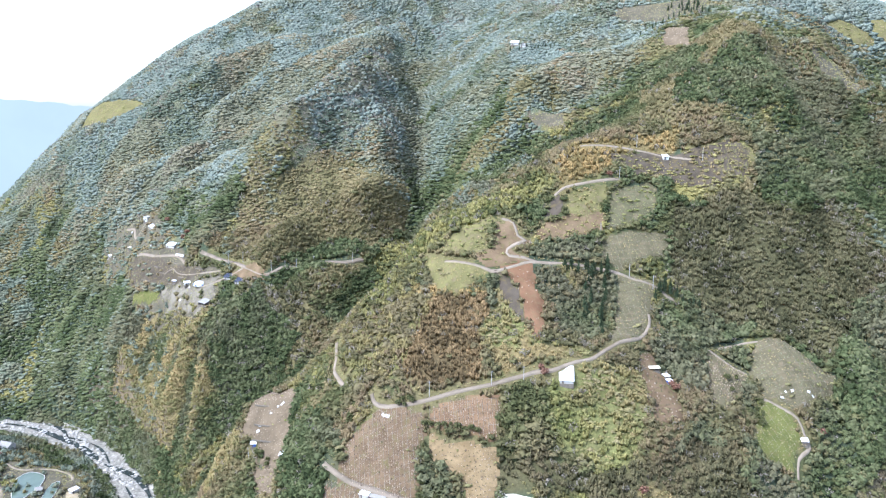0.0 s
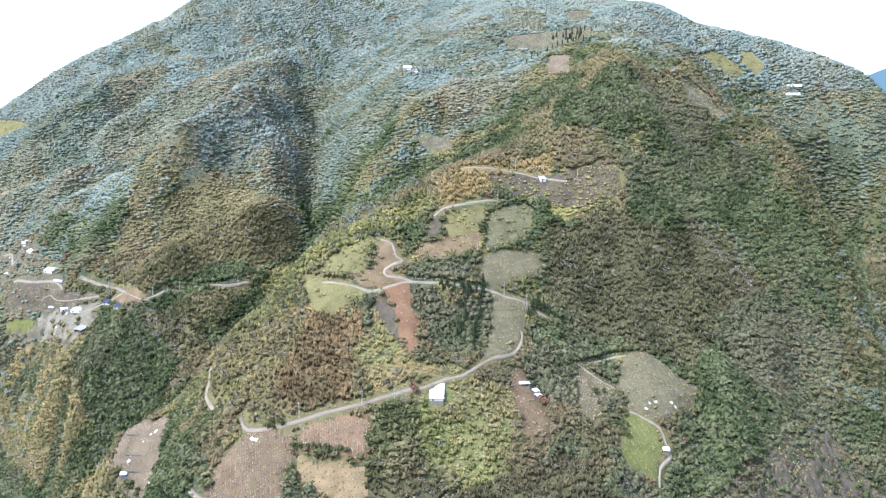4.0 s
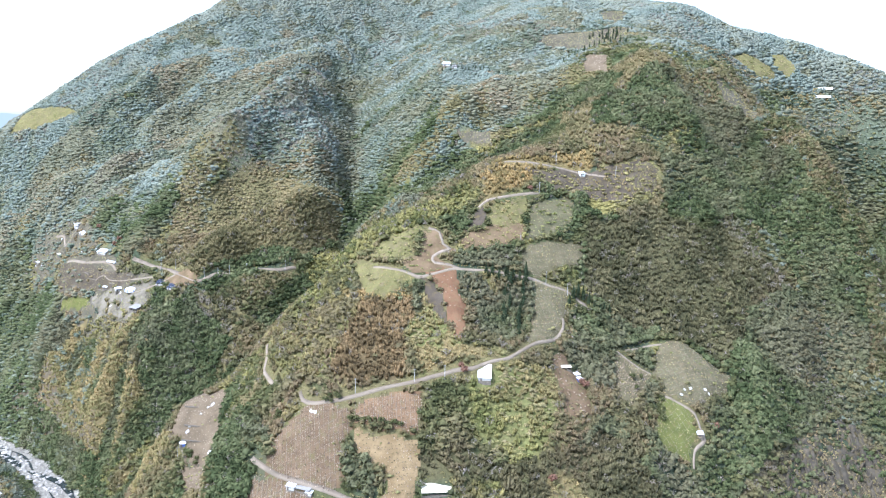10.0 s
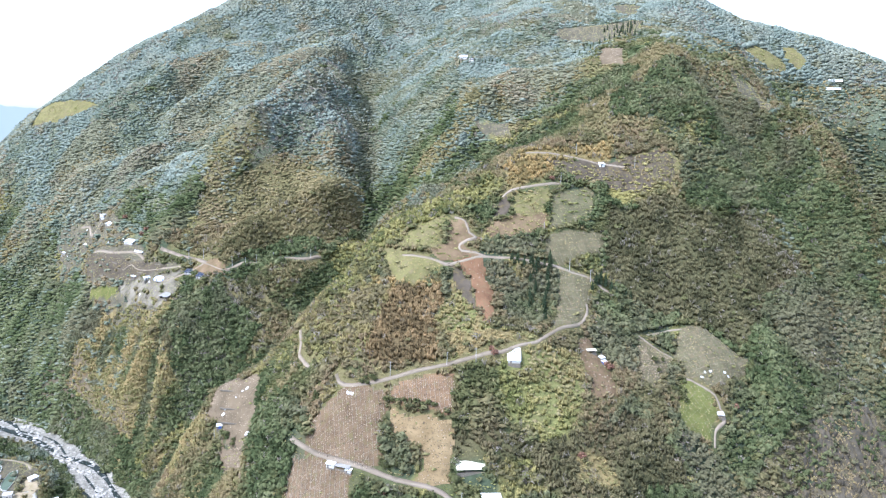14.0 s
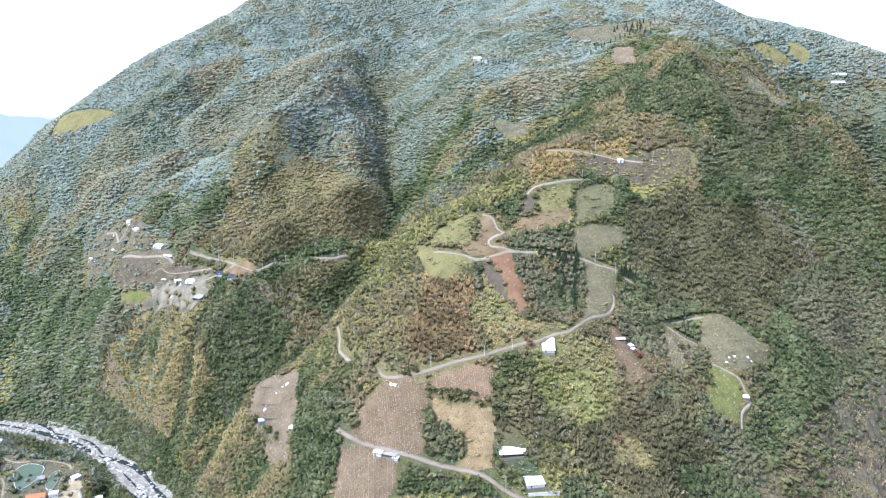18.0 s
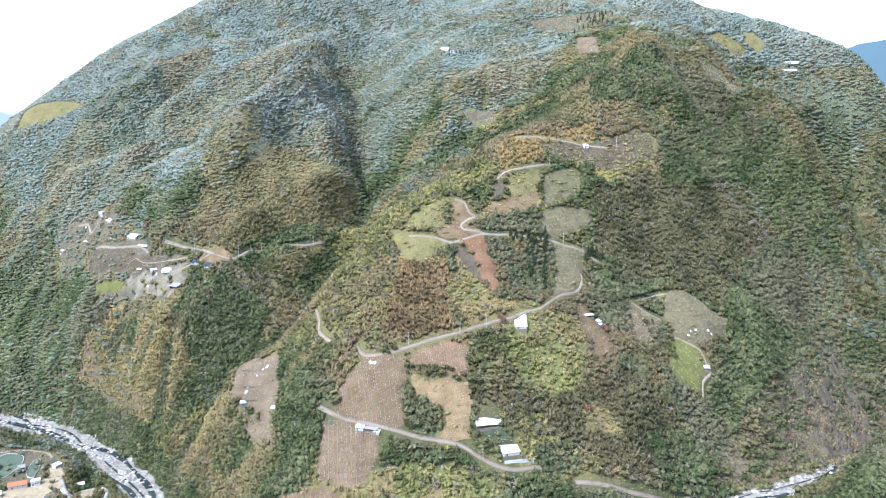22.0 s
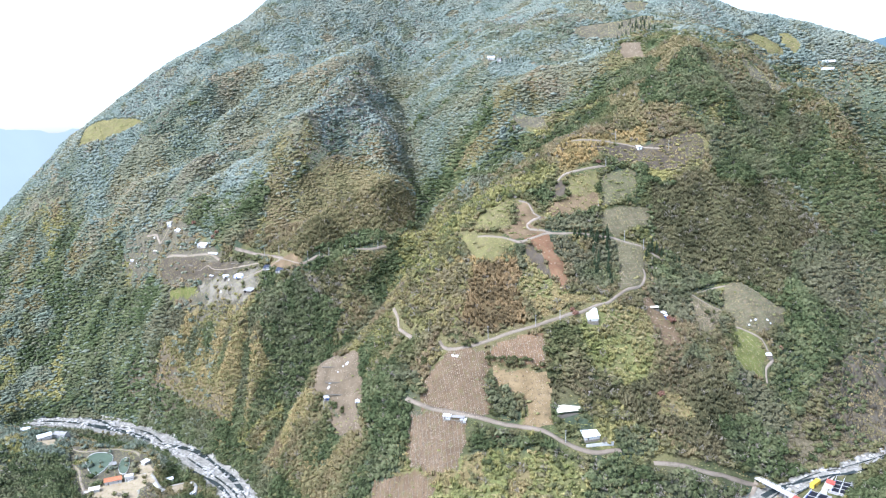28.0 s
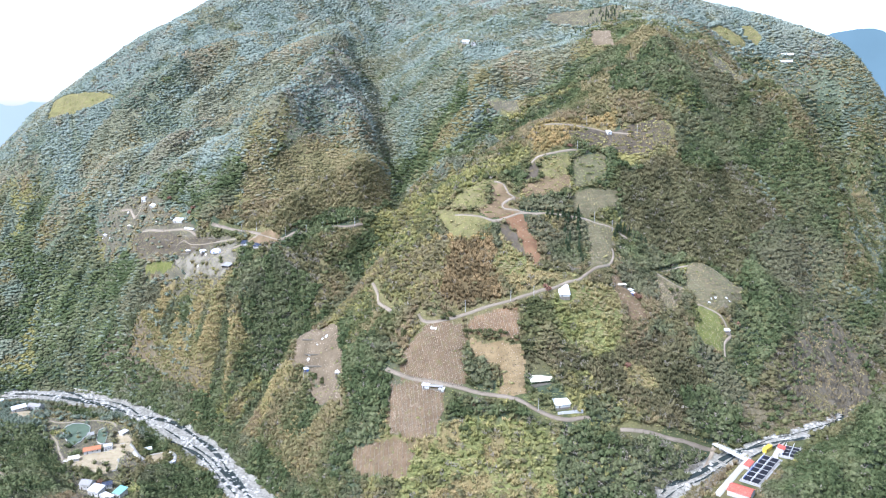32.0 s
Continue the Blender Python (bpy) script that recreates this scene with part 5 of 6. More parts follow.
# low growth on the verges of the roads and round the buildings
vx, vy = scatter(-330, 300, 230, 620, 1.9, 31)
verge = np.zeros(len(vx), bool)
for bx, by, br in CLEAR:
    away = np.hypot(vx - bx, vy - by)
    verge |= (away < br + 1.0) & (away > br * 0.72)
bare_road = np.zeros(len(vx), bool)
for name, path in ROADS.items():
    away = distance(vx, vy, path[::2])
    verge |= (away > ROAD_WIDTH[name] / 2 + 0.6) & (away < ROAD_WIDTH[name] / 2 + 3.0)
    bare_road |= away < ROAD_WIDTH[name] / 2 + 0.6
for poly in FIELDS.values():
    bare_road |= inside(vx, vy, poly)
verge &= ~bare_road & ~inside(vx, vy, YARD) & (distance(vx, vy, RIVER_BED) > 12) & (np.random.RandomState(32).rand(len(vx)) < 0.75)
vx, vy = vx[verge], vy[verge]
dry_side = waves(vx, vy, 18, 33) + 0.6 * np.random.RandomState(34).uniform(-1, 1, len(vx)) > 0
for kind, m in (("grass", dry_side), ("scrub", ~dry_side)):
    tagged(new("verge", planted(kind, vx[m], vy[m], np.full(m.sum(), 0.42), 90, 0.3, 0.1)), "low tufts and weeds along the road verges", "verge", kind="stuff")

# ---- building blocks ----
def part(name, bm, material, parent, label=""):
    """Links a bmesh as one mesh object under a thing or a part."""
    me = bpy.data.meshes.new(name)
    bm.to_mesh(me)
    bm.free()
    me.materials.append(material)
    ob = new(name, me)
    ob.parent = parent
    return tagged(ob, label)


def base(name, x, y, turn, label, category, group="", z=None):
    """The Empty that carries a thing's parts, standing on the ground."""
    ob = new(name)
    ob.matrix_world = pose(x, y, float(land(x, y)) if z is None else z, 0, 0, turn)
    return tagged(ob, label, category, group)


def box(*boxes, bevel=0.0):
    """A bmesh of boxes, each (x, y, z) of its middle and its three sizes."""
    bm = bmesh.new()
    for x, y, z, sx, sy, sz in boxes:
        bmesh.ops.create_cube(bm, size=1, matrix=Matrix.Translation((x, y, z)) @ Matrix.Diagonal((sx, sy, sz, 1)))
    if bevel:
        bmesh.ops.bevel(bm, geom=list(bm.edges), offset=bevel, segments=1, affect="EDGES")
    return bm


def rod(a, c, r, r2=None, sides=7):
    """A tapered round bar from a to c."""
    a, c = Vector(a), Vector(c)
    bm = bmesh.new()
    m = Matrix.Translation((a + c) / 2) @ (c - a).to_track_quat("Z", "Y").to_matrix().to_4x4()
    bmesh.ops.create_cone(bm, cap_ends=True, segments=sides, radius1=r, radius2=r if r2 is None else r2, depth=(c - a).length, matrix=m)
    return bm


def sheet_metal(x0, x1, y0, z0, y1, z1, thick=0.09, pitch=0.55):
    """A corrugated roof sheet that falls from (y1, z1) to (y0, z0)."""
    bm = bmesh.new()
    n = max(4, int((x1 - x0) / pitch) * 2)
    rows = []
    for k in range(n + 1):
        x, up = x0 + (x1 - x0) * k / n, 0.07 * (k % 2)
        rows.append([bm.verts.new(p) for p in ((x, y0, z0 + up), (x, y1, z1 + up), (x, y1, z1 + up - thick), (x, y0, z0 + up - thick))])
    for a, c in zip(rows, rows[1:]):
        for i in range(4):
            bm.faces.new((a[i], a[(i + 1) % 4], c[(i + 1) % 4], c[i]))
    bm.faces.new(rows[0][::-1])
    bm.faces.new(rows[-1])
    bmesh.ops.recalc_face_normals(bm, faces=list(bm.faces))
    return bm


def painted(name, colour, rough=0.5, metallic=0.0, wear=(0.35, 0.28, 0.2), scale=0.5):
    dark = tuple(0.8 * c for c in colour)
    return surface(name, two_scale(dark, colour, scale, 3.0, tuple(0.6 * a + 0.4 * w for a, w in zip(colour, wear))), rough, metallic=metallic)


WHITE_SHEET = painted("white_sheet_metal", (0.78, 0.8, 0.8), 0.45)
CREAM_SHEET = painted("weathered_cream_sheet", (0.72, 0.67, 0.52), 0.6)
BLUE_SHEET = painted("dark_blue_sheet", (0.025, 0.038, 0.07), 0.8)
GREY_SHEET = painted("grey_fibre_cement", (0.3, 0.29, 0.27), 0.8)
RED_SHEET = painted("red_sheet_metal", (0.52, 0.1, 0.07), 0.5)
ORANGE_TILE = painted("orange_clay_roof", (0.45, 0.17, 0.08), 0.8)
GREEN_SHEET = painted("teal_sheet_metal", (0.2, 0.42, 0.4), 0.5)
YELLOW_PAINT = painted("yellow_painted_steel", (0.7, 0.5, 0.05), 0.5)
BLUE_PAINT = painted("bright_blue_tarpaulin", (0.08, 0.16, 0.5), 0.5)
PLASTER = painted("grey_white_plaster", (0.5, 0.49, 0.46), 0.9)
DARK_WOOD = painted("dark_weathered_boards", (0.13, 0.11, 0.095), 0.85)
EARTH_STONE = painted("earthy_stone_plinth", (0.17, 0.15, 0.12), 0.95)
GREY_CONCRETE = painted("cast_concrete", (0.34, 0.33, 0.31), 0.9)
WHITE_CONCRETE = painted("whitewashed_concrete", (0.56, 0.55, 0.52), 0.85)
DARK_GLASS = surface("window_glass", lambda nt: (0.03, 0.035, 0.04), 0.08, specular=0.5)
POLE_GREY = painted("pole_concrete", (0.42, 0.41, 0.39), 0.85)
NET = painted("black_shade_net", (0.012, 0.013, 0.018), 0.7, wear=(0.03, 0.03, 0.05))
POND = surface("green_pond_water", two_scale((0.08, 0.11, 0.075), (0.13, 0.165, 0.12), 0.1, 0.8), 0.1, specular=0.5)
PLASTIC = painted("crumpled_white_plastic", (0.74, 0.75, 0.76), 0.4)


def building(name, label, x, y, turn, w, d, h, roof, roof_mat, wall_mat, category="shed", open_front=False, rise=1.2, windows=2, sunk=2.5, group=""):
    """A small building on a plinth: four walls, a corrugated roof, a door and windows on its -y side."""
    b = radians(turn)                      # cut into the slope: the floor lies nearer the downhill ground
    ob = base(name, x, y, turn, label, category, group, z=0.4 * float(land(x, y)) + 0.6 * float(land(x + math.sin(b) * d / 2, y - math.cos(b) * d / 2)) + 0.25)
    part("plinth", box((0, 0, -sunk / 2 + 0.1, w + 0.3, d + 0.3, sunk), bevel=0.05), EARTH_STONE, ob)
    t = 0.16
    top_back = h + (rise if roof == "mono" else 0)
    part("wall", box((0, d / 2 - t / 2, top_back / 2, w, t, top_back)), wall_mat, ob)
    for s in (-1, 1):
        bm = bmesh.new()
        pts = [(-d / 2, 0), (d / 2 - t, 0), (d / 2 - t, top_back), (0, h + rise) if roof == "gable" else (0, (h + top_back) / 2), (-d / 2, h)]
        a = [bm.verts.new((s * w / 2, q, z)) for q, z in pts]
        c = [bm.verts.new((s * (w / 2 - t), q, z)) for q, z in pts]
        bm.faces.new(a)
        bm.faces.new(c[::-1])
        for i in range(5):
            bm.faces.new((a[i], c[i], c[(i + 1) % 5], a[(i + 1) % 5]))
        bmesh.ops.recalc_face_normals(bm, faces=list(bm.faces))
        part("wall", bm, wall_mat, ob)
    if open_front:
        for k in range(4):
            px = -w / 2 + 0.15 + (w - 0.3) * k / 3
            part("post", rod((px, -d / 2 + 0.1, 0), (px, -d / 2 + 0.1, h), 0.1), DARK_WOOD, ob)
    else:
        part("wall", box((0, -d / 2 + t / 2, h / 2, w - 2 * t, t, h)), wall_mat, ob)
        door = part("door", box((-w * 0.28, -d / 2 - 0.04, 1.0, 0.95, 0.08, 2.0), bevel=0.02), DARK_WOOD, ob, "dark wooden door")
        part("handle", box((-w * 0.28 + 0.36, -d / 2 - 0.11, 1.0, 0.05, 0.06, 0.16)), GREY_SHEET, door)
        for k in range(windows):
            px = w * (0.02 + 0.28 * k)
            win = part("window", box((px, -d / 2 - 0.03, 1.55, 1.2, 0.06, 0.08), (px, -d / 2 - 0.03, 2.4, 1.2, 0.06, 0.08), (px - 0.6, -d / 2 - 0.03, 1.97, 0.08, 0.06, 0.9), (px + 0.6, -d / 2 - 0.03, 1.97, 0.08, 0.06, 0.9)), WHITE_SHEET, ob)
            part("pane", box((px, -d / 2 - 0.01, 1.97, 1.1, 0.03, 0.8)), DARK_GLASS, win)
    o = 0.45
    if roof == "mono":
        k = rise / d
        part("roof", sheet_metal(-w / 2 - o, w / 2 + o, -d / 2 - o, h + 0.12 - k * o, d / 2 + o, top_back + 0.12 + k * o), roof_mat, ob)
    elif roof == "gable":
        k = rise / (d / 2)
        part("roof", sheet_metal(-w / 2 - o, w / 2 + o, -d / 2 - o, h + 0.12 - k * o, 0, h + rise + 0.12), roof_mat, ob)
        part("roof", sheet_metal(-w / 2 - o, w / 2 + o, d / 2 + o, h + 0.12 - k * o, 0, h + rise + 0.12), roof_mat, ob)
        part("ridge_cap", rod((-w / 2 - o, 0, h + rise + 0.2), (w / 2 + o, 0, h + rise + 0.2), 0.14, sides=6), roof_mat, ob)
    else:
        part("roof", box((0, 0, h + 0.15, w + 0.5, d + 0.5, 0.25), bevel=0.04), roof_mat, ob)
        part("parapet", box((0, -d / 2 - 0.1, h + 0.4, w + 0.3, 0.15, 0.3), (0, d / 2 + 0.1, h + 0.4, w + 0.3, 0.15, 0.3)), roof_mat, ob)
    return ob


def tunnel(x, y, turn, w, length, h, label):
    """A plastic tunnel: a half-round skin on hoops."""
    ob = base("polytunnel", x, y, turn, label, "greenhouse")
    bm = bmesh.new()
    rows = []
    n = 12
    for k in range(n + 1):
        q = -length / 2 + length * k / n
        sag = 0.06 * (k % 2)
        rows.append([bm.verts.new((q, math.cos(a) * w / 2, max(-0.4, math.sin(a) * (h - sag)))) for a in [math.pi * i / 10 for i in range(11)]])
    for a, c in zip(rows, rows[1:]):
        for i in range(10):
            bm.faces.new((a[i], a[i + 1], c[i + 1], c[i]))
    bm.faces.new(rows[0])
    bm.faces.new(rows[-1][::-1])
    part("skin", bm, PLASTIC, ob)
    for k in range(0, n + 1, 3):
        q = -length / 2 + length * k / n
        bm = bmesh.new()
        for i in range(10):
            a, c = math.pi * i / 10, math.pi * (i + 1) / 10
            seg = rod((q, math.cos(a) * (w / 2 + 0.05), math.sin(a) * (h + 0.05)), (q, math.cos(c) * (w / 2 + 0.05), math.sin(c) * (h + 0.05)), 0.05, sides=5)
            me = bpy.data.meshes.new("hoop_piece")
            seg.to_mesh(me)
            seg.free()
            bm.from_mesh(me)
            bpy.data.meshes.remove(me)
        part("hoop", bm, GREY_SHEET, ob)
    return ob


# ---- buildings of the spur ----
shed = building("shed", "white metal shed with a pale sloping roof beside the road", 64.4, 362.4, -6, 6.8, 8.0, 1.7, "mono", WHITE_SHEET, PLASTER, rise=4.6, windows=0)
part("tarpaulin", box((3.45, -1.5, 1.8, 0.12, 4.0, 2.2)), BLUE_PAINT, shed, "blue tarpaulin hung on the side")
building("barn", "long barn with a weathered cream roof above dark open sides", 36.7, 320.8, 4, 14.5, 5.0, 1.9, "mono", CREAM_SHEET, DARK_WOOD, "barn", open_front=True, rise=1.9)
building("farmhouse", "low farmhouse with a white metal roof on a levelled yard", 46.8, 308.6, 8, 9.5, 6.0, 2.0, "mono", WHITE_SHEET, PLASTER, "house", rise=1.7)
building("lean_to", "small lean-to with a white and blue roof beside the road", -36.3, 331.7, -22, 4.4, 3.0, 2.2, "mono", WHITE_SHEET, PLASTER, rise=0.6, windows=1)
building("lean_to", "long low grey lean-to with patched sheets beside the road", -29.9, 329.0, -24, 7.5, 2.4, 1.8, "mono", GREY_SHEET, DARK_WOOD, open_front=True, rise=0.5)
building("lean_to", "small pale lean-to patched with white sheets", -26.8, 327.3, -20, 3.0, 2.2, 1.7, "mono", WHITE_SHEET, PLASTER, rise=0.4, windows=0)
building("hut", "small white field hut on the upper meadow", 148.2, 501.8, 12, 3.6, 3.2, 2.2, "mono", WHITE_SHEET, WHITE_SHEET, "hut", rise=1.0, windows=1)
building("hut", "tiny white hut at the foot of a green plot", 190.0, 364.6, -10, 3.0, 2.6, 2.0, "mono", WHITE_SHEET, DARK_WOOD, "hut", rise=0.7, windows=0)
building("shelter", "low white shelter at the edge of a brown plot", 113.5, 378.0, 5, 5.2, 2.0, 1.6, "mono", CREAM_SHEET, DARK_WOOD, open_front=True, rise=0.4)
building("shelter", "small white shelter among dark bushes", 119.8, 377.1, 25, 2.8, 2.4, 1.8, "mono", WHITE_SHEET, DARK_WOOD, rise=0.5, windows=0)
building("shelter", "small white shelter with a blue side among bushes", 120.7, 374.0, 25, 2.6, 2.2, 1.7, "mono", WHITE_SHEET, BLUE_PAINT, rise=0.5, windows=0)
building("hut", "white and blue tool hut below a terraced plot", -114.6, 418.1, 10, 3.0, 2.4, 2.0, "mono", WHITE_SHEET, BLUE_PAINT, "hut", rise=0.5, windows=0)
building("hut", "grey tool hut at the corner of a terraced plot", -91.7, 395.1, -8, 3.0, 2.6, 2.0, "mono", WHITE_SHEET, GREY_SHEET, "hut", rise=0.6, windows=0)

# ---- the hamlet across the ravine ----
building("storehouse", "white roofed storehouse above terraced ground", -237.5, 625.1, -28, 9.5, 4.6, 2.2, "mono", WHITE_SHEET, PLASTER, rise=1.8)
tunnel(-225.4, 611.8, -38, 2.8, 12.0, 1.5, "white plastic tunnel along a village lane")
building("house", "house with a dark blue roof by the village street", -169.0, 560.8, -14, 6.6, 4.8, 1.9, "mono", BLUE_SHEET, PLASTER, "house", rise=2.0)
building("house", "house with a dark blue roof at the sandy yard", -157.2, 549.5, -18, 6.6, 4.8, 1.9, "mono", BLUE_SHEET, PLASTER, "house", rise=2.0)
building("hall", "open hall with a flat grey roof above the slope", -183.8, 545.2, -35, 8.0, 6.0, 2.2, "mono", GREY_SHEET, DARK_WOOD, "hall", open_front=True, rise=1.6)
building("house", "white house among trees at the top of the hamlet", -280.1, 678.4, -20, 4.6, 4.0, 4.6, "flat", WHITE_CONCRETE, WHITE_CONCRETE, "house")
building("house", "low pale house above the hamlet", -268.0, 660.7, -30, 6.0, 3.6, 2.0, "mono", WHITE_SHEET, PLASTER, "house", rise=1.4)
building("shed", "pale shed on the trampled ground of the hamlet", -209.0, 581.4, 35, 6.5, 2.6, 2.0, "mono", WHITE_SHEET, PLASTER, rise=0.8, windows=1)
building("shed", "small shed with a white roof among stones", -225.2, 595.8, -20, 4.0, 3.0, 2.0, "mono", WHITE_SHEET, DARK_WOOD, rise=0.6, windows=0)
building("shed", "small shed with a pale roof beside terraces", -295.0, 673.0, -25, 4.0, 3.0, 2.0, "mono", CREAM_SHEET, DARK_WOOD, rise=0.6, windows=0)
building("shed", "small white shed among bushes west of the hamlet", -326.6, 699.3, -25, 4.5, 3.2, 2.0, "mono", WHITE_SHEET, PLASTER, rise=0.6, windows=0)

tent = base("tent", -196.1, 571.5, -10, "white domed tent with blue trim on a pale yard", "tent")
bm = bmesh.new()
bmesh.ops.create_uvsphere(bm, u_segments=18, v_segments=10, radius=1, matrix=Matrix.Diagonal((5.2, 4.0, 3.6, 1)))
bmesh.ops.bisect_plane(bm, geom=list(bm.verts) + list(bm.edges) + list(bm.faces), plane_co=(0, 0, -0.5), plane_no=(0, 0, -1), clear_outer=True)
for v in bm.verts:
    v.co.x *= 1 + 0.03 * math.sin(6 * math.atan2(v.co.y, v.co.x))
part("canopy", bm, PLASTIC, tent)
for k in range(3):
    a = math.radians(200 + 55 * k)
    part("flap", box((4.95 * math.cos(a), 3.8 * math.sin(a), 0.6, 1.4, 0.3, 1.6)), BLUE_PAINT, tent, "blue entrance flap")

# retaining walls of the terraces
for k, (wx, wy) in enumerate([(-251.1, 618.3), (-231.2, 610.2), (-241.5, 609.7), (-217.4, 592.5), (-257.9, 613.9), (-228.5, 596.5), (-263.1, 613.1), (-200.8, 585.9)]):
    w = base("retaining_wall", wx, wy, -38 + 3 * (k % 3), "low dry stone wall between dark terraces", "wall", "terrace walls of the hamlet")
    part("wall", box((0, 0, -0.2, 13 - k % 3, 0.5, 1.4), bevel=0.08), EARTH_STONE, w)
wall = base("retaining_wall", 51.1, 303.4, 4, "whitewashed retaining wall below the farmhouse yard", "wall")
part("wall", box((0, 0, 0.3, 17, 0.4, 2.4), bevel=0.05), WHITE_CONCRETE, wall)
part("coping", box((0, 0, 1.58, 17.3, 0.6, 0.16)), WHITE_CONCRETE, wall)
for k, (wx, wy) in enumerate([(-108.6, 433.6), (-104.9, 422.6), (-103.1, 415.1)]):
    w = base("retaining_wall", wx, wy, -14, "stone step between terraces of a vegetable plot", "wall", "steps of the grey plot")
    part("wall", box((0, 0, -0.1, 19 + 3 * k, 0.45, 1.0), bevel=0.08), EARTH_STONE, w)

# ---- upper mountain ----
building("house", "pale house among conifers on the upper slope", 62.7, 716.1, -12, 7.0, 4.5, 2.4, "gable", WHITE_SHEET, PLASTER, "house", rise=1.8)
building("house", "small grey house beside the upper house", 69.9, 708.2, -12, 4.6, 3.6, 2.2, "mono", GREY_SHEET, PLASTER, "house", rise=1.2)
for k in range(2):
    tunnel(423.0 + 4 * k, 671.9 + 5 * k, -24, 4.6, 13.0, 2.4, "long white plastic tunnel on the east slope")

# ---- river side ----
building("house", "house with an orange clay roof by the ponds", -283.0, 459.5, 16, 12.0, 6.0, 3.0, "gable", ORANGE_TILE, PLASTER, "house", rise=1.6)
building("house", "white flat-roofed house on a concrete yard", -272.0, 462.5, 16, 6.0, 5.0, 3.4, "flat", WHITE_CONCRETE, WHITE_CONCRETE, "house")
building("house", "pale house with a bluish roof by the river", -372.5, 556.0, 35, 11.0, 6.0, 3.4, "gable", WHITE_SHEET, PLASTER, "house", rise=1.8)
building("house", "grey roofed house among trees by the river", -361.5, 564.0, -20, 12.0, 7.0, 3.6, "gable", GREY_SHEET, WHITE_CONCRETE, "house", rise=1.8)
building("shed", "small white shed on the river bank", -396.0, 574.0, 10, 7.0, 4.0, 2.4, "mono", WHITE_SHEET, PLASTER, rise=0.8)
building("house", "house with a grey roof in the near settlement", -269.5, 402.0, -20, 8.0, 7.0, 4.0, "gable", GREY_SHEET, PLASTER, "house", rise=2.0)
building("house", "house with a white metal roof in the near settlement", -260.5, 391.0, -28, 9.0, 6.5, 4.0, "mono", WHITE_SHEET, WHITE_CONCRETE, "house", rise=1.6)
building("house", "long house with a white flat roof in the near settlement", -251.0, 381.5, -42, 10.0, 4.5, 3.6, "flat", WHITE_CONCRETE, WHITE_CONCRETE, "house")
building("house", "house with a teal metal roof in the near settlement", -243.5, 386.0, -32, 6.5, 7.0, 3.6, "mono", GREEN_SHEET, PLASTER, "house", rise=1.6)
building("house", "small house with a grey blue roof behind white houses", -255.5, 399.5, 14, 6.0, 5.0, 3.2, "gable", BLUE_SHEET, WHITE_CONCRETE, "house", rise=1.4)
building("shed", "cream roofed shed on the tan yard", -292.5, 446.5, 18, 7.0, 4.0, 2.4, "mono", CREAM_SHEET, PLASTER, rise=0.7, windows=1)
building("shed", "white shed at the edge of the garden court", -267.0, 489.0, 62, 6.0, 3.5, 2.4, "mono", WHITE_SHEET, PLASTER, rise=0.6, windows=1)
building("shed", "small white shed among trees by the river bend", -244.5, 471.0, 20, 5.0, 3.0, 2.2, "mono", WHITE_SHEET, PLASTER, rise=0.6, windows=1)
building("shed", "small pale shed beside the river ramp", -219.5, 440.0, 60, 4.0, 3.0, 2.2, "flat", WHITE_CONCRETE, WHITE_CONCRETE, windows=0)
PONDS = [[(-316, 496), (-319, 508), (-315, 516), (-305, 514), (-299, 508), (-296, 496), (-297, 487), (-298, 479), (-302, 473), (-309, 483)],
         [(-289, 499), (-285, 503), (-280, 489), (-278, 473), (-283, 475), (-287, 485)]]
for shore in PONDS:
    mx, my = np.mean(shore, 0)
    pond = base("pond", mx, my, 0, "green pond with a pale concrete rim", "pond", "ponds of the settlement")
    ring = [(q[0] - mx, q[1] - my) for q in smooth_path(shore + shore[:1], 3)[:-1]]
    bm = bmesh.new()
    top, low = [[bm.verts.new((*p, z)) for p in ring] for z in (1.1, -2.5)]
    bm.faces.new(top)
    for i in range(len(ring)):
        j = (i + 1) % len(ring)
        bm.faces.new((top[i], low[i], low[j], top[j]))
    bmesh.ops.recalc_face_normals(bm, faces=list(bm.faces))
    part("water", bm, POND, pond)
    bm = bmesh.new()
    inner, outer, skirt = [[bm.verts.new((p[0] * k, p[1] * k, z)) for p in ring] for k, z in ((1.0, 1.25), (1.035, 1.25), (1.05, -2.0))]
    for i in range(len(ring)):
        j = (i + 1) % len(ring)
        bm.faces.new((inner[i], inner[j], outer[j], outer[i]))
        bm.faces.new((outer[i], outer[j], skirt[j], skirt[i]))
    bmesh.ops.recalc_face_normals(bm, faces=list(bm.faces))
    part("rim", bm, WHITE_CONCRETE, pond)
pavilion = building("pavilion", "small dark pavilion between two ponds", -292.5, 489.0, 20, 4.5, 4.5, 2.4, "gable", GREY_SHEET, DARK_WOOD, "pavilion", open_front=True, rise=1.4)

# concrete yards with netted fish tanks
BLUE_RIM = painted("blue_tank_rim", (0.03, 0.07, 0.3), 0.6)
zy = 161.7


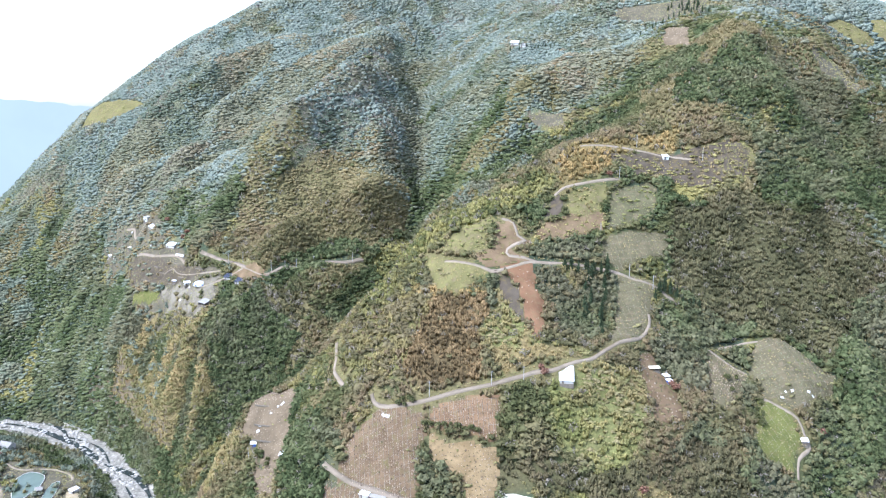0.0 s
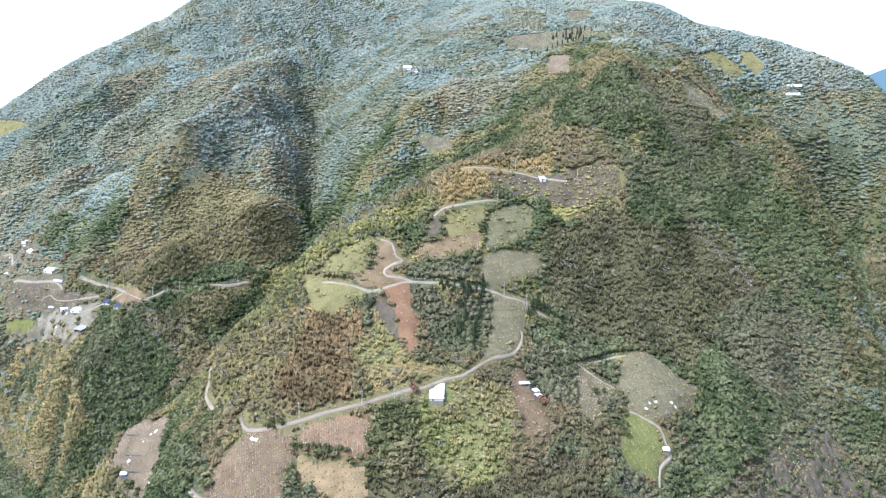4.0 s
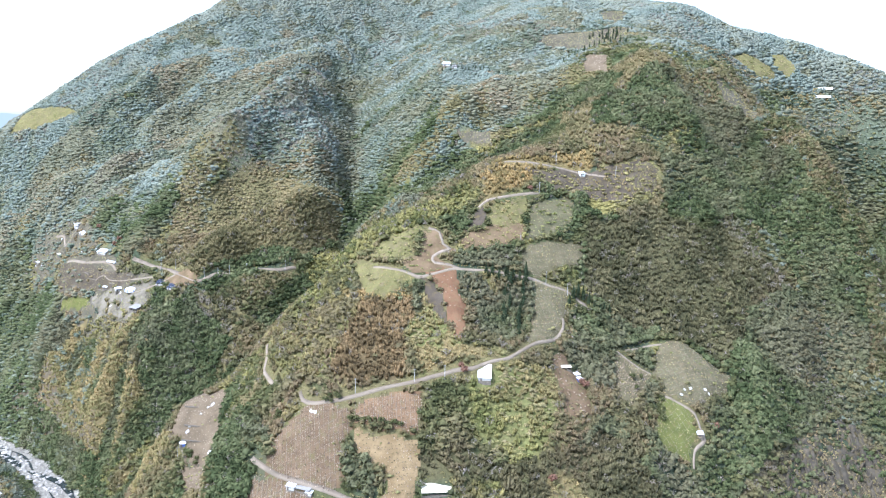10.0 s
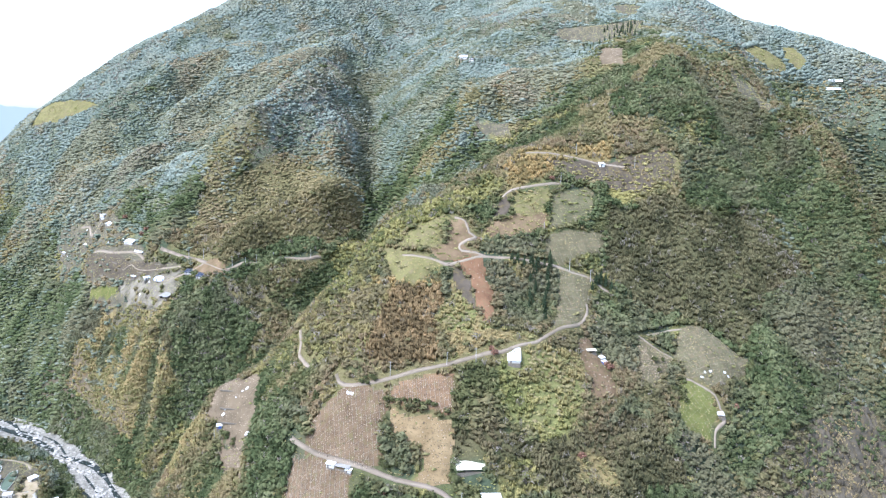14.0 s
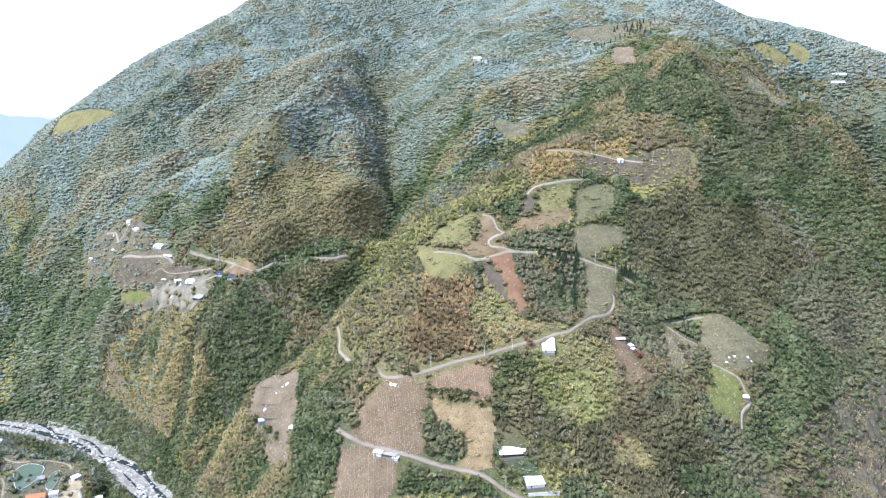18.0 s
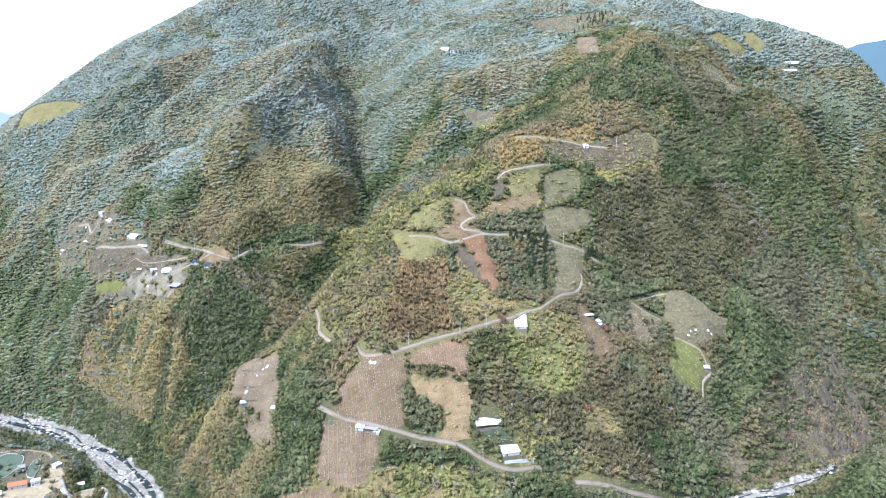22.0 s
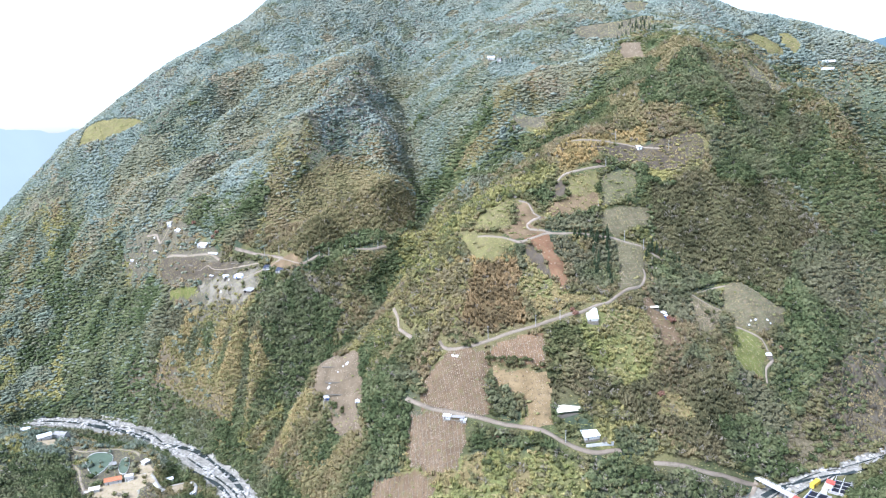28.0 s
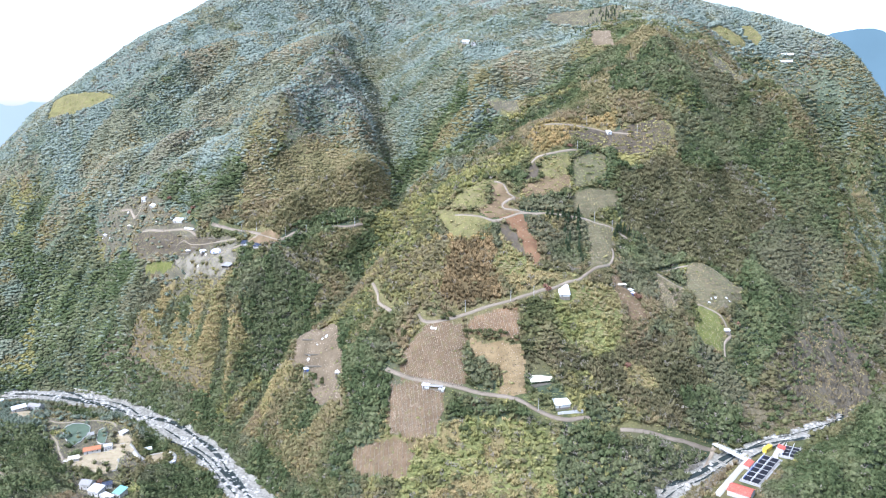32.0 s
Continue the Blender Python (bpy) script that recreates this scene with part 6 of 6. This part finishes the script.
def fish_yard(label, x, y, turn, long, wide, cols, rows):
    """A slab with a grid of netted tanks on it."""
    yard = base("yard", x, y, turn, label, "yard", z=zy)
    part("slab", box((0, 0, -1.3, long + 3, wide + 2.4, 3.0), bevel=0.05), GREY_CONCRETE, yard)
    cw, cd = long / cols, wide / rows
    for i in range(cols):
        for j in range(rows):
            tank = base("fish_tank", x, y, turn, "square concrete fish tank under a black net", "tank", "fish tanks in the yards", z=zy + 0.2)
            tank.matrix_world = tank.matrix_world @ Matrix.Translation((cw * (i + 0.5) - long / 2, cd * (j + 0.5) - wide / 2, 0))
            w, d = cw - 0.3, cd - 0.3
            for k in (-1, 1):
                blue = j == rows - 1 and k > 0
                part("rim", box((0, d / 2 * k, 0.3, w, 0.35, 0.8)), BLUE_RIM if blue else GREY_CONCRETE, tank, "blue painted rim" if blue else "")
                part("rim", box((w / 2 * k, 0, 0.3, 0.3, d - 0.4, 0.8)), GREY_CONCRETE, tank)
            part("net", box((0, 0, 0.4, w - 0.35, d - 0.4, 0.3)), NET, tank, "black shade net")
            for k in (-1, 1):
                part("post", rod((w / 2 * k, d / 2, 0), (w / 2 * k, d / 2, 1.9), 0.12), WHITE_SHEET, tank)
            part("crossbar", rod((-w / 2, d / 2, 1.8), (w / 2, d / 2, 1.8), 0.1), WHITE_SHEET, tank)


fish_yard("pale concrete yard of netted tanks beside the river", 157.5, 262.0, 40.5, 40, 9.6, 6, 2)
fish_yard("smaller concrete yard of tanks upstream", 190.5, 281.5, 47, 21, 8.5, 4, 2)
building("workshop", "workshop with a red metal roof in the yard", 129.5, 237.5, 131, 12.0, 10.0, 3.2, "gable", RED_SHEET, PLASTER, "workshop", rise=1.8)
building("shed", "small shed with a red roof beside the bank road", 152.5, 267.5, 41, 9.0, 2.8, 2.0, "mono", RED_SHEET, PLASTER, rise=0.5, windows=0)
building("container", "yellow steel container at the head of the yard", 177.0, 286.5, 35, 9.5, 2.3, 2.3, "flat", YELLOW_PAINT, YELLOW_PAINT, "container", windows=0)
building("shed", "small shed with a red roof among tanks upstream", 183.5, 281.8, 47, 5.0, 3.6, 3.0, "mono", RED_SHEET, PLASTER, rise=0.6, windows=0)

bridge_from, bridge_to = Vector((148.5, 298.5, 0)), Vector((156.5, 275.0, 0))
mid = (bridge_from + bridge_to) / 2
span = (bridge_to - bridge_from).length
zb = max(float(land(bridge_from.x, bridge_from.y)), float(land(bridge_to.x, bridge_to.y))) + 0.6
bridge = base("bridge", mid.x, mid.y, math.degrees(math.atan2(bridge_to.y - bridge_from.y, bridge_to.x - bridge_from.x)), "narrow pale concrete bridge over the river", "bridge", z=zb)
part("deck", box((0, 0, 0, span + 4, 4.0, 0.5), bevel=0.05), WHITE_CONCRETE, bridge)
for s in (-1, 1):
    part("railing", box((0, 1.85 * s, 0.95, span + 2, 0.14, 0.16), *[(-span / 2 + 2 * k, 1.85 * s, 0.55, 0.16, 0.16, 0.7) for k in range(int(span / 2) + 1)]), WHITE_CONCRETE, bridge)
    part("pier", box((s * span * 0.32, 0, -3.6, 0.9, 3.4, 6.8), bevel=0.1), GREY_CONCRETE, bridge)

# ---- utility poles ----
def utility_pole():
    ob = tagged(new("utility_pole"), "grey concrete utility pole with a crossarm", "pole", "utility poles along the roads")
    part("pole", rod((0, 0, -1.5), (0, 0, 8.5), 0.2, 0.13), POLE_GREY, ob)
    part("crossarm", box((0, 0, 7.8, 1.8, 0.14, 0.16)), GREY_SHEET, ob)
    for s in (-0.75, 0, 0.75):
        part("insulator", rod((s, 0, 7.88), (s, 0, 8.1), 0.07, 0.05, 6), PLASTER, ob)
    return ob


POLES = [(-5.8, 357.4), (25.7, 358.8), (42.3, 359.8), (114.5, 486.1), (130.2, 508.6), (110.2, 428.9), (123.7, 425.6), (-173.3, 574.8), (-159.3, 566.7), (-132.5, 549.1), (-122.5, 550.6), (-114.5, 553.8), (-99.8, 547.9), (-71.0, 552.5), (-116.4, 412.8), (31.0, 306.0), (170.5, 494.0), (96.3, 448.5)]
first = utility_pole()
first.matrix_world = pose(*POLES[0], float(land(*POLES[0])), 0, 0, 10)
for x, y in POLES[1:]:
    copy_thing(first, pose(x, y, float(land(x, y)), random.uniform(-2, 2), random.uniform(-2, 2), random.uniform(0, 90)))


# ---- single trees ----
def tree(name, label, category, kind, seed, group=""):
    """A tree with a tapered trunk, limbs and a crown of leaf sprays."""
    ob = tagged(new(name), label, category, group)
    w, h = SIZES[kind]
    r = random.Random(seed)
    trunk = part("trunk", rod((0, 0, -0.8), (0, 0, h * 0.8), 0.16, 0.05), BARK, ob)
    if kind != "conifer":
        for k in range(4):
            a = k * 1.6 + r.uniform(0, 0.8)
            part("limb", rod((0, 0, h * (0.3 + 0.08 * k)), (w * 0.32 * math.cos(a), w * 0.32 * math.sin(a), h * (0.5 + 0.1 * k)), 0.07, 0.03, 5), BARK, trunk)
    p = Plant(seed)
    if kind == "conifer":
        for k in range(9):
            z, wd, n = 0.08 + k * 0.1, 0.27 * (1 - k / 9.8), 9
            q = np.arange(n) * 2 * math.pi / n + k
            ring = np.stack([wd * np.cos(q) * p.r.uniform(0.65, 1.3, n), wd * np.sin(q) * p.r.uniform(0.65, 1.3, n), np.full(n, z) + p.r.uniform(-0.03, 0.03, n)], 1)
            p.add(np.concatenate([ring, [(0, 0, z + 0.19)], [(0, 0, z + 0.03)]]), np.array([(i, (i + 1) % n, n) for i in range(n)] + [((i + 1) % n, i, n + 1) for i in range(n)]))
        p.leaves(60, (0, 0, 0.4), (0.2, 0.2, 0.4), 0.05)
    else:
        for k in range(6):
            a = k * 2.4
            p.clump((0.24 * math.cos(a), 0.24 * math.sin(a), 0.42 + 0.08 * k), (0.22, 0.22, 0.19), 0.35)
        p.leaves(150, (0, 0, 0.58), (0.46, 0.46, 0.42), 0.075)
    v, f = p.done()
    crown = new("crown", mesh_of("crown", v * np.array((w, w, h)), f, FOREST[kind], tint=np.full(len(v), r.uniform(0.25, 0.75))))
    crown.parent = ob
    return ob


FOREST["autumn"] = leafy("red_autumn_leaves", (0.15, 0.075, 0.055), (0.22, 0.11, 0.08), (0.28, 0.16, 0.11), (0.18, 0.1, 0.055))
SIZES["autumn"], SIZES["field"], SIZES["cedar"] = (4.6, 4.8), (4.2, 4.4), (3.2, 9.0)
FOREST["field"] = FOREST["broadleaf"]
SIZES["conifer"] = (4.6, 6.8)


def plant_copies(first, places, low=0.8, high=1.2):
    for k, (x, y) in enumerate(places):
        m = pose(x, y, float(land(x, y)) - 0.1, 0, 0, random.uniform(0, 360)) @ Matrix.Diagonal((*[random.uniform(low, high)] * 2, random.uniform(low, high), 1))
        if k == 0:
            first.matrix_world = m
        else:
            other = copy_thing(first, m)
            other.matrix_world = m


plant_copies(tree("red_tree", "small tree with red autumn leaves", "tree", "autumn", 3, "red trees"),
             [(51.5, 363.5), (-9.3, 317), (123, 369.5), (-227, 624), (-224, 626.5), (53.2, 361.5), (121, 371.5), (96, 322), (-250, 651), (202, 372), (108, 486), (-352, 540), (-262, 404)], 0.7, 1.1)
r = random.Random(12)
rows = [(97.5 - 0.95 * k + r.uniform(-1, 1), 431 - 3.6 * k + r.uniform(-1, 1)) for k in range(12)] + [(86 - 0.7 * k + r.uniform(-2, 2), 428 - 3.6 * k) for k in range(9)] + [(72 + 4.2 * k + r.uniform(-1, 1), 427 + r.uniform(-2, 2)) for k in range(6)] + [(124 + 3.4 * k, 424 + r.uniform(-3, 3)) for k in range(9)]
plant_copies(tree("cedar", "narrow dark green conifer between the plots", "tree", "conifer", 5, "conifers between the plots"), rows, 1.1, 1.7)
high = [(168 + 4.5 * k + r.uniform(-1, 1), 668 - 0.9 * k + r.uniform(-4, 4)) for k in range(14)] + [(196 + 4.4 * k, 688 + r.uniform(-5, 5)) for k in range(10)] + [(212 + r.uniform(-8, 8), 672 + r.uniform(-6, 6)) for k in range(8)]
plant_copies(tree("cedar", "dark pointed conifer at the edge of a high terrace", "tree", "conifer", 6, "conifers of the high terrace"), high, 0.7, 1.0)
plant_copies(tree("cedar", "dark conifer beside the upper house", "tree", "conifer", 7, "conifers of the upper house"), [(58 + 3.6 * k + r.uniform(-1, 1), 708 - k + r.uniform(-3, 3)) for k in range(13)], 0.5, 0.8)
plant_copies(tree("cedar", "dark conifer on the east slope", "tree", "conifer", 8, "conifers of the east slope"), [(330 + 6 * k + r.uniform(-8, 8), 640 + r.uniform(-28, 28)) for k in range(16)], 0.6, 1.0)
field_trees = [(-46 + r.uniform(-3, 3), 362 + r.uniform(-2, 2)) for _ in range(3)] + [(-18 + r.uniform(-4, 4), 357 + r.uniform(-3, 2)) for _ in range(5)] + [(-4 + r.uniform(-8, 6), 326 + r.uniform(-4, 5)) for _ in range(16)]
field_trees += [(-8 + 3.3 * k, 347.5 - 0.6 * k) for k in range(9)] + [(r.uniform(155, 172), r.uniform(362, 392)) for _ in range(20)] + [(r.uniform(-125, -100), r.uniform(398, 408)) for _ in range(10)]
plant_copies(tree("broadleaf_tree", "small dark green tree at the edge of a field", "tree", "field", 9, "trees at the field edges"), field_trees, 0.5, 1.0)

# ---- loose things on the plots ----
def plastic_sheet(k):
    ob = tagged(new("plastic_sheet"), "crumpled white plastic sheet lying on a plot", "sheet", "plastic sheets on the plots")
    rs = np.random.RandomState(k)
    bm = bmesh.new()
    n = 7
    grid = [[bm.verts.new(((i / n - 0.5) * 2.4 + rs.uniform(-0.2, 0.2), (j / n - 0.5) * 3.4 + rs.uniform(-0.2, 0.2), rs.uniform(0.05, 0.4))) for j in range(n + 1)] for i in range(n + 1)]
    for i in range(n):
        for j in range(n):
            bm.faces.new((grid[i][j], grid[i + 1][j], grid[i + 1][j + 1], grid[i][j + 1]))
    part("sheet", bm, PLASTIC, ob)
    return ob


def on_slope(x, y, turn=0.0, lift=0.3):
    """A pose that lies on the ground's slope."""
    gx, gy = float(land(x + 1, y) - land(x - 1, y)) / 2, float(land(x, y + 1) - land(x, y - 1)) / 2
    up = Vector((-gx, -gy, 1)).normalized()
    return Matrix.Translation((x, y, float(land(x, y)) + lift)) @ up.to_track_quat("Z", "Y").to_matrix().to_4x4() @ pose(0, 0, 0, 0, 0, turn)


spots = [(-112, 425), (-113, 423), (-102, 431), (-99, 431), (-114, 419), (-92, 399), (-106, 429), (201, 387), (203, 386), (191, 385), (187, 384), (184, 381), (-29, 355), (-27, 354), (-214, 575), (-207, 578), (-203, 570), (-222, 586), (-262, 640), (-246, 632), (-300, 690), (-321, 692), (-330, 700)]
sheets = [plastic_sheet(k) for k in range(4)]
for k, (x, y) in enumerate(spots):
    m = on_slope(x, y, random.uniform(0, 360)) @ Matrix.Diagonal((random.uniform(0.35, 0.75),) * 3 + (1,))
    if k < 4:
        sheets[k].matrix_world = m
    else:
        copy_thing(sheets[k % 4], m).matrix_world = m

# ---- crop rows ----
PALE_STRING = painted("pale_stakes_and_string", (0.34, 0.3, 0.24), 0.8)
DRY_STEM = leafy("dry_crop_stems", (0.08, 0.06, 0.042), (0.2, 0.15, 0.11), (0.45, 0.37, 0.28), (0.14, 0.12, 0.065))
GREEN_CROP = leafy("young_crop_leaves", (0.12, 0.14, 0.07), (0.2, 0.22, 0.115), (0.3, 0.31, 0.18))
DARK_CROP = leafy("dark_clods_and_bushes", (0.07, 0.07, 0.035), (0.12, 0.1, 0.06), (0.1, 0.11, 0.05))


def crop(field, gap, step, turn, tall, wide, material, words, jitter=0.25, keep=1.0, seed=1):
    """Rows of small plants over a plot, joined."""
    rs = np.random.RandomState(seed)
    p = np.array(FIELDS[field], float)
    c, s = math.cos(radians(turn)), math.sin(radians(turn))
    mid = p.mean(0)
    reach = np.abs(p - mid).max() * 1.5
    a, e = np.meshgrid(np.arange(-reach, reach, gap), np.arange(-reach, reach, step))
    a, e = a + rs.normal(0, jitter, a.shape) * gap * 0.4, e + rs.normal(0, jitter, e.shape)
    x, y = (mid[0] + a * c - e * s).ravel(), (mid[1] + a * s + e * c).ravel()
    m = inside(x, y, FIELDS[field]) & (rs.rand(len(x)) < keep * (0.65 + 0.5 * waves(x, y, 9, seed)))
    x, y = x[m], y[m]
    z = land(x, y) + 0.25
    n = len(x)
    hgt, wd, q = tall * rs.uniform(0.6, 1.3, n), wide * rs.uniform(0.6, 1.3, n), rs.uniform(0, 6.28, n)
    tri = []
    for k in range(3):
        d = q + k * 2.09
        tri.append(np.stack([x + wd * np.cos(d), y + wd * np.sin(d), z], 1))
    tip = np.stack([x + wd * 0.3 * np.cos(q), y + wd * 0.3 * np.sin(q), z + hgt], 1)
    v = np.stack(tri + [tip], 1).reshape(-1, 3)
    f = (np.array([(0, 1, 3), (1, 2, 3), (2, 0, 3)])[None] + 4 * np.arange(n)[:, None, None]).reshape(-1, 3)
    tagged(new("crop_rows", mesh_of("crop_rows", v, f, material, tint=np.repeat(rs.rand(n), 4))), words, "crops", kind="stuff")


DRY = "thin rows of dry stems and stakes on fallow soil"
crop("brown_plot", 1.2, 0.8, 8, 0.8, 0.42, DRY_STEM, DRY, seed=1)
crop("brown_plot", 6.0, 5.0, 20, 0.9, 0.8, DARK_CROP, "scattered dark bushes on a fallow plot", 0.9, 0.4, seed=2)
crop("pink_plot", 1.2, 0.8, 4, 0.8, 0.42, DRY_STEM, DRY, seed=3)
crop("tan_plot", 1.7, 2.2, 15, 0.45, 0.45, DARK_CROP, "lines of dark clods on a harvested plot", seed=4)
crop("tan_plot", 1.2, 0.9, 10, 0.5, 0.24, DRY_STEM, DRY, seed=5)
crop("lower_plot", 1.2, 0.8, -20, 0.8, 0.42, DRY_STEM, DRY, seed=6)
crop("toe_plot", 1.5, 1.2, -20, 0.6, 0.3, DRY_STEM, DRY, keep=0.6, seed=7)
crop("grey_plot", 1.4, 0.9, 10, 0.5, 0.3, DRY_STEM, DRY, seed=8)
crop("red_plot", 2.2, 1.8, 10, 0.35, 0.3, DARK_CROP, "clods on a strip of dug red earth", seed=9)
crop("orchard_meadow", 3.6, 3.4, 25, 1.2, 0.9, DARK_CROP, "young dark saplings in lines on a meadow", 0.3, seed=10)
crop("cabbage_plot", 1.5, 1.2, 15, 0.5, 0.42, GREEN_CROP, "rows of pale green vegetables", seed=11)
crop("row_plot_upper", 1.5, 0.9, 12, 0.55, 0.24, GREEN_CROP, "fine rows of young crops", seed=12)
crop("row_plot", 1.5, 0.9, 12, 0.55, 0.24, GREEN_CROP, "fine rows of young crops", seed=13)
crop("netted_plot", 1.5, 1.1, 30, 0.5, 0.34, GREEN_CROP, "rows of pale green vegetables", seed=14)
crop("netted_plot_small", 1.3, 0.75, 20, 0.8, 0.42, DRY_STEM, DRY, seed=15)
crop("green_plot", 1.6, 1.2, 30, 0.4, 0.4, GREEN_CROP, "rows of bright young vegetables", seed=16)
crop("strip_plot", 2.0, 1.4, 0, 0.8, 0.5, DARK_CROP, "dark bushes in lines on a brown plot", keep=0.7, seed=17)
crop("hut_meadow", 2.6, 2.2, 0, 0.8, 0.7, FOREST["grass"], "pale yellow tufts on the upper meadow", 0.9, 0.6, seed=18)
crop("yellow_meadow", 2.0, 1.6, 0, 0.5, 0.5, FOREST["grass"], "dry tufts on the meadow", 0.9, 0.5, seed=19)
crop("bare_terrace", 3.0, 1.4, 75, 1.0, 0.8, FOREST["grass"], "rows of yellow bushes on bare terraces", 0.3, 0.8, seed=20)
crop("village_terrace", 1.6, 1.2, -40, 0.5, 0.3, DARK_CROP, "dark crop rows on terraces", seed=21)


def strings(field, gap, turn, half=0.035, sides=(0, 90), lift=0.75):
    """Pale strings on stakes, drawn across a plot both ways."""
    p = np.array(FIELDS[field], float)
    mid, reach = p.mean(0), np.abs(p - p.mean(0)).max() * 1.5
    vs, fs, n = [], [], 0
    for side in sides:
        c, s = math.cos(radians(turn + side)), math.sin(radians(turn + side))
        for off in np.arange(-reach, reach, gap):
            e = np.arange(-reach, reach, 1.2)
            x, y = mid[0] + off * c - e * s, mid[1] + off * s + e * c
            m = inside(x, y, FIELDS[field])
            for i in np.flatnonzero(m[:-1] & m[1:]):
                a, d = np.array((x[i], y[i])), np.array((x[i + 1], y[i + 1]))
                q = np.array((c, s)) * half
                za, zd = float(land(*a)) + lift, float(land(*d)) + lift
                vs += [(*(a - q), za), (*(a + q), za), (*(d + q), zd), (*(d - q), zd), (*a, za + 0.06), (*d, zd + 0.06)]
                fs += [(n, n + 1, n + 2, n + 3), (n + 1, n + 4, n + 5, n + 2), (n + 4, n, n + 3, n + 5)]
                n += 6
    tagged(new("netting_strings", mesh_of("netting_strings", vs, fs, PALE_STRING)), "pale strings stretched over vegetable rows", "strings", kind="stuff")


strings("lower_plot", 2.6, 0, 0.1, lift=0.6)
strings("brown_plot", 2.4, 8, 0.07, lift=0.5)
strings("pink_plot", 2.4, 4, 0.08, lift=0.5)
strings("toe_plot", 3.0, -10, 0.08, lift=0.5)
strings("green_plot", 3.0, 35)
strings("netted_plot", 3.0, 20)
strings("row_plot_upper", 4.0, 15)
strings("row_plot", 4.0, 15)

r = np.random.RandomState(88)
p = np.array(FIELDS["cliff_face"], float)
cx, cy = r.uniform(p[:, 0].min() - 6, p[:, 0].max() + 6, 5200), r.uniform(p[:, 1].min() - 6, p[:, 1].max() + 6, 5200)
m = inside(cx, cy, FIELDS["cliff_face"]) & (waves(cx, cy, 14, 66) > -0.35)
cx, cy = cx[m], cy[m]
crags = [ICO_V0 * s * np.array((0.8, 0.7, 2.0)) * r.uniform(0.5, 1.5, (12, 1)) + np.array((x, y, z)) for x, y, z, s in zip(cx, cy, land(cx, cy), r.uniform(0.0, 1.0, len(cx)) ** 3 * 1.5 + 0.45)]
tagged(new("crags", mesh_of("crags", np.concatenate(crags), np.concatenate([ICO_F0 + 12 * i for i in range(len(crags))]), FIELD_MATS["rock"])), "broken grey brown crags on the cliff", "rocks", kind="stuff")
crop("cliff_face", 2.2, 1.8, 0, 1.8, 1.1, FOREST["olive"], "dry grass tufts on a rocky cliff", 0.9, 0.5, seed=22)
crop("far_patch", 2.0, 1.6, 0, 0.7, 0.5, DRY_STEM, DRY, seed=23)
crop("grey_plot_lower", 2.0, 1.6, 0, 0.7, 0.5, DRY_STEM, DRY, seed=24)


# weeds and tufts that break up every plot
WEEDS = dict(pale=(FOREST["grass"], 0.12), brown=(DRY_STEM, 0.5), pink=(DRY_STEM, 0.4), tan=(DRY_STEM, 0.4), grey=(DRY_STEM, 0.5), red=(DRY_STEM, 0.25), yellow=(FOREST["grass"], 0.75), bare=(FOREST["grass"], 0.22),
             cabbage=(FOREST["scrub"], 0.45), rows=(FOREST["grass"], 0.5), green=(FOREST["scrub"], 0.6), dark=(DARK_CROP, 0.6), rock=(FOREST["grass"], 0.6), scruff=(FOREST["scrub"], 0.8), rubble=(FOREST["grass"], 0.3))
for k, name in enumerate(FIELDS):
    material, thick = WEEDS[FIELD_KIND[name]]
    crop(name, 1.6, 1.4, 30, 0.6, 0.55, material, "weeds and tufts strewn over a plot", 1.0, thick, seed=50 + k)
